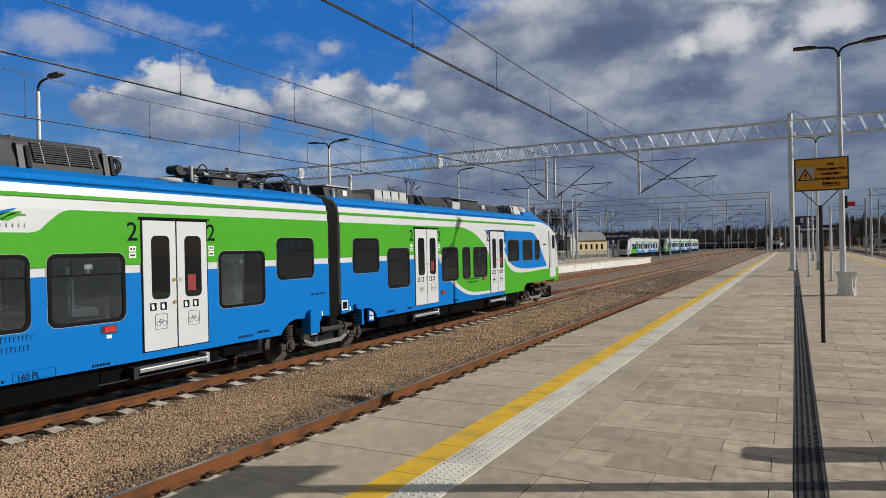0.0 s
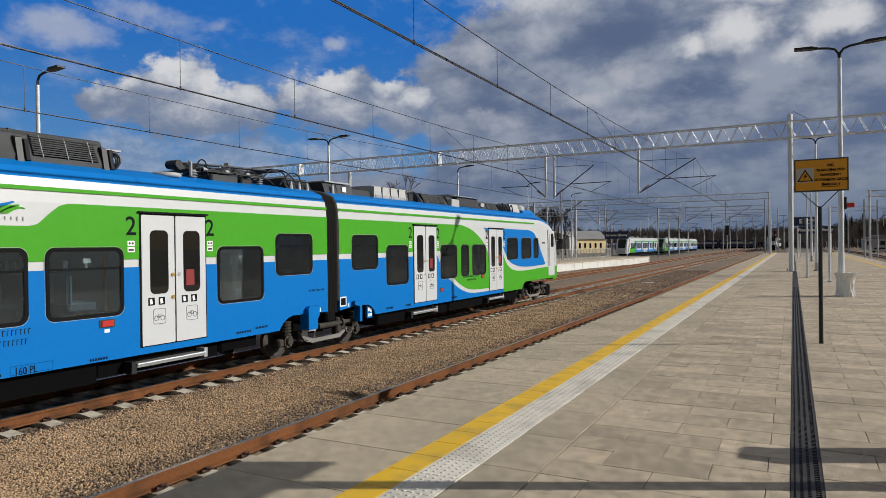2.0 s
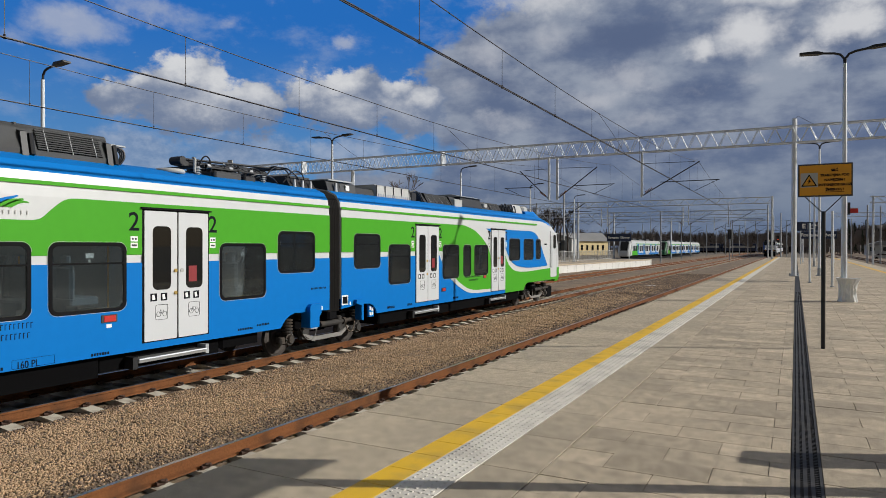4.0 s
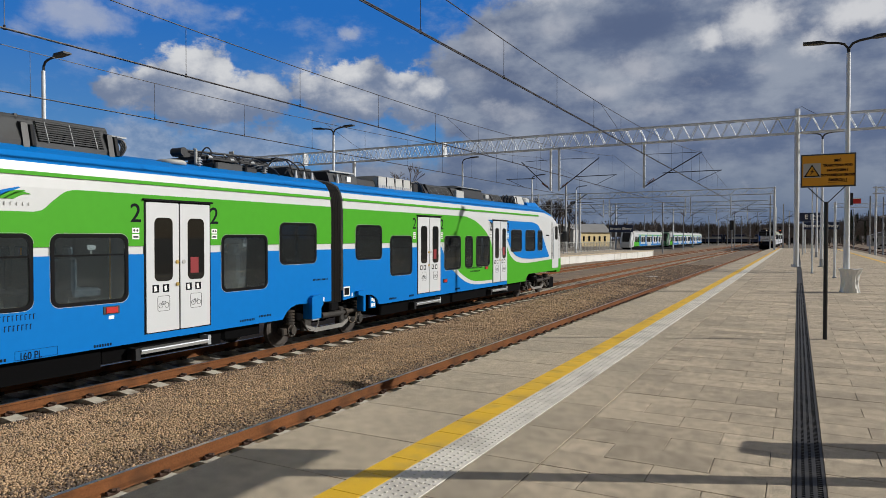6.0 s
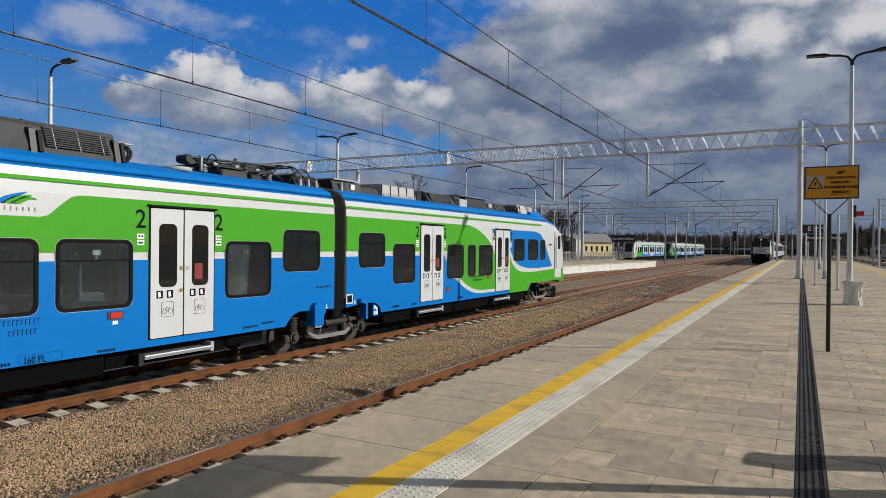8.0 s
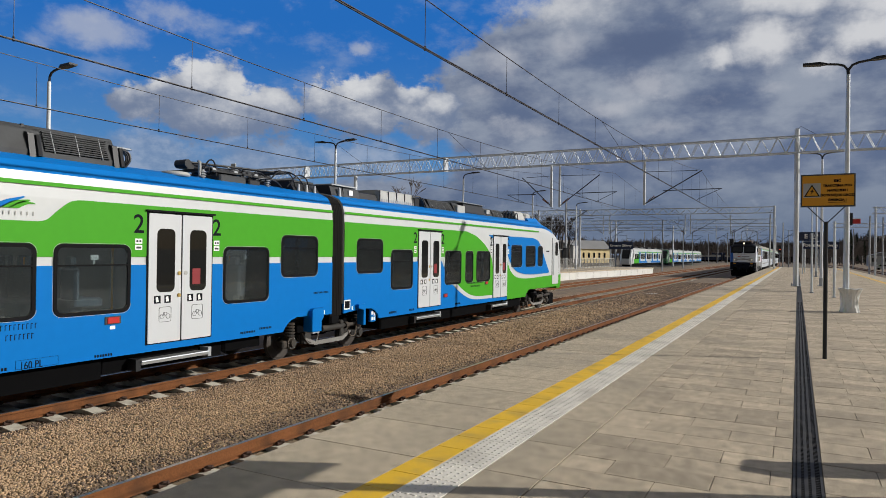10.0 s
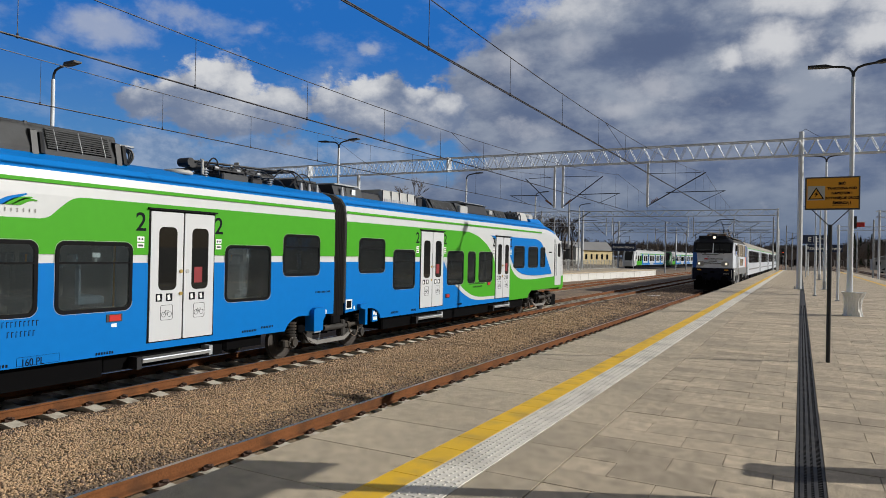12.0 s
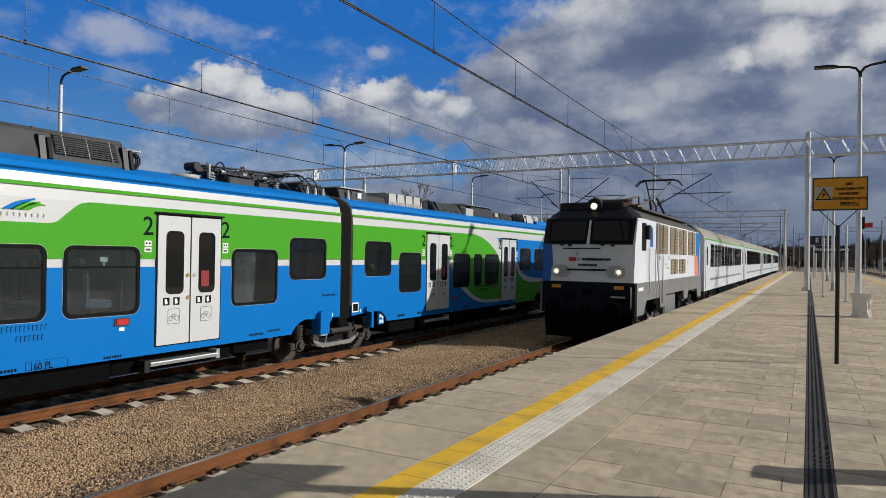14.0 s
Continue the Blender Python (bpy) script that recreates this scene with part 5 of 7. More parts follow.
    vent = part("vent_frame", G().box(SX, SX + 0.008, 13.76, 14.03, 0.29, 0.54), WINK, car, "pale square frame")
    part("vent", G().box(SX + 0.008, SX + 0.012, 13.795, 13.995, 0.325, 0.505), RUBBER, vent)
    part("white_mark", G().box(SX, SX + 0.008, 14.1, 14.15, 0.27, 0.36), WINK, car)
    part("jacking_bracket", G().plate([(14.5, -0.15), (14.5, 0.25), (14.28, 0.3), (14.28, 0.4), (14.6, 0.4), (14.6, -0.15)], SX + 0.02, SX + 0.1).plate([(14.56, -0.15), (14.56, 0.36), (14.6, 0.36), (14.6, -0.15)], SX - 0.15, SX + 0.02), T_BLUE, car, "blue jacking bracket over the bogie")
    sg = part("socket_plate", G().plate([(15.06, -0.13), (15.06, 0.22), (15.18, 0.17), (15.3, 0.05), (15.32, -0.13)], SX - 0.12, SX - 0.06), T_BLUE, car, "blue socket plate with white signs")
    for q, zz in ((15.1, 0.06), (15.2, 0.03), (15.1, -0.09), (15.2, -0.09)):
        part("sign_field", G().box(SX - 0.06, SX - 0.055, q, q + 0.08, zz, zz + 0.09), WINK, sg)
    bogie(car, 28.7)
    part("snow_plough", G().bbox(T2 - 1.0, T2 + 1.1, 30.6, 31.3, -0.62, -0.1, 0.05), BLACK, car)
    # roof
    roof_box(car, 13.8, 14.35, 3.5, DARK, w=0.98, slope=0.05, label="dark equipment box")
    part("box_lid", G().bbox(T2 - 0.9, T2 + 0.95, 13.85, 14.95, 3.5, 3.54, 0.015), GALV_D, car, "pale metal lid")
    roof_box(car, 14.35, 15.05, 3.48, GREYBOX, w=0.98, slope=0.03)
    part("warning_sticker", G().box(T2 + 0.97, T2 + 0.99, 14.55, 14.72, 3.28, 3.42), WINK, car, "white warning sticker")
    part("bushing", G().tube((T2 + 1.0, 14.1, 3.2), (T2 + 1.0, 14.1, 3.45), 0.06, 10, 0, 0.03), GALV_D, car)
    roof_box(car, 15.12, 16.08, 3.44, DARK, w=0.9, slope=0.04)
    u = roof_box(car, 16.1, 18.02, 3.58, LGREY, w=0.95, slope=0.02, label="light grey slotted roof unit")
    for i in range(5):
        part("panel_seam", G().box(T2 + 0.93, T2 + 0.958, 16.1 + i * 0.46, 16.12 + i * 0.46, 3.2, 3.56), GREYBOX, u)
    for i in range(14):
        part("slot", G().box(T2 + 0.92, T2 + 0.96, 16.2 + i * 0.125, 16.27 + i * 0.125, 3.24, 3.32), GALV_D, u)
    part("junction_box", G().bbox(T2 + 0.2, T2 + 0.95, 18.08, 18.4, 3.15, 3.5, 0.03), DARK, car)
    part("cable", G().pipe(curve_pts([(T2 + 0.9, 18.05, 3.5), (T2 + 0.98, 18.3, 3.55), (T2 + 0.98, 18.55, 3.4), (T2 + 0.95, 18.7, 3.2)], 4), 0.025, 6), DARK, car)
    roof_box(car, 18.72, 21.5, 3.56, GREYBOX, w=0.98, slope=0.14, grille=(19.1, 20.7), label="grey air-conditioning unit")
    for y in (18.75, 19.0, 20.75):
        part("end_plate", G().plate([(T2 + 0.6, 3.15), (T2 + 1.06, 3.15), (T2 + 0.86, 3.54), (T2 + 0.6, 3.56)], y, y + 0.07, axis=1), DARK, car)
    part("filter_box", G().bbox(T2 + 0.6, T2 + 1.06, 20.88, 21.48, 3.2, 3.46, 0.02), LGREY, car, "pale filter box")
    roof_box(car, 21.6, 23.3, 3.6, DARK, w=0.98, slope=0.05, label="dark equipment box")
    part("box_lid", G().loft([[(T2 + a, y, z) for a, z in ((0.98, 3.585), (0.6, 3.68), (-0.6, 3.68), (-0.98, 3.585))] for y in (21.55, 23.4)]), GALV_D, car, "pale metal lid")
    roof_box(car, 23.32, 25.2, 3.52, GREYBOX, w=0.98, slope=0.08, grille=(24.1, 25.1), label="grey slatted roof unit")
    part("filter_box", G().bbox(T2 + 0.6, T2 + 1.02, 23.45, 23.75, 3.3, 3.45, 0.02), LGREY, car)
    for i in range(5):
        part("resistor_block", G().bbox(T2 + 0.3, T2 + 0.85, 25.35 + i * 0.33, 25.55 + i * 0.33, 3.2, 3.4 + 0.08 * (i % 2), 0.02), DARK, car)
        part("cable", G().pipe(curve_pts([(T2 + 0.88, 25.3 + i * 0.33, 3.2), (T2 + 0.92, 25.4 + i * 0.33, 3.5 + 0.05 * (i % 2)), (T2 + 0.9, 25.6 + i * 0.33, 3.48), (T2 + 0.88, 25.75 + i * 0.33, 3.22)], 4), 0.022, 6), DARK, car)
    roof_box(car, 27.0, 28.0, 3.62, LGREY, w=0.85, slope=0.08, label="pale roof fairing")
    part("horn_box", G().bbox(T2 + 0.2, T2 + 0.8, 28.2, 28.8, 3.2, 3.6, 0.08), LGREY, car, "pale rounded roof box")
    part("roof_fairing", G().loft([[(T2 + a * w, y, b) for a, b in ((1, 3.05), (0.85, h), (-0.85, h), (-1, 3.05))] for y, w, h in ((28.0, 1.1, 3.36), (29.2, 1.08, 3.4), (30.0, 0.98, 3.22), (30.6, 0.85, 3.02))]), T_BLUE, car, "blue roof fairing")


emu_car_a()
emu_car_b()

# ---- the arriving locomotive and its coaches on the platform track ----
Y0 = 19.6  # where its front is drawn; motions() moves it


def locomotive():
    lo = thing("locomotive", (T1, Y0, RAIL), "white and grey electric locomotive with a dark blue front", "locomotive")
    L, hw = 13.0, 1.46
    end = Y0 + L
    # white body with a raked cab at both ends
    body = G()
    prof = [(0.0, 1.06, 1.38), (0.04, 2.2, 1.40), (0.34, 2.98, 1.40)]  # along, height, half width of the front
    fr = [[(T1 - w, Y0 + a, z), (T1 + w, Y0 + a, z)] for a, z, w in prof]
    bk = [[(T1 - w, end - a, z), (T1 + w, end - a, z)] for a, z, w in prof]
    for f in (fr, bk):
        for a, b in zip(f, f[1:]):
            body.add([a[0], a[1], b[1], b[0]], [(0, 1, 2, 3)])
    for s in (-1, 1):
        i = 0 if s < 0 else 1
        s0 = [(T1 + s * hw, Y0 + 0.3 + a, z) for a, z, w in prof]
        s1 = [(T1 + s * hw, end - 0.3 - a, z) for a, z, w in prof]
        for k in (0, 1):
            body.add([fr[k][i], s0[k], s0[k + 1], fr[k + 1][i]], [(0, 1, 2, 3)], 1 if s < 0 else 0)
            body.add([s0[k], s1[k], s1[k + 1], s0[k + 1]], [(0, 1, 2, 3)])
            body.add([s1[k], bk[k][i], bk[k + 1][i], s1[k + 1]], [(0, 1, 2, 3)], 1)
    body.box(T1 - 1.2, T1 + 1.2, Y0 + 0.5, end - 0.5, 1.0, 1.07)
    part("body", body, [L_WHITE, L_BLUE], lo, "white body with blue corners")
    # dark roof
    roof = G()
    roof.loft([[(T1 + hw, y, 2.98), (T1 + hw - 0.12, y, 3.1), (T1 + 0.95, y, 3.34), (T1 - 0.95, y, 3.34), (T1 - hw + 0.12, y, 3.1), (T1 - hw, y, 2.98)] for y in (Y0 + 0.64, end - 0.64)])
    part("roof", roof, L_ROOF, lo, "dark weathered roof")
    for s, y in ((1, Y0), (-1, end)):
        brow = G().loft([[(T1 + w, y + s * a, z0), (T1 + w - 0.12, y + s * a, z0 + dz * 0.4), (T1 + w - 0.4, y + s * a, z0 + dz), (T1 - w + 0.4, y + s * a, z0 + dz), (T1 - w + 0.12, y + s * a, z0 + dz * 0.4), (T1 - w, y + s * a, z0)] for a, w, z0, dz in ((0.30, 1.405, 2.9, 0.12), (0.5, 1.44, 2.94, 0.28), (0.8, 1.465, 2.97, 0.38))])
        part("roof_brow", brow, L_DARK, lo, "dark blue brow over the windscreens")
    part("front_fairing", G().bbox(T1 - 1.1, T1 + 0.9, Y0 + 0.62, Y0 + 1.0, 3.2, 3.5, 0.04), L_DARK, lo)
    # face
    for a, b in ((-1.24, -0.06), (0.06, 1.24)):

        def fp(x, z, d):
            return (T1 + x, Y0 + 0.04 + (z - 2.2) * 0.385 - d, z)
        w = G().loft([[fp(x, z, 0.03) for x, z in rrect(a, b, 2.24, 2.94, 0.08, 3)], [fp(x, z, -0.02) for x, z in rrect(a, b, 2.24, 2.94, 0.08, 3)]])
        ws = part("windscreen", w, RUBBER, lo, "dark windscreen in a black frame")
        w = G().loft([[fp(x, z, 0.036) for x, z in rrect(a + 0.05, b - 0.05, 2.3, 2.89, 0.06, 3)], [fp(x, z, 0.02) for x, z in rrect(a + 0.05, b - 0.05, 2.3, 2.89, 0.06, 3)]])
        part("glass", w, GLASS, ws)
    part("window_band", G().loft([[(T1 + x, Y0 + 0.04 + (z - 2.2) * 0.385 - d, z) for x, z in ((-1.405, 2.18), (1.33, 2.18), (1.36, 2.99), (-1.41, 2.99))] for d in (0.012, -0.02)]), L_DARK, lo, "dark blue band round the windscreens")
    part("pillar", G().loft([[(T1 + x, Y0 + 0.04 + (z - 2.2) * 0.385 - d, z) for x, z in ((-0.045, 2.18), (0.045, 2.18), (0.03, 2.92), (-0.03, 2.92))] for d in (0.03, -0.02)]), L_WHITE, lo, "pale pillar between the windscreens")
    part("blue_edge", G().plate([(T1 - 1.395, 1.06), (T1 - 1.16, 1.06), (T1 - 1.08, 1.6), (T1 - 1.14, 2.2), (T1 - 1.40, 2.2)], Y0 - 0.008, Y0 + 0.03, axis=1), L_BLUE, lo)
    g = G()
    for x, z in ((-0.8, 2.19), (0.45, 2.19), (-0.55, 2.17), (0.75, 2.17)):
        g.bbox(T1 + x - 0.05, T1 + x + 0.05, Y0 - 0.05, Y0 + 0.03, z - 0.05, z + 0.03, 0.01)
    g.tube((T1 - 0.75, Y0 - 0.05, 2.05), (T1 + 0.4, Y0 - 0.05, 2.06), 0.018)
    part("wiper", g, DARK, lo)
    part("emblem", G().box(T1 - 0.58, T1 - 0.36, Y0 - 0.006, Y0 + 0.03, 1.68, 1.79), RED, lo)
    part("emblem", G().box(T1 - 0.34, T1 - 0.22, Y0 - 0.006, Y0 + 0.03, 1.68, 1.79), LGREY, lo)
    g = G()
    for i in range(12):
        g.box(T1 - 0.16 + i * 0.072, T1 - 0.16 + i * 0.072 + 0.05, Y0 - 0.006, Y0 + 0.03, 1.70, 1.77)
    for i in range(8):
        g.box(T1 - 0.28 + i * 0.072, T1 - 0.28 + i * 0.072 + 0.05, Y0 - 0.006, Y0 + 0.03, 1.53, 1.6)
    part("lettering", g, INK, lo, "dark bars of lettering", "stuff")
    part("crest", G().tube((T1 - 0.32, Y0 - 0.01, 1.9), (T1 - 0.32, Y0 + 0.03, 1.9), 0.06, 10), LGREY, lo)
    part("handrail", G().pipe([(T1 - 0.6, Y0 + 0.02, 1.42), (T1 - 0.58, Y0 - 0.08, 1.42), (T1 + 0.53, Y0 - 0.08, 1.42), (T1 + 0.55, Y0 + 0.02, 1.42)], 0.03), L_DARK, lo)
    for s in (-1, 1):
        h = part("headlight", G().plate(rrect(T1 + s * 0.85 - 0.27, T1 + s * 0.85 + 0.27, 1.18, 1.56, 0.18, 5), Y0 - 0.05, Y0 + 0.03, axis=1), LGREY, lo, "round twin headlight in a grey bezel")
        part("lens", G().tube((T1 + s * 0.95, Y0 - 0.06, 1.37), (T1 + s * 0.95, Y0 - 0.03, 1.37), 0.065, 16), LAMPON, h, "lit headlight lens")
        part("lens_ring", G().pipe([(T1 + s * 0.95 + 0.11 * math.cos(i * math.pi / 8), Y0 - 0.06, 1.37 + 0.11 * math.sin(i * math.pi / 8)) for i in range(17)], 0.022), GALV, h)
        part("tail_lens", G().tube((T1 + s * 0.74, Y0 - 0.06, 1.37), (T1 + s * 0.74, Y0 - 0.03, 1.37), 0.1, 16), GALV_D, h)
        part("panel_plate", G().box(T1 + s * 0.95 - 0.13, T1 + s * 0.95 + 0.15, Y0 - 0.08, Y0 - 0.055, 0.86, 0.96), SIGN_Y, lo, "yellow warning plate")
    top = part("top_headlight", G().tube((T1 + 0.05, Y0 + 0.45, 3.36), (T1 + 0.05, Y0 + 0.8, 3.36), 0.24, 18), L_DARK, lo, "lit round headlight on the brow")
    part("lens", G().tube((T1 + 0.05, Y0 + 0.42, 3.36), (T1 + 0.05, Y0 + 0.46, 3.36), 0.10, 16), LAMPON, top)
    # lower front: buffers, plough, coupling
    part("buffer_beam", G().bbox(T1 - 1.42, T1 + 1.42, Y0 - 0.05, Y0 + 0.4, 0.15, 1.06, 0.05), L_NAVY, lo, "navy blue buffer beam")
    for s in (-1, 1):
        b = part("buffer", G().tube((T1 + s * 0.87, Y0 - 0.45, 0.25), (T1 + s * 0.87, Y0, 0.25), 0.12, 14), DARK, lo)
        part("buffer_plate", G().tube((T1 + s * 0.87, Y0 - 0.5, 0.25), (T1 + s * 0.87, Y0 - 0.45, 0.25), 0.25, 20), BLACK, b)
    part("coupling", G().bbox(T1 - 0.1, T1 + 0.1, Y0 - 0.4, Y0, 0.1, 0.35, 0.02).tube((T1, Y0 - 0.35, 0.15), (T1, Y0 - 0.3, -0.25), 0.05), BLACK, lo)
    part("hose", G().pipe([(T1 + 0.4, Y0 - 0.1, 0.3), (T1 + 0.42, Y0 - 0.3, 0.05), (T1 + 0.45, Y0 - 0.2, -0.15)], 0.03).pipe([(T1 - 0.4, Y0 - 0.1, 0.3), (T1 - 0.42, Y0 - 0.3, 0.05), (T1 - 0.45, Y0 - 0.2, -0.15)], 0.03), RUBBER, lo)
    part("plough", G().plate([(T1 - 1.3, -0.62), (T1 + 1.3, -0.62), (T1 + 1.35, 0.1), (T1 - 1.35, 0.1)], Y0 + 0.05, Y0 + 0.2, axis=1), BLACK, lo)
    for k, (xa, za) in enumerate(((-0.5, 0.55), (0.55, 0.6), (0.0, 0.7), (-1.1, 0.65), (1.1, 0.5))):
        part("front_fitting", G().bbox(T1 + xa - 0.14, T1 + xa + 0.14, Y0 - 0.12, Y0 - 0.04, za, za + 0.12, 0.02), L_NAVY if k % 2 else BLACK, lo)
    part("footstep", G().box(T1 + 0.75, T1 + 1.15, Y0 - 0.2, Y0 - 0.03, 0.62, 0.66), LGREY, lo)
    part("grab_rail", G().pipe([(T1 + 1.3, Y0 - 0.02, 0.95), (T1 + 1.32, Y0 - 0.1, 0.9), (T1 + 1.32, Y0 - 0.1, 0.35), (T1 + 1.3, Y0 - 0.02, 0.3)], 0.018), LGREY, lo)
    # side sill with bogie openings
    sill = [(Y0 + 0.0, 1.06), (Y0 + 0.0, 0.1), (Y0 + 0.9, 0.1), (Y0 + 1.3, 0.5), (Y0 + 3.4, 0.5), (Y0 + 3.5, 0.15), (Y0 + 4.4, 0.15), (Y0 + 4.5, 0.55), (Y0 + 8.2, 0.55), (Y0 + 8.3, 0.2), (Y0 + 9.2, 0.2), (Y0 + 9.4, 0.5), (end - 1.3, 0.5), (end - 0.9, 0.1), (end, 0.1), (end, 1.06)]
    for s in (-1, 1):
        part("sill", G().plate(sill, T1 + s * 1.41, T1 + s * 1.475), L_GREY, lo, "dark grey sill")
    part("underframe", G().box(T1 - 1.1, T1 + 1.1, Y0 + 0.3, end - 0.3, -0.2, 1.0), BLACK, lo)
    part("transformer", G().bbox(T1 - 1.3, T1 + 1.3, Y0 + 5.2, Y0 + 7.4, -0.45, 0.5, 0.06), L_GREY, lo)
    for yc in (Y0 + 2.7, end - 2.7):
        bogie(lo, yc, 2.9, T1, 0.55)
    # side fittings
    X = T1 + hw
    part("cab_side_window", G().plate(rrect(Y0 + 0.62, Y0 + 1.2, 2.02, 2.86, 0.06, 3), X - 0.01, X + 0.012), RUBBER, lo, "dark cab side window")
    m = part("rear_mirror", G().bbox(X + 0.04, X + 0.16, Y0 + 1.0, Y0 + 1.25, 2.36, 2.8, 0.03), DARK, lo, "black mirror beside the cab")
    part("mirror_arm", G().tube((X, Y0 + 1.1, 2.6), (X + 0.1, Y0 + 1.1, 2.6), 0.02), DARK, m)
    part("cab_door", G().plate(rrect(Y0 + 1.6, Y0 + 2.3, 1.08, 2.9, 0.05, 2), X - 0.005, X + 0.008), L_WHITE, lo, "white cab door")
    part("blue_square", G().box(X, X + 0.012, Y0 + 1.75, Y0 + 2.2, 2.15, 2.75), L_BLUE, lo, "light blue painted square")
    part("handrail", G().tube((X + 0.06, Y0 + 1.5, 0.7), (X + 0.06, Y0 + 1.5, 2.1), 0.018).tube((X + 0.06, Y0 + 2.4, 0.6), (X + 0.06, Y0 + 2.4, 2.1), 0.018), GALV, lo)
    part("drain_pipe", G().pipe([(X + 0.05, Y0 + 2.75, 3.0), (X + 0.05, Y0 + 2.78, 1.5), (X + 0.06, Y0 + 2.95, 1.05), (X + 0.05, Y0 + 2.7, 0.5)], 0.02).pipe([(X + 0.05, Y0 + 3.7, 1.9), (X + 0.05, Y0 + 3.7, 0.3)], 0.02), LGREY, lo)
    part("ladder", G().tube((X, Y0 + 1.55, 0.1), (X, Y0 + 1.55, -0.45), 0.02).tube((X, Y0 + 2.2, 0.1), (X, Y0 + 2.2, -0.45), 0.02).box(X - 0.05, X + 0.03, Y0 + 1.55, Y0 + 2.2, -0.42, -0.38).box(X - 0.05, X + 0.03, Y0 + 1.55, Y0 + 2.2, -0.1, -0.06), LGREY, lo)
    for a, b, z0, z1 in ((2.75, 4.75, 1.95, 2.93), (5.2, 6.9, 1.95, 2.93), (7.15, 8.85, 1.95, 2.93), (9.3, 11.2, 1.95, 2.93), (5.4, 6.85, 1.22, 1.78), (7.15, 8.6, 1.22, 1.78)):
        gr = part("grille", G().box(X, X + 0.012, Y0 + a, Y0 + b, z0, z1), GRILLE, lo, "tan slatted ventilation grille")
        g = G()
        for z in np.arange(z0 + 0.03, z1 - 0.02, 0.055):
            g.plate([(X + 0.012, z), (X + 0.035, z - 0.015), (X + 0.035, z), (X + 0.012, z + 0.02)], Y0 + a + 0.02, Y0 + b - 0.02, axis=1)
        part("louvre", g, GRILLE, gr, kind="stuff")
        part("grille_post", G().box(X + 0.012, X + 0.04, Y0 + (a + b) / 2 - 0.03, Y0 + (a + b) / 2 + 0.03, z0, z1), DARK, gr)
    part("orange_patch", G().plate([(Y0 + 11.2, 1.07), (Y0 + 12.3, 1.07), (Y0 + 11.9, 1.95), (Y0 + 11.1, 1.95)], X, X + 0.01), ORANGE, lo, "faded orange painted patch")
    part("blue_stripe", G().plate([(Y0 + 11.5, 1.95), (Y0 + 12.2, 1.07), (Y0 + 12.5, 1.07), (Y0 + 12.5, 2.95), (Y0 + 11.4, 2.95)], X, X + 0.008), T_BLUE, lo)
    g = G()
    for a, b, z, h in ((3.3, 3.5, 1.75, 0.12), (3.9, 4.05, 1.62, 0.08), (4.3, 4.6, 1.55, 0.08), (4.5, 5.0, 1.42, 0.08), (4.95, 5.1, 1.75, 0.12), (9.2, 9.35, 1.6, 0.1)):
        g.box(X, X + 0.009, Y0 + a, Y0 + b, z, z + h)
    part("side_lettering", g, LGREY, lo, "grey bars of lettering", "stuff")
    part("side_number", G().box(X + 0.015, X + 0.024, Y0 + 0.15, Y0 + 0.8, 0.82, 0.92), WINK, lo)
    # roof equipment
    part("roof_walkway", G().box(T1 + 0.75, T1 + 1.15, Y0 + 2.0, end - 1.5, 3.36, 3.42), L_ROOF, lo)
    fold = part("folded_pantograph", G().tube((T1 - 0.6, Y0 + 1.2, 3.67), (T1 - 0.6, Y0 + 3.4, 3.52), 0.05).tube((T1 + 0.6, Y0 + 1.2, 3.67), (T1 + 0.6, Y0 + 3.4, 3.52), 0.05).tube((T1 - 0.6, Y0 + 1.1, 3.66), (T1 + 0.75, Y0 + 1.1, 3.66), 0.04).tube((T1 - 0.6, Y0 + 1.45, 3.68), (T1 + 0.75, Y0 + 1.45, 3.68), 0.04).tube((T1 - 0.5, Y0 + 1.3, 3.77), (T1 + 0.5, Y0 + 3.2, 3.67), 0.04).box(T1 - 0.8, T1 + 0.8, Y0 + 2.0, Y0 + 3.4, 3.5, 3.58), DUSTY, lo, "folded pantograph on dusty insulators")
    g = G().pipe([(T1 + 0.8, Y0 + 3.0, 3.82), (T1 + 0.9, Y0 + 3.8, 3.88), (T1 + 0.95, Y0 + 4.2, 3.7), (T1 + 0.95, Y0 + 4.3, 3.45)], 0.03).pipe([(T1 - 0.2, Y0 + 3.0, 3.75), (T1, Y0 + 4.5, 3.7), (T1 + 0.4, Y0 + 6.0, 3.65), (T1 + 0.4, Y0 + 9.0, 3.65)], 0.025)
    part("roof_cable", g, DARK, fold)
    for a in (1.6, 2.2, 2.8):
        part("roof_clutter", G().bbox(T1 - 0.45, T1 + 0.5, Y0 + a, Y0 + a + 0.35, 3.4, 3.62, 0.05), DUSTY, fold)
    part("roof_cable", G().pipe([(T1 + 0.5, Y0 + 1.3, 3.7), (T1 + 0.85, Y0 + 1.9, 3.84), (T1 + 0.7, Y0 + 2.6, 3.62), (T1 + 0.9, Y0 + 3.3, 3.8)], 0.03), DUSTY, fold)
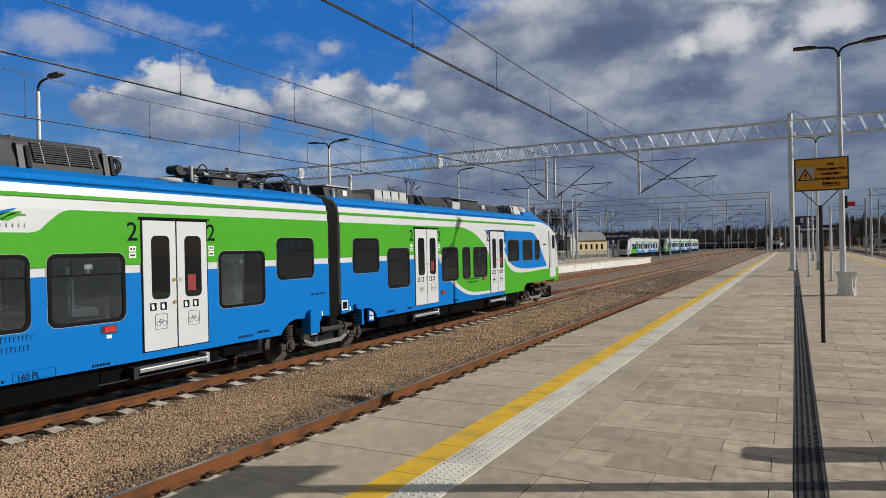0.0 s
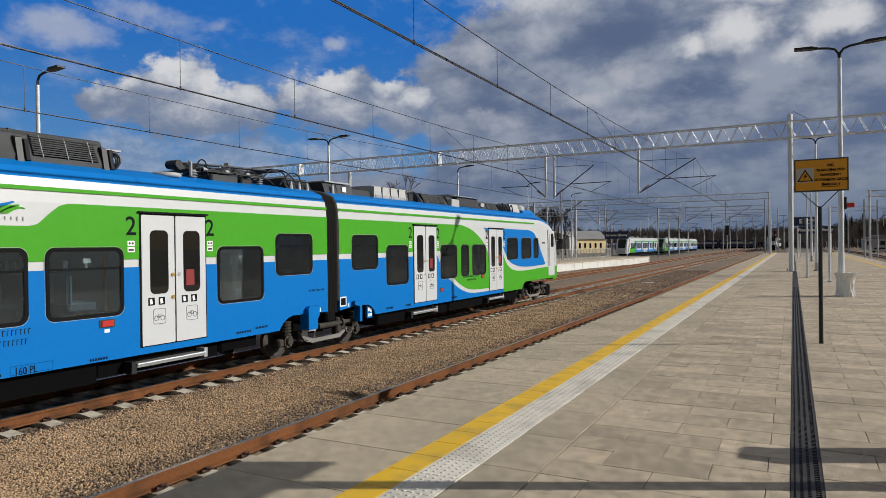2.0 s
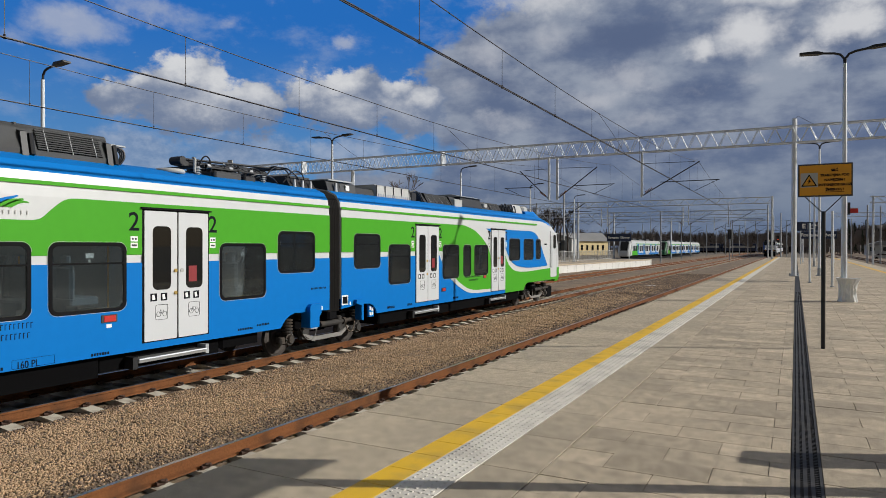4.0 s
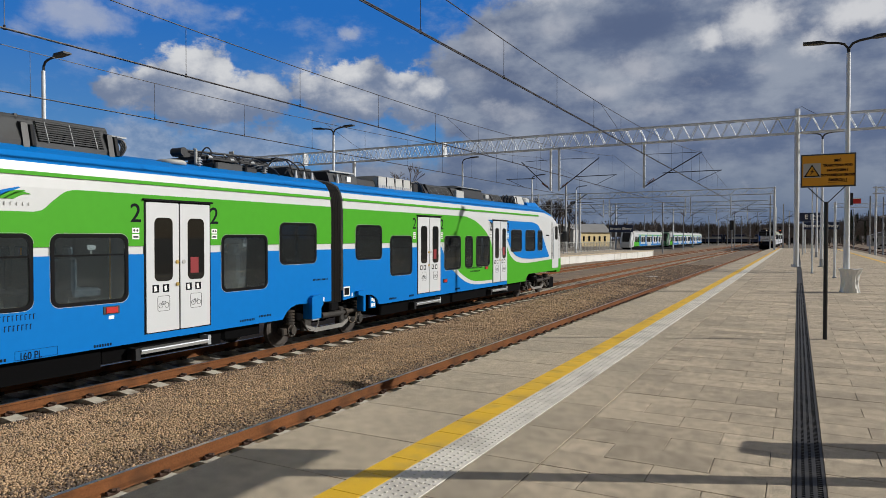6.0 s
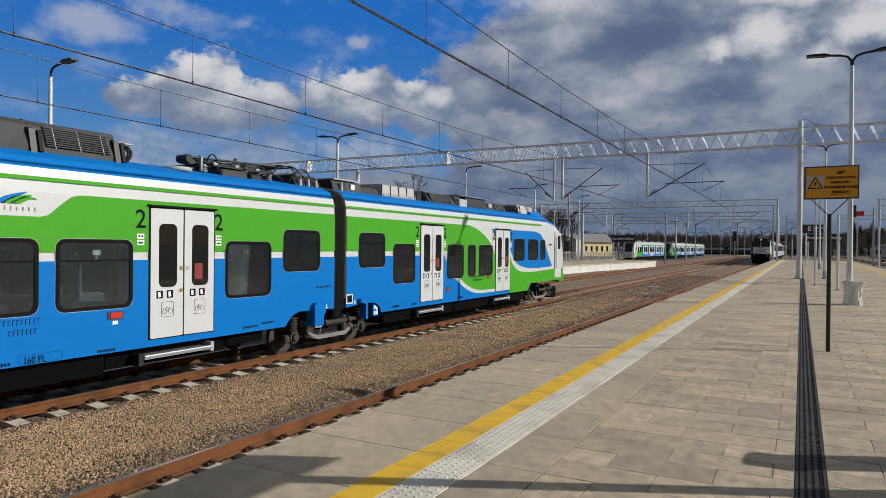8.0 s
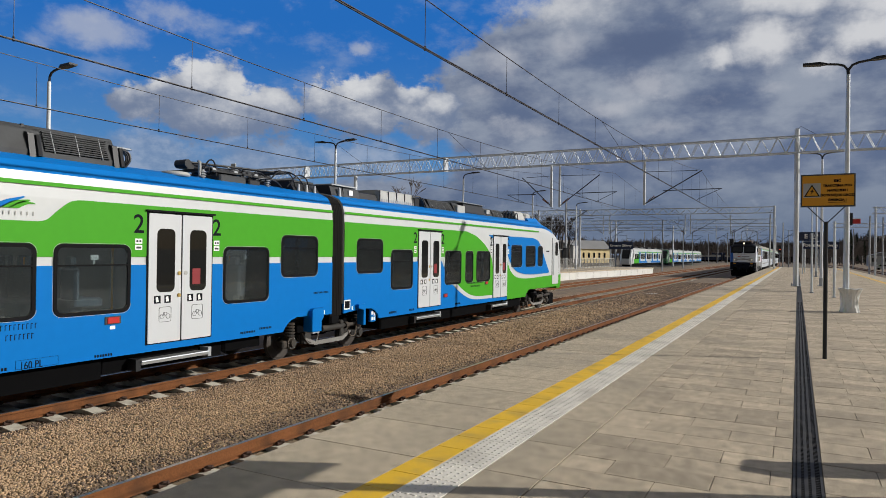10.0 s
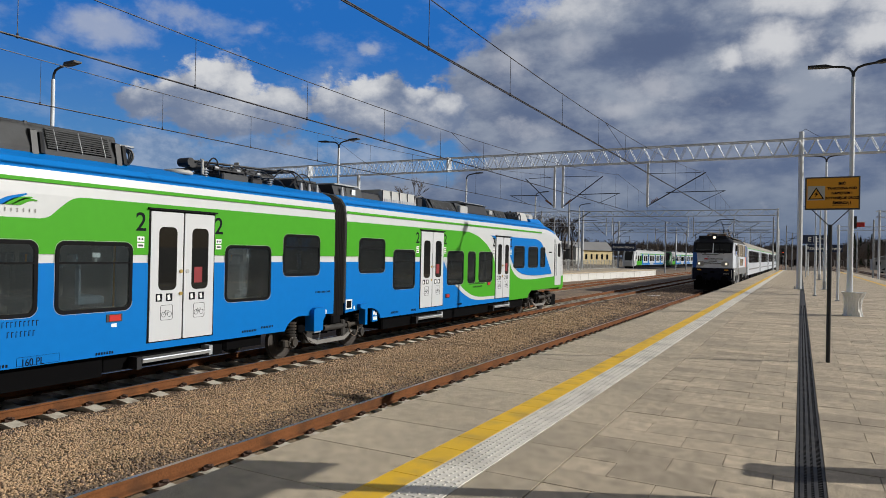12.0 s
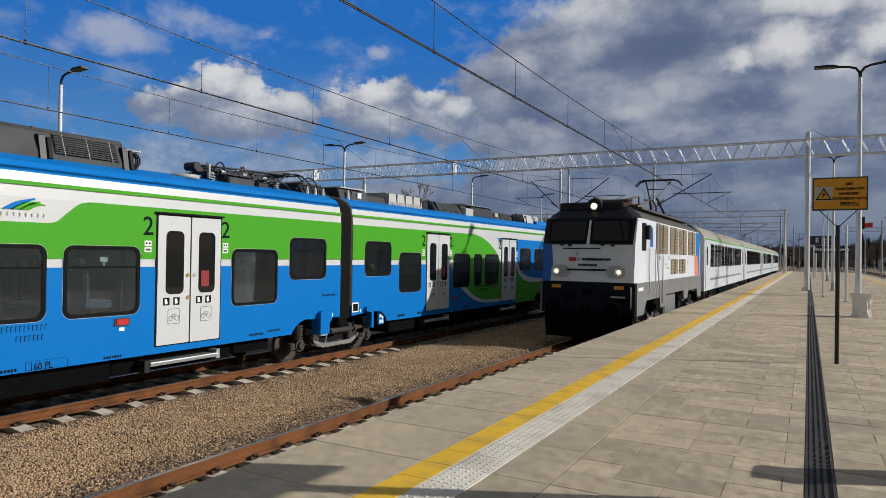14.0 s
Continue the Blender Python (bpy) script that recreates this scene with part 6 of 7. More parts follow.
    for x, y in ((-0.6, 2.1), (0.6, 2.1), (-0.6, 3.3), (0.6, 3.3), (0.4, 5.0), (0.4, 6.5), (0.4, 8.0), (-0.5, 9.2), (0.5, 9.2)):
        g = G()
        for i in range(4):
            g.tube((T1 + x, Y0 + y, 3.34 + i * 0.07), (T1 + x, Y0 + y, 3.38 + i * 0.07), 0.09, 10).tube((T1 + x, Y0 + y, 3.38 + i * 0.07), (T1 + x, Y0 + y, 3.41 + i * 0.07), 0.05, 8)
        part("insulator", g, RUST, lo, "brown ribbed insulator")
    part("roof_hatch", G().bbox(T1 - 0.8, T1 + 0.7, Y0 + 4.0, Y0 + 5.2, 3.34, 3.5, 0.04).bbox(T1 - 0.8, T1 + 0.7, Y0 + 5.6, Y0 + 8.4, 3.34, 3.48, 0.04), L_ROOF, lo)
    up = part("raised_pantograph", G().box(T1 - 0.7, T1 + 0.7, Y0 + 9.60, Y0 + 11.00, 3.55, 3.62), DARK, lo, "raised pantograph touching the wire")
    part("lower_arm", G().tube((T1 - 0.3, Y0 + 10.80, 3.6), (T1 - 0.15, Y0 + 9.50, 4.35), 0.05).tube((T1 + 0.3, Y0 + 10.80, 3.6), (T1 + 0.15, Y0 + 9.50, 4.35), 0.05), DARK, up)
    part("upper_arm", G().tube((T1 - 0.15, Y0 + 9.50, 4.35), (T1 - 0.55, Y0 + 10.60, 5.2), 0.03).tube((T1 + 0.15, Y0 + 9.50, 4.35), (T1 + 0.55, Y0 + 10.60, 5.2), 0.03).tube((T1 - 0.35, Y0 + 10.05, 4.78), (T1 + 0.35, Y0 + 10.05, 4.78), 0.02), DARK, up)
    part("contact_bow", G().pipe([(T1 - 0.98, Y0 + 10.50, 4.98), (T1 - 0.85, Y0 + 10.50, 5.16), (T1 - 0.6, Y0 + 10.50, 5.24), (T1 + 0.6, Y0 + 10.50, 5.24), (T1 + 0.85, Y0 + 10.50, 5.16), (T1 + 0.98, Y0 + 10.50, 4.98)], 0.03).pipe([(T1 - 0.98, Y0 + 10.80, 4.98), (T1 - 0.85, Y0 + 10.80, 5.16), (T1 - 0.6, Y0 + 10.80, 5.24), (T1 + 0.6, Y0 + 10.80, 5.24), (T1 + 0.85, Y0 + 10.80, 5.16), (T1 + 0.98, Y0 + 10.80, 4.98)], 0.03), DARK, up)
    fold.location = (0, 1.0, 0)
    return lo


def coach(k, label, slit):
    L = 22.0
    a = Y0 + 14.4 + k * 22.8
    b = a + L
    c = thing("passenger_coach", (T1, a, RAIL), label, "coach", "coaches behind the locomotive")
    hw = 1.44
    half = [(hw, 0.25), (hw, 2.72), (hw - 0.03, 2.85), (hw - 0.18, 3.12), (hw - 0.5, 3.38), (hw - 1.0, 3.52)]
    prof = half + [(-x, z) for x, z in reversed(half)]
    g = G()
    n = len(prof)
    r0, r1 = [(T1 + x, a, z) for x, z in prof], [(T1 + x, b, z) for x, z in prof]
    for i in range(n):
        j = (i + 1) % n
        g.add([r0[i], r0[j], r1[j], r1[i]], [(0, 1, 2, 3)], 1 if 2 <= i <= n - 4 else 0)
    g.add(r0, [tuple(range(n))], 0).add(r1, [tuple(range(n))], 0)
    part("body", g, [COACH_W, COACH_ROOF], c, "white body under a grey roof")
    X = T1 + hw
    part("green_line", G().box(X, X + 0.006, a + 0.1, b - 0.1, 2.76, 2.83), T_GREEN, c)
    part("grey_band", G().box(X, X + 0.006, a + 2.2, b - 2.2, 0.72, 0.84), L_GREY, c)
    for y in (a + 0.5, b - 1.3):
        d = part("coach_door", G().plate(rrect(y, y + 0.85, 0.3, 2.6, 0.08, 2), X, X + 0.014), COACH_W, c, "white end door")
        part("door_glass", G().plate(rrect(y + 0.2, y + 0.65, 1.5, 2.4, 0.06, 2), X + 0.014, X + 0.018), GLASS, d)
        part("door_gap", G().box(X, X + 0.008, y - 0.04, y, 0.3, 2.62).box(X, X + 0.008, y + 0.85, y + 0.89, 0.3, 2.62), RUBBER, d)
    count = 11
    step = (L - 4.4) / count
    if slit:
        part("window_band", G().box(X, X + 0.008, a + 2.2, b - 2.2, 1.45, 2.55), GLASS_L, c)
    for i in range(count):
        y = a + 2.2 + i * step + 0.1
        w = part("window", G().plate(rrect(y, y + step - 0.28, 1.4, 2.58, 0.08, 2), X, X + 0.014), RUBBER, c)
        part("pane", G().plate(rrect(y + 0.05, y + step - 0.33, 1.46, 2.1, 0.05, 2), X + 0.014, X + 0.018).plate(rrect(y + 0.05, y + step - 0.33, 2.16, 2.52, 0.05, 2), X + 0.014, X + 0.018), GLASS, w)
    part("gangway", G().box(T1 - 0.6, T1 + 0.6, b, b + 0.8, 0.3, 2.8), RUBBER, c)
    part("underframe", G().box(T1 - 1.1, T1 + 1.1, a + 0.2, b - 0.2, -0.2, 0.26).bbox(T1 - 1.25, T1 + 1.25, a + 8, a + 11, -0.4, 0.2, 0.05), BLACK, c)
    for yc in (a + 3.2, b - 3.2):
        bogie(c, yc, 2.5, T1, 0.46)
    return c, 14.4 + k * 22.8


loco = locomotive()
coaches = [coach(0, "white compartment coach with a weathered grey roof", False), coach(1, "white coach with a dark window band and green line", True), coach(2, "white coach with a dark window band and green line", True), coach(3, "white compartment coach with a weathered grey roof", False)]

# ---- overhead line ----
GY = 46.1  # first gantry over the tracks
NEXT = 112.0


def wire_run(x, low, contact, label):
    w = thing("overhead_line", (x, 16, 5), label, "overhead wire", "overhead lines")
    spans = ((-14.1, GY, low), (GY, NEXT, low + 0.1), (NEXT, 180.0, low + 0.2))

    def mess(y):
        for a, b, lo in spans:
            if a <= y <= b:
                return lo + 0.00134 * (y - (a + b) / 2) ** 2
        return low
    for nm, f, r in (("messenger_wire", mess, 0.011), ("contact_wire", lambda y: contact, 0.012)):
        ys = np.arange(-14, 180.1, 2.0)
        part(nm, G().pipe([(x, y, f(y)) for y in ys], r, 5), WIRE, w)
        if nm == "contact_wire":
            part(nm, G().pipe([(x + 0.045, y, f(y)) for y in (-14, 60, 180)], r, 5), WIRE, w)
    for y in np.arange(-12.2, 110, 3.72):
        part("dropper", G().tube((x, y, contact), (x, y, mess(y)), 0.006, 4).tube((x, y, contact - 0.02), (x, y, contact + 0.06), 0.02, 6), WIRE, w)
    part("y_stitch_wire", G().pipe([(x, GY - 24, mess(GY - 24)), (x, GY - 22, contact + 0.5), (x, GY - 20, contact)], 0.007, 4), WIRE, w)
    return w


wire_run(T1, 6.19, 5.35, "twin contact wires hung on droppers over the platform track")
wire_run(T2, 6.25, 5.25, "contact and messenger wires over the second track")
wire_run(T3, 6.47, 5.38, "contact and messenger wires over the third track")


def truss(t, x0, x1, y, z0, z1, depth=0.55, r=0.036, pitch=0.46):
    for yy in (y - depth / 2, y + depth / 2):
        for z in (z0, z1):
            part("chord", G().bbox(x0, x1, yy - r, yy + r, z - r, z + r, 0.01), GALV, t)
        n = int((x1 - x0) / pitch)
        g = G()
        for i in range(n):
            a = x0 + (x1 - x0) * i / n
            b = x0 + (x1 - x0) * (i + 1) / n
            lo, hi = (z0, z1) if i % 2 == 0 else (z1, z0)
            g.tube((a, yy, lo), (b, yy, hi), r * 0.62, 5)
        part("lattice", g, GALV, t, "zigzag lattice bars", "stuff")
    n = int((x1 - x0) / (pitch * 2))
    g = G()
    for i in range(n):
        a = x0 + (x1 - x0) * i / n
        b = x0 + (x1 - x0) * (i + 1) / n
        g.tube((a, y - depth / 2, z0), (b, y + depth / 2, z0), r * 0.5, 4)
        g.tube((a, y - depth / 2, z1), (b, y + depth / 2, z1), r * 0.5, 4)
    part("lattice", g, GALV, t, "", "stuff")


def cantilever(t, xh, xw, y, zc=5.35, zm=7.35, r=0.035):
    """A hanger from the girder with its inclined tube, registration arm and insulators."""
    s = 1 if xw > xh else -1
    part("hanger", G().box(xh - 0.07, xh + 0.07, y - 0.07, y + 0.07, 5.15, 8.2), GALV, t, "upright hanger tube")
    part("bracket_tube", G().tube((xh + s * 0.05, y, 5.25), (xw + s * 0.3, y, zm), r, 8), DARK, t, "dark inclined bracket tube")
    part("tie_rod", G().tube((xh + s * 0.05, y, zm + 0.05), (xw, y, zm), r * 0.5, 6), DARK, t)
    part("registration_arm", G().tube((xh + s * 1.2, y, 6.1), (xw + s * 1.5, y, 6.12), r * 0.8, 6).tube((xw + s * 1.4, y, 6.1), (xw, y, zc + 0.1), r * 0.5, 5), DARK, t)
    g = G()
    for i in range(5):
        g.tube((xh + s * (0.25 + i * 0.09), y, 5.25 + 0.2 + i * 0.063), (xh + s * (0.29 + i * 0.09), y, 5.25 + 0.23 + i * 0.063), 0.075, 8)
    part("insulator", g, RUST, t, "brown ribbed insulator")


def column(t, x, y, z0, z1, w=0.28):
    g = G().bbox(x - w / 2, x + w / 2, y - w / 2, y + w / 2, z0, z1, w * 0.27)
    part("column", g, GALV, t, "zinc-grey steel column")


gantry = thing("catenary_gantry", (0, GY, 0), "galvanised steel lattice gantry over all the tracks", "gantry", "gantries")
truss(gantry, -47, 15.5, GY, 8.16, 9.16)
column(gantry, -0.1, GY, 0.0, 9.66, 0.3)
g = G().bbox(-0.38, 0.18, GY - 0.28, GY + 0.28, 0.0, 0.04, 0.01)
for a in (-0.32, 0.12):
    for b in (-0.22, 0.22):
        g.tube((a, GY + b, 0.0), (a, GY + b, 0.2), 0.03, 8).tube((a, GY + b, 0.08), (a, GY + b, 0.14), 0.055, 6)
part("base_plate", g, GALV_D, gantry, "bolted base plate")
part("earth_cable", G().pipe([(-0.05, GY - 0.16, 9.6), (0.1, GY - 0.16, 9.75), (0.45, GY - 0.2, 9.5), (0.9, GY - 0.25, 9.2)], 0.012, 5), WIRE, gantry)
column(gantry, -33.0, GY, -1.2, 8.2)
column(gantry, -46.5, GY, -1.2, 9.5)
column(gantry, 15.2, GY, -1.2, 9.5)
cantilever(gantry, -9.2, T1, GY)
cantilever(gantry, -15.13, T2 - 0.9, GY)
cantilever(gantry, -15.75, T3 - 0.4, GY)
cantilever(gantry, 11.0, TR1, GY)
for x in (-24.4, -38.2, -46.8):
    part("splice_frame", G().box(x - 0.05, x + 0.05, GY - 0.33, GY + 0.33, 8.1, 9.22), GALV, gantry)
part("signal_plate", G().bbox(-46.9, -46.3, GY - 0.5, GY - 0.4, 9.2, 9.8, 0.02), LGREY, gantry)


def far_gantry(y, x0, x1, posts, hangers, z=9.3):
    t = thing("catenary_gantry", (x0, y, -1.2), "distant galvanised lattice gantry with hangers", "gantry", "gantries")
    truss(t, x0, x1, y, z - 0.9, z, 0.5, 0.05, 0.9)
    for p in posts:
        column(t, p, y, -1.2, z + 0.2, 0.3)
    for xh, xw in hangers:
        cantilever(t, xh, xw, y)


far_gantry(NEXT, -62, -3.0, (-3.15, -33, -61), ((-9.2, T1), (-15.1, T2), (-15.9, T3), (-28, -26), (-29, -31)))
far_gantry(150, -70, -4, (-4.2, -36, -69), ((-9.2, T1), (-15.1, T2), (-28, -26)), 9.4)
far_gantry(190, -72, -5, (-5, -30, -70), ((-9.2, T1), (-15.1, T2), (-28, -26)), 9.5)
far_gantry(118, 9.8, 42, (10.2, 41), ((18, TR2), (26, 24)), 9.3)
far_gantry(178, 7, 60, (7.4, 40), ((18, TR2), (26, 24)), 9.6)

# ---- lamps ----


def lamp_mast(x, y, h=8.2, arms=(-1, 1), base=0.0, lift=0.0, group="platform lamps", label="slim galvanised platform lamp with two flat lamp heads"):
    t = thing("platform_lamp", (x, y, base), label, "lamp", group)
    part("pole", G().tube((x, y, base), (x, y, base + h * 0.955), 0.095, 14, 0, 0.06), GALV, t, "tapered galvanised pole")
    part("base_flange", G().tube((x, y, base), (x, y, base + 0.05), 0.2, 12).tube((x, y, base + 0.05), (x, y, base + 0.5), 0.105, 12), GALV_D, t)
    for s in arms:
        pts = [(x, y, base + h * 0.945), (x + s * 0.02, y, base + h * 0.975), (x + s * 0.12, y, base + h * 0.992), (x + s * 0.3, y, base + h), (x + s * 0.7, y, base + h + 0.05)]
        part("arm", G().pipe(pts, 0.04, 8), DARK, t, "curved dark arm")
        hd = G().loft([[(x + s * a, y + b, base + h + z) for a, b, z in ((0.62, -w, zz), (0.62, w, zz), (0.62, w, zz + 0.05), (0.62, -w, zz + 0.05))] for w, zz in ((0.07, 0.02),)] + [[(x + s * aa, y + b, base + h + z) for b, z in ((-w, zz), (w, zz), (w, zz + th), (-w, zz + th))] for aa, w, zz, th in ((0.8, 0.14, 0.02, 0.09), (1.32, 0.14, 0.06, 0.06))])
        part("lamp_head", hd, DARK, t, "flat dark lamp head")
    return t


for y in (6.2, 25.58, 47.2, 70.0, 92.5):
    lamp_mast(1.4 if y < 40 else 1.28 if y < 60 else 1.5, y)
LX = -22.5
for y, arms in ((13.6, (1,)), (29.5, (-1, 1)), (45.4, (1,)), (61.0, (1,)), (76.5, (1,))):
    lamp_mast(LX - (0 if y < 50 else (y - 50) * 0.02), y, 7.75, arms, 0.0, label="slim galvanised lamp on the far platform")


def wrapped_bag():
    """Milky plastic sheet wrapped round the foot of the lamp."""
    g = G()
    rings = []
    for j in range(19):
        z = 0.78 * j / 18
        r = 0.27 - 0.03 * math.sin(z * 5) + (0.06 * (z - 0.62) / 0.16 if z > 0.62 else 0)
        ring = []
        for q in range(36):
            a = q * math.pi / 18
            crease = 0.05 * noise.noise((math.cos(a) * 3, math.sin(a) * 3, z * 2.2)) + 0.028 * noise.noise((math.cos(a) * 8, math.sin(a) * 8, z * 5 + 7))
            lift = 0.05 * noise.noise((math.cos(a) * 2, math.sin(a) * 2, 9)) if j == 18 else 0
            ring.append((1.5 + (r + crease) * math.cos(a), 25.45 + (r * 0.8 + crease) * math.sin(a), z + lift))
        rings.append(ring)
    rings.append([(1.4 + 0.11 * math.cos(q * math.pi / 18), 25.58 + 0.11 * math.sin(q * math.pi / 18), 0.72) for q in range(36)])
    g.loft(rings)
    solid("plastic_wrapping", g, PLASTIC, "crumpled milky plastic sheet wrapped round a lamp foot", "plastic sheet")


wrapped_bag()

# ---- signs ----


def warning_sign(x, y):
    t = thing("warning_sign", (x, y, 0), "amber high-voltage warning board on a dark post", "sign")
    part("post", G().tube((x, y, 0), (x, y, 2.42), 0.035, 12), DARK, t, "dark steel post")
    part("strut", G().tube((x, y, 2.38), (x - 0.3, y, 2.7), 0.009, 5).tube((x, y, 2.38), (x + 0.3, y, 2.7), 0.009, 5), DARK, t)
    x0, x1, z0, z1 = x - 0.40, x + 0.44, 2.68, 3.26
    y2 = y - 0.02
    b = part("frame", G().bbox(x0, x1, y2 - 0.015, y2 + 0.03, z0, z1, 0.006), GREYBOX, t, "grey frame")
    part("board", G().box(x0 + 0.025, x1 - 0.025, y2 - 0.02, y2 - 0.012, z0 + 0.025, z1 - 0.025), SIGN_Y, b, "amber board")
    part("symbol_panel", G().box(x0 + 0.04, x0 + 0.31, y2 - 0.024, y2 - 0.018, z0 + 0.17, z0 + 0.42), LGREY, b)
    cx = x0 + 0.175
    part("triangle", G().plate([(cx - 0.125, z0 + 0.185), (cx + 0.125, z0 + 0.185), (cx, z0 + 0.40)], y2 - 0.027, y2 - 0.02, axis=1), INK, b, "black-edged warning triangle")
    part("triangle_field", G().plate([(cx - 0.095, z0 + 0.202), (cx + 0.095, z0 + 0.202), (cx, z0 + 0.368)], y2 - 0.03, y2 - 0.02, axis=1), SIGN_Y, b)
    part("bolt", G().plate([(cx + 0.03, z0 + 0.335), (cx - 0.03, z0 + 0.27), (cx - 0.002, z0 + 0.272), (cx - 0.03, z0 + 0.215), (cx + 0.035, z0 + 0.285), (cx + 0.006, z0 + 0.283)], y2 - 0.033, y2 - 0.02, axis=1), INK, b)
    for i, line in enumerate(("SIEĆ", "TRAKCYJNA POD", "NAPIĘCIEM !", "DOTKNIĘCIE GROZI", "ŚMIERCIĄ !")):
        text_part("lettering", line, 0.056, Matrix.Translation((x0 + 0.565, y2 - 0.021, z1 - 0.125 - i * 0.084)) @ FACE_Y, INK, b, "dark painted words", 0.003, 1.0, bold=0.0028)
    part("underline", G().box(x0 + 0.42, x0 + 0.71, y2 - 0.023, y2 - 0.018, z1 - 0.505, z1 - 0.497), INK, b)
    return t


warning_sign(0.42, 13.52)


def sector_sign(x, y):
    t = thing("sector_sign", (x, y, 0), "dark blue sector sign with white lettering on two posts", "sign")
    for a in (0.0, 1.7):
        part("post", G().tube((x + a, y, 0), (x + a, y, 4.3), 0.06, 10), GALV, t)
    b = part("board", G().bbox(x - 0.4, x + 2.0, y - 0.08, y + 0.06, 3.5, 4.42, 0.02), SIGN_B, t, "dark blue board")
    text_part("letter", "E", 0.66, Matrix.Translation((x + 0.3, y - 0.085, 3.96)) @ FACE_Y, WINK, b, "large white letter", bold=0.015)
    part("divider", G().box(x + 0.66, x + 0.69, y - 0.09, y - 0.07, 3.65, 4.27), WINK, b)
    text_part("lettering", "sektor", 0.34, Matrix.Translation((x + 1.32, y - 0.085, 4.08)) @ FACE_Y, WINK, b)
    part("small_bar", G().box(x + 0.85, x + 1.25, y - 0.09, y - 0.07, 3.7, 3.76), WINK, b)


sector_sign(0.45, 80.0)


def station_sign(x, y, w=4.6, z=3.0, hh=1.1, name="Rzeszów Główny", size=0.7, base=0.0):
    t = thing("station_name_board", (x, y, base), "dark blue station name board with white lettering", "sign", "station name boards")
    for a in (-w * 0.42, w * 0.42):
        part("post", G().tube((x + a, y + 0.05, base), (x + a, y + 0.05, z + hh), 0.06, 10), GALV, t)
    b = part("board", G().bbox(x - w / 2, x + w / 2, y - 0.08, y + 0.0, z, z + hh, 0.02), SIGN_B, t, "dark blue board")
    text_part("lettering", name, size, Matrix.Translation((x, y - 0.085, z + hh / 2)) @ FACE_Y, WINK, b, "white lettering", bold=0.012)


station_sign(2.3, 88.0, 3.7, 2.75, 0.84, size=0.5)


def thin_post(x, y, h, r=0.055, base=0.0, label="slim grey steel post on the platform"):
    t = thing("steel_post", (x, y, base), label, "post", "platform posts")
    part("post", G().tube((x, y, base), (x, y, base + h), r, 10), GALV, t)
    part("foot", G().tube((x, y, base), (x, y, base + 0.04), r * 2, 10), GALV_D, t)


thin_post(0.62, 38.2, 3.0, 0.05)
thin_post(1.44, 34.5, 3.4, 0.05)


def red_plate(x, y):
    t = thing("signal_plate", (x, y, 2.85), "small red and white plate on the lamp pole", "sign")
    part("bracket", G().box(x - 0.16, x - 0.08, y - 0.03, y + 0.03, 2.85, 3.25), DARK, t)
    part("plate", G().bbox(x - 0.08, x + 0.14, y - 0.02, y + 0.0, 2.9, 3.05, 0.005), RED, t)
    part("white_edge", G().box(x - 0.08, x + 0.14, y - 0.02, y, 3.05, 3.07), WINK, t)


red_plate(1.64, 25.46)


# unseen box of guessed form, added to throw the bar of shadow on the pavers
def litter_bin(x, y):
    t = thing("litter_bin", (x, y, 0), "tall grey steel box out of view, added to cast a shadow", "bin")
    part("shell", G().bbox(x - 0.16, x + 0.16, y - 0.16, y + 0.16, 0.06, 1.2, 0.03), GREYBOX, t)
    part("lid", G().bbox(x - 0.19, x + 0.19, y - 0.19, y + 0.19, 1.2, 1.27, 0.02), DARK, t)
    part("foot", G().box(x - 0.12, x + 0.12, y - 0.12, y + 0.12, 0.0, 0.06), DARK, t)


litter_bin(2.14, 7.36)


# assumed board, never in view, sized to cast the dark patch by the platform edge
def shadow_board(x, y):
    t = thing("sector_board", (x, y, 2.55), "dark board out of view on a lamp pole, added to cast a shadow", "sign")
    part("board", G().bbox(x - 0.03, x + 0.03, y - 0.7, y + 0.6, 2.55, 3.2, 0.01), SIGN_B, t)
    for z in (2.7, 3.05):
        part("clamp", G().tube((x, y, z - 0.03), (x, y, z + 0.03), 0.13, 12), GALV_D, t)


shadow_board(1.4, 6.2)


def slab(x, y):
    g = G().bbox(x - 0.6, x + 0.6, y - 0.3, y + 0.3, -1.0, -0.84, 0.02)
    solid("concrete_slab", g, CONC_W, "pale concrete slab lying on the ballast", "slab")


slab(-9.03, 46.9)

# ---- the far platform, parked trains, buildings, trees ----


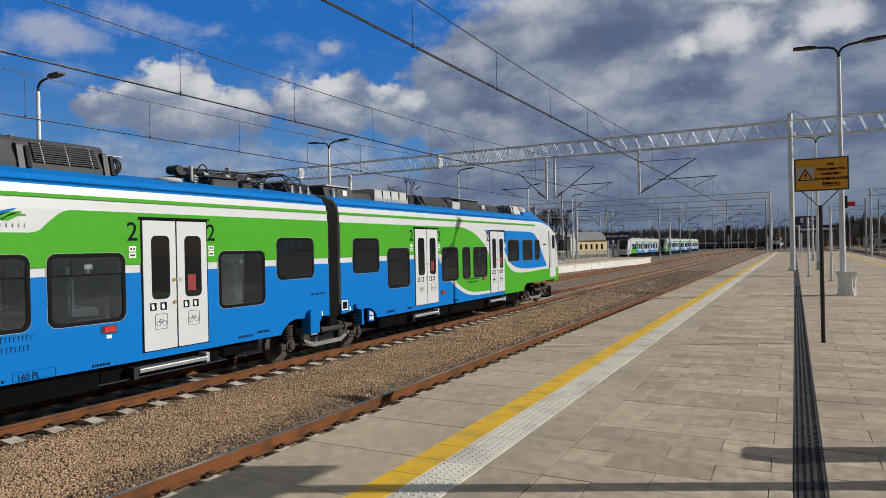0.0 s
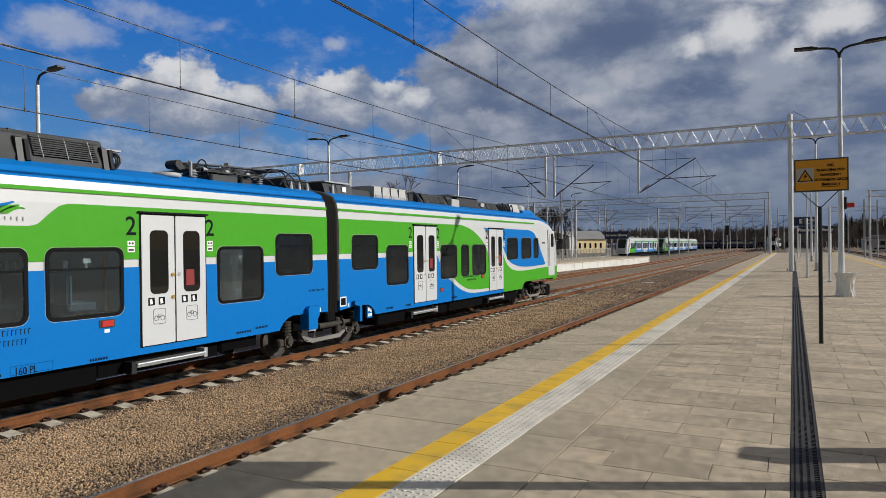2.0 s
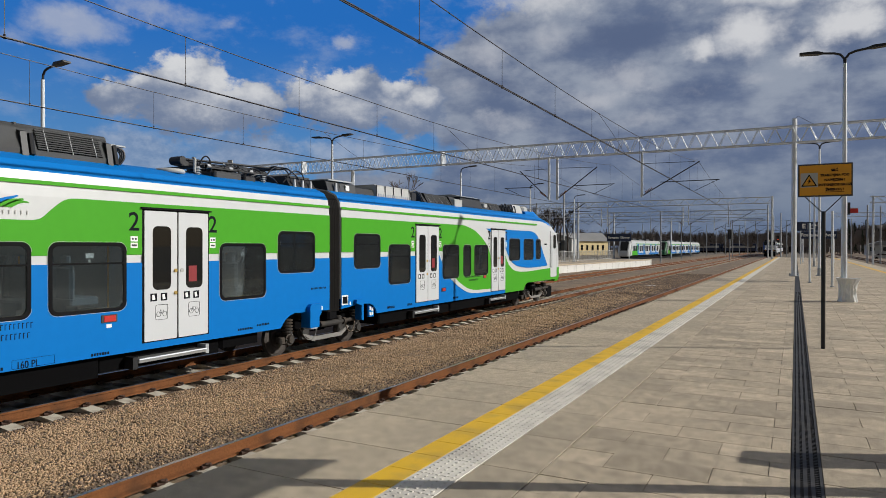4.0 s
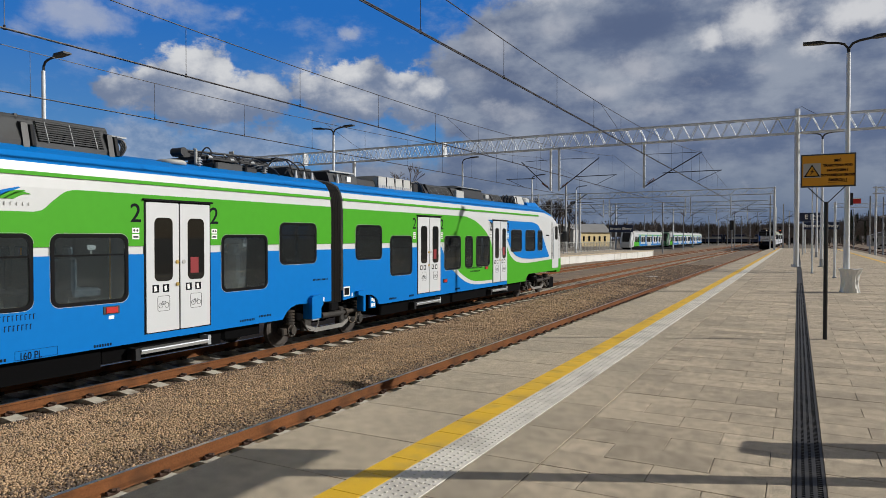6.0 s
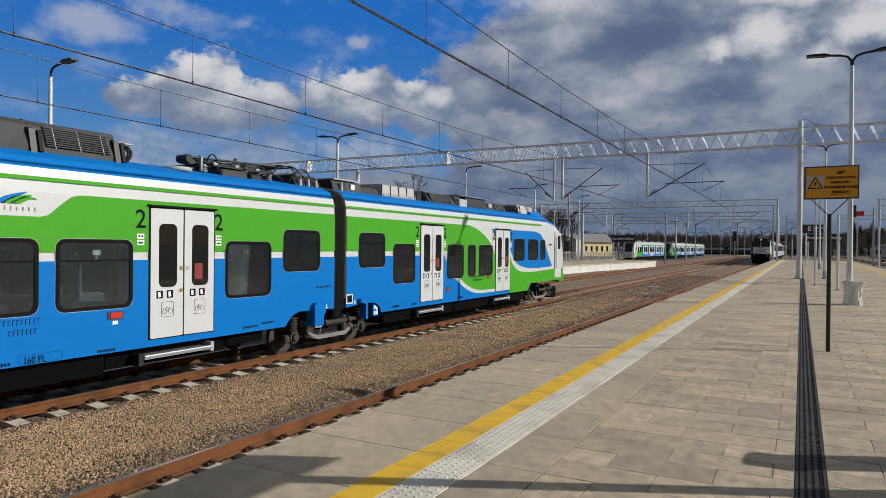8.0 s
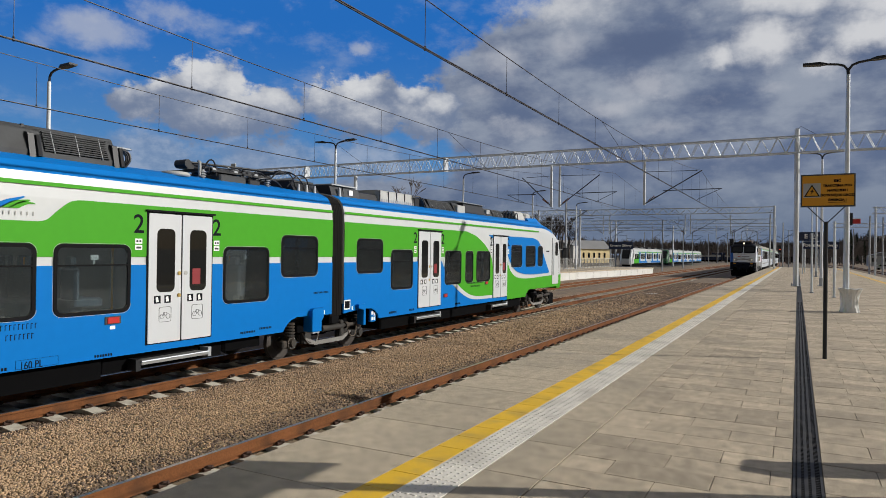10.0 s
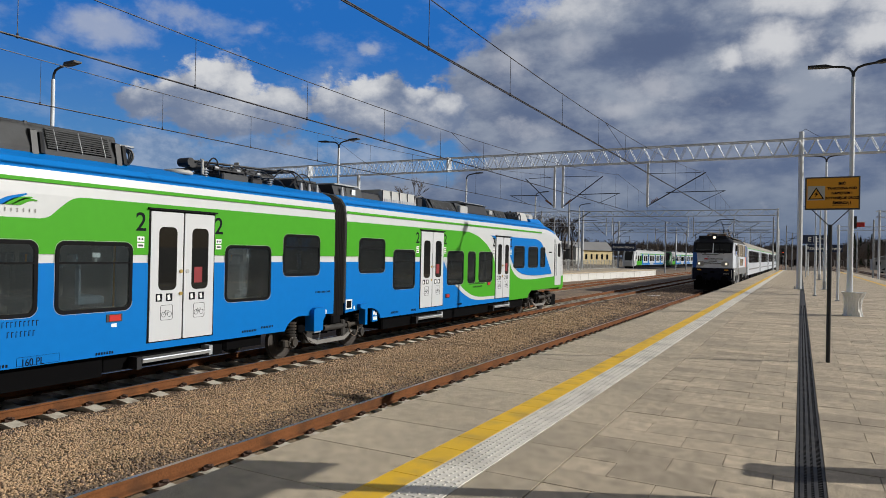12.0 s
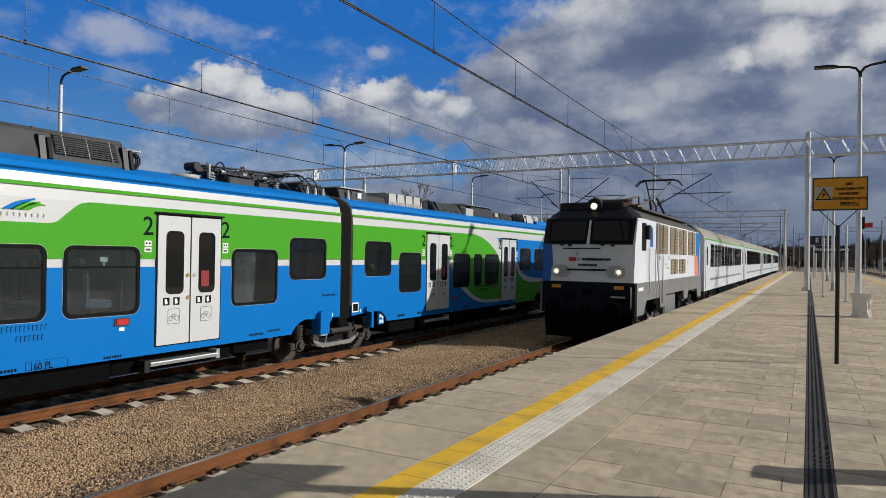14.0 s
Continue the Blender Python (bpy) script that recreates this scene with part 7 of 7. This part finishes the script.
def far_platform():
    t = thing("far_platform", (-20, 60, -1.2), "far platform with a pale concrete edge wall", "platform", kind="structure")

    def ex(y):
        return -20.8 + 0.0765 * (y - 64.5)
    ys = (14.0, 98.2)
    wall = [(ex(ys[0]), ys[0]), (ex(ys[1]), ys[1]), (ex(ys[1]) - 8.5, ys[1] + 0.6), (ex(ys[0]) - 8.5, ys[0])]
    part("platform_wall", G().plate(wall, -1.2, -0.12, axis=2), CONC_W, t, "pale concrete edge wall")
    top = [(wall[0][0] + 0.08, wall[0][1]), (wall[1][0] + 0.08, wall[1][1] + 0.08), (wall[2][0], wall[2][1]), wall[3]]
    part("platform_top", G().plate(top, -0.12, 0.0, axis=2), SLAB, t)
    g = G()
    for y in np.arange(16, 98, 2.4):
        g.box(ex(y) - 0.01, ex(y) + 0.006, y, y + 0.03, -1.1, -0.13)
    part("wall_joint", g, JOINT, t, kind="stuff")
    f = thing("platform_fence", (-24, 75, 0), "pale steel railing along the far platform", "fence")
    n = 26
    pts = [(-22.6 - 0.9 * i / n, 58 + 39 * i / n) for i in range(n + 1)]
    for x, y in pts:
        part("post", G().box(x - 0.03, x + 0.03, y - 0.03, y + 0.03, 0, 1.25), LGREY, f)
    for z in (0.12, 1.22):
        part("rail", G().tube((*pts[0], z), (*pts[-1], z), 0.025, 5), LGREY, f)
    g = G()
    for (x, y), (u, v) in zip(pts, pts[1:]):
        for k in range(1, 9):
            a = k / 9
            g.tube((x + (u - x) * a, y + (v - y) * a, 0.12), (x + (u - x) * a, y + (v - y) * a, 1.22), 0.008, 4)
    part("baluster", g, LGREY, f, kind="stuff")


far_platform()
station_sign(-23.6, 101.5, 3.6, 2.6, size=0.46)


def parked_train(x, y0, n, front, label):
    """A parked unit seen from its end: cars with windows, doors and a dark windscreen."""
    t = thing("parked_train", (x, y0, RAIL), label, "train", "parked trains")
    hw = 1.42
    for k in range(n):
        a = y0 + k * 17.0 + (2.1 if k == 0 else 0.15)
        b = y0 + (k + 1) * 17.0 - 0.15
        half = [(hw, -0.1), (hw, 2.6), (hw - 0.1, 2.95), (hw - 0.45, 3.2), (hw - 1.0, 3.3)]
        prof = half + [(-p, z) for p, z in reversed(half)]
        m = len(prof)
        r0, r1 = [(x + p, a, z) for p, z in prof], [(x + p, b, z) for p, z in prof]
        g = G()
        for i in range(m):
            j = (i + 1) % m
            g.add([r0[i], r0[j], r1[j], r1[i]], [(0, 1, 2, 3)], 1 if 2 <= i <= m - 4 else 0)
        g.add(r0, [tuple(range(m))]).add(r1, [tuple(range(m))])
        body = part("car_body", g, [T_WHITE, LGREY], t, "white car body")
        X = x + hw
        part("green_band", G().box(X, X + 0.006, a + (4 if k == 0 else 0), b, 2.3, 2.5), T_GREEN, body)
        part("blue_band", G().box(X, X + 0.006, a + 4, b, -0.05, 0.35), T_BLUE, body)
        if k == 0:
            part("swoosh", G().plate(curve_pts([(a, 0.9), (a + 2.5, 1.0), (a + 4.5, 1.9), (a + 6.5, 2.5)], 4) + [(a + 6.5, 2.1)] + curve_pts([(a + 6.0, -0.05), (a + 3, -0.1), (a, -0.1)], 3), X, X + 0.007), T_GREEN, body)
        for i in range(7):
            y = a + 1.2 + i * 2.2
            if i in (2, 5):
                d = part("door", G().box(X, X + 0.012, y, y + 1.4, 0.05, 2.4), T_BLUE, body)
                part("door_glass", G().box(X + 0.012, X + 0.016, y + 0.15, y + 0.6, 0.95, 2.15).box(X + 0.012, X + 0.016, y + 0.8, y + 1.25, 0.95, 2.15), GLASS, d)
            else:
                part("window", G().plate(rrect(y, y + 1.6, 0.8, 2.0, 0.12, 2), X, X + 0.014), GLASS, body)
        for p, q in ((a + 3, a + 7), (b - 5, b - 2)):
            part("roof_unit", G().bbox(x - 0.9, x + 0.9, p, q, 3.28, 3.6, 0.08), GREYBOX, body)
        part("underframe", G().box(x - 1.1, x + 1.1, a, b, RAIL + 0.05, -0.1), BLACK, body)
    nose = [[(x + s * w, y0 + d, z) for s, z in ((1, lo), (1, lo + 0.6 * (hi - lo)), (0.85, hi - 0.12), (0.45, hi), (-0.45, hi), (-0.85, hi - 0.12), (-1, lo + 0.6 * (hi - lo)), (-1, lo))] for d, w, lo, hi in ((0.0, 0.9, -0.3, 0.55), (0.2, 1.12, -0.35, 1.0), (0.75, 1.3, -0.3, 1.9), (1.4, 1.39, -0.2, 2.7), (2.15, 1.425, -0.1, 3.24))]
    ns = part("nose", G().loft(nose), front, t, "sloping rounded nose")
    part("windscreen", G().loft([[(x + s * w, y0 + d, z) for s, z in ((1, lo), (0.9, hi), (-0.9, hi), (-1, lo))] for d, w, lo, hi in ((0.16, 0.75, 0.9, 1.05), (0.7, 0.9, 1.0, 1.95), (1.38, 0.98, 1.0, 2.76), (1.7, 0.9, 1.0, 2.95))]), GLASS, ns, "large dark windscreen")
    part("nose_panel", G().plate([(y0 + 0.7, 0.0), (y0 + 2.2, -0.05), (y0 + 2.2, 2.5), (y0 + 1.35, 1.7), (y0 + 0.95, 0.9)], x + 1.3, x + 1.432), T_WHITE, ns, "white side panel")
    part("cab_window", G().plate([(y0 + 1.5, 1.2), (y0 + 2.1, 1.2), (y0 + 2.1, 2.2), (y0 + 1.75, 2.0)], x + 1.432, x + 1.44), GLASS, ns)
    for s in (-1, 1):
        part("headlight", G().tube((x + s * 0.75, y0 + 0.02, 0.4), (x + s * 0.75, y0 + 0.2, 0.4), 0.14, 10), LGREY, ns)


DKGREEN = mat("dark_green_paint", (0.01, 0.09, 0.03), 0.4)
parked_train(-33.0, 146.0, 3, T_WHITE, "white, green and blue train parked on a siding")
parked_train(-31.2, 181.0, 4, DKGREEN, "dark green and white train parked behind another")


def far_rake(x, y, n, label, m=SIGN_B):
    t = thing("stabled_coaches", (x, y, RAIL), label, "coaches")
    for k in range(n):
        a = x + k * 15.0
        c = part("coach_body", G().bbox(a, a + 14.5, y, y + 2.8, -0.1, 3.3, 0.25), m, t)
        part("window_band", G().box(a + 0.6, a + 13.9, y - 0.012, y, 1.3, 2.3), LGREY, c)
        part("underframe", G().box(a + 0.5, a + 14, y + 0.3, y + 2.5, RAIL, -0.1), BLACK, c)


far_rake(-75, 330, 4, "dark blue coaches stabled across the far yard")


def yellow_building():
    cx, cy = polar(-15.7, 235)
    t = thing("depot_building", (cx, cy, -1.2), "low ochre building with a grey roof", "building")
    part("wall", G().box(cx - 12, cx + 9, cy, cy + 8, -1.2, 3.6), BUILD_Y, t, "ochre rendered wall")
    part("roof", G().plate([(cy - 0.5, 3.6), (cy + 8.5, 3.6), (cy + 8.5, 5.6), (cy + 4, 6.6)], cx - 12.5, cx + 9.5), ROOFG, t, "grey pitched roof")
    for i in range(9):
        x = cx - 11.2 + i * 2.2
        w = part("window", G().box(x, x + 0.8, cy - 0.02, cy + 0.02, 0.6, 2.3), GLASS, t)
        part("sill", G().box(x - 0.08, x + 0.88, cy - 0.08, cy + 0.02, 0.5, 0.6), LGREY, w)
    t.rotation_euler = (0, 0, radians(52))
    part("chimney", G().box(cx - 3, cx - 2.4, cy + 3.6, cy + 4.2, 6, 7.4), RUST, t)


yellow_building()


def grey_shed(az, d, w, h, label, m):
    x, y = polar(az, d)
    t = thing("shed", (x, y, -1.2), label, "building", "far sheds")
    part("wall", G().box(x - w / 2, x + w / 2, y, y + 8, -1.2, h - 1.0), m, t)
    part("roof", G().plate([(x - w / 2 - 0.3, h - 1.0), (x + w / 2 + 0.3, h - 1.0), (x + w / 4, h + 0.4), (x - w / 4, h + 0.4)], y - 0.3, y + 8.3, axis=1), ROOFG, t)
    for i in range(max(2, int(w / 4))):
        a = x - w / 2 + 1 + i * 3.6
        part("window", G().box(a, a + 1.4, y - 0.02, y + 0.02, 0.5, 1.8), GLASS, t)


grey_shed(-18.9, 225, 16, 5.5, "low grey shed beyond the far platform", LGREY)
grey_shed(6.3, 260, 16, 3.4, "pale shed with a low roof beyond the tracks", LGREY)
grey_shed(-3.2, 420, 40, 8, "distant grey depot hall", GREYBOX)
grey_shed(-1.0, 400, 26, 9, "distant dark depot hall", DARK)

# ---- poles of the yard ----


def yard_mast(x, y, h, arm):
    t = thing("catenary_mast", (x, y, -1.2), "slender zinc-grey overhead line mast in the yard", "mast", "yard masts")
    part("mast", G().tube((x, y, -1.2), (x, y, h), 0.13, 8, 0, 0.1), GALV_D, t)
    if arm:
        s = 1 if arm > 0 else -1
        part("bracket", G().tube((x, y, 5.3), (x + s * 2.6, y, 7.0), 0.05, 6).tube((x, y, 7.2), (x + s * 2.4, y, 7.0), 0.03, 5).tube((x + s * 0.8, y, 6.0), (x + s * 3.4, y, 6.0), 0.04, 5), DARK, t)


rnd = random.Random(11)
for az, d, h, arm in ((-19.9, 90, 7.6, 0), (-17.6, 82, 8.2, 1), (-16.5, 140, 8.2, -1), (-18.8, 112, 8.0, 0), (-13.9, 150, 9, 1), (-9.0, 170, 9, 0), (-8.2, 150, 7.6, 0), (-7.5, 190, 8, 1), (-9.8, 118, 7.8, 0), (-4.9, 230, 9, 1), (-4.4, 190, 8, -1), (-3.9, 240, 9, 0), (-3.3, 260, 8.4, 1), (-1.9, 120, 8.6, 0), (-1.0, 150, 8.6, 1), (-0.6, 190, 8.5, -1), (0.4, 210, 9, 0), (5.4, 130, 8.4, 1), (6.6, 170, 8.8, 0), (3.6, 190, 8.8, 1), (4.6, 110, 7.6, 0), (-5.6, 280, 9, 1), (-6.3, 240, 9, 0), (-11.2, 210, 8.6, 0), (-12.6, 230, 8.6, 1), (-2.6, 300, 9, 0), (-1.5, 260, 9, 0), (1.4, 260, 9, 0), (2.4, 240, 9, 1), (7.4, 220, 9, 0)):
    x, y = polar(az, d)
    yard_mast(x, y, h, arm)


def signal(az, d, h, lit):
    x, y = polar(az, d)
    t = thing("railway_signal", (x, y, -1.2), "black railway colour-light signal on a mast", "signal", "signals")
    part("mast", G().tube((x, y, -1.2), (x, y, h), 0.09, 8), GALV_D, t)
    b = part("head", G().bbox(x - 0.4, x + 0.4, y - 0.15, y + 0.15, h - 0.4, h + 1.6, 0.1), DARK, t)
    for i in range(4):
        part("lens", G().tube((x, y - 0.2, h + i * 0.4), (x, y - 0.15, h + i * 0.4), 0.12, 10), SIG_RED if (i == lit) else GLASS, b)


SIG_RED = glow("signal_red", (1.0, 0.06, 0.02), 4.0)
signal(-1.75, 190, 3.6, 9)
signal(-1.2, 210, 3.4, 1)
signal(-4.6, 150, 3.8, 9)
signal(6.1, 150, 4.2, 2)


def parked_car(x, y):
    t = thing("car", (x, y, -1.2), "small silver car parked beyond the tracks", "car")
    part("body", G().loft([[(x + a, y + b, z) for a, z in ((-2.1, -0.9), (2.1, -0.9), (2.1, -0.35), (1.5, -0.2), (0.9, 0.3), (-1.0, 0.32), (-1.9, -0.2), (-2.1, -0.35))] for b in (0, 1.7)]), LGREY, t, "silver body")
    part("window", G().plate([(x - 1.5, -0.18), (x + 1.2, -0.18), (x + 0.8, 0.22), (x - 0.95, 0.24)], y - 0.01, y, axis=1), GLASS, t)
    for a in (-1.3, 1.3):
        part("wheel", G().tube((x + a, y - 0.02, -0.88), (x + a, y + 0.2, -0.88), 0.32, 14), RUBBER, t)


parked_car(18.5, 190)


def bare_tree(name, x, y, h, seed, base=-1.2, spread=0.4):
    """A leafless tree: tapered trunk, forking limbs and fine twigs."""
    r = random.Random(seed)
    t = thing(name, (x, y, base), "leafless brown tree beyond the tracks", "tree", "bare trees")
    tr, tw = G(), G()

    def grow(p, d, ln, rad, lev):
        q = p + d * ln
        (tr if lev < 2 else tw).tube(p, q, rad, 6 if lev < 2 else 3, 0, rad * 0.65)
        if lev >= 5:
            return
        for _ in range(3 if lev < 4 else 4):
            nd = (d + Vector((r.uniform(-1, 1), r.uniform(-1, 1), r.uniform(-0.25, 0.7))) * (spread + 0.09 * lev)).normalized()
            grow(q if r.random() < 0.6 else p + d * ln * r.uniform(0.55, 1), nd, ln * r.uniform(0.6, 0.8), max(rad * 0.55, 0.03), lev + 1)
    grow(Vector((x, y, base)), Vector((0, 0, 1)), h * 0.27, h * 0.02, 0)
    part("trunk", tr, TWIG, t)
    part("crown", tw, TWIG, t, "net of bare twigs", "stuff")
    return t


first = bare_tree("bare_tree", 0, 0, 12, 5)
second = bare_tree("bare_tree", 0, 0, 12, 9)
spots = [(-31.6, 120, 1.65), (-20.6, 150, 1.2), (-19.6, 170, 1.35), (-18.4, 160, 1.25), (-17.3, 190, 1.4), (-19.0, 180, 1.4), (-17.9, 200, 1.5), (-16.2, 250, 1.0), (-14.2, 260, 1.0), (-12.8, 280, 0.95), (-11.5, 290, 1.0), (-10.4, 300, 1.1), (-9.4, 310, 1.0), (-8.1, 320, 1.0), (-7.0, 330, 1.05), (-6.0, 340, 1.0), (-5.0, 330, 1.1), (-3.9, 340, 1.1), (-2.9, 360, 1.2), (-1.8, 350, 1.2), (-0.6, 360, 1.1), (0.6, 350, 1.1), (1.9, 340, 1.0), (3.2, 330, 1.0), (4.6, 320, 1.1), (5.7, 300, 1.1), (7.0, 300, 1.1), (-33.6, 128, 1.2)]
for i, (az, d, k) in enumerate(spots):
    x, y = polar(az, d)
    src = first if i % 2 else second
    m = Matrix.Translation((x, y, -1.2)) @ Matrix.Rotation(i * 1.7, 4, "Z")
    ob = copy_thing(src, m)
    ob.scale = (k, k, k * 0.95)
for ob in (first, second):
    x, y = polar(-22.0 if ob is first else -25, 180)
    ob.location = (x, y, -1.2)


def wood_belt():
    """Woods along the horizon, too far to tell the trees apart: fans of fine twigs."""
    r = np.random.default_rng(8)
    g = G()
    for i in range(1500):
        az = r.uniform(-42, 14) if i < 1150 else r.uniform(-1, 14)
        d = r.uniform(300, 520)
        x, y = polar(az, d)
        pine = az > 3 and r.random() < 0.16
        h = r.uniform(8, 14) * (1.25 if az > 3 else 1.0) * (d / 420)
        if pine:
            h *= 1.15
            for k in range(40):
                z = h * (0.12 + 0.86 * k / 40)
                a, rr = r.uniform(0, 6.28), h * 0.2 * (1 - k / 42) * r.uniform(0.6, 1.1)
                g.add([(x - 0.3, y, z - 1.0), (x + 0.3, y, z - 1.0 + 0.5), (x + rr * math.cos(a), y + rr * math.sin(a), z - 1.6 - 0.1 * rr)], [(0, 1, 2)], 1)
        else:
            for k in range(46):
                # a twig from the limb out to the rounded edge of the crown
                a, e = r.uniform(0, 6.28), r.uniform(-0.3, 1.5)
                q = r.uniform(0.5, 1.0)
                tx, tz = 0.34 * h * math.cos(e) * q, h * (0.58 + 0.42 * math.sin(e) * q)
                f0 = r.uniform(0.2, 0.55)
                bx, bz = tx * f0, h * 0.35 + (tz - h * 0.35) * f0
                w = 0.022 * h * r.uniform(0.4, 1.2)
                ca, sa = math.cos(a), math.sin(a)
                g.add([(x + bx * ca - w, y + bx * sa, bz - 1.2), (x + bx * ca + w, y + bx * sa + w, bz - 1.2 + w), (x + tx * ca, y + tx * sa, tz - 1.2)], [(0, 1, 2)], 0)
        g.add([(x - 0.2, y, -1.2), (x + 0.2, y, -1.2), (x, y, -1.2 + h * 0.75)], [(0, 1, 2)], 0)
    solid("far_woods", g, [HAZY_TWIG, CONIFER], "belt of brown leafless woods along the horizon", "woods", kind="stuff")


wood_belt()


def hill():
    vs, fs = [], []
    n = 40
    for i in range(n + 1):
        az = -2 + 40 * i / n
        hh = 19 * min(1, max(0, (az - 0.5) / 5)) + 1.5 * noise.noise((az * 0.7, 0, 0))
        for d, z in ((520, -1.2), (640, -1.2 + hh * 0.8), (800, -1.2 + hh * 1.4)):
            x, y = polar(az, d)
            vs.append((x, y, z))
    for i in range(n):
        for j in (0, 1):
            k = i * 3 + j
            fs.append((k, k + 3, k + 4, k + 1))
    solid("hillside", G().add(vs, fs), TWIG, "dark wooded hillside in the distance", "hill", kind="structure", smooth=True)


hill()


def motions():
    walk(sky_ob, [(0.0, pose(0, 0, 0)), (7.0, pose(0, 0, 0, 0, 0, -1.25)), (14.0, pose(0, 0, 0, 0, 0, -2.5))])
    run = [(0.0, 254.0), (3.0, 205.0), (5.5, 163.0), (6.5, 146.5), (8.0, 121.5), (9.2, 101.5), (10.5, 80.0), (11.5, 62.5), (12.0, 53.6), (12.5, 45.0), (13.0, 36.5), (13.5, 28.0), (14.0, 19.6)]
    walk(loco, [(t, pose(T1, y, RAIL)) for t, y in run])
    for c, back in coaches:
        walk(c, [(t, pose(T1, y + back, RAIL)) for t, y in run])


motions()
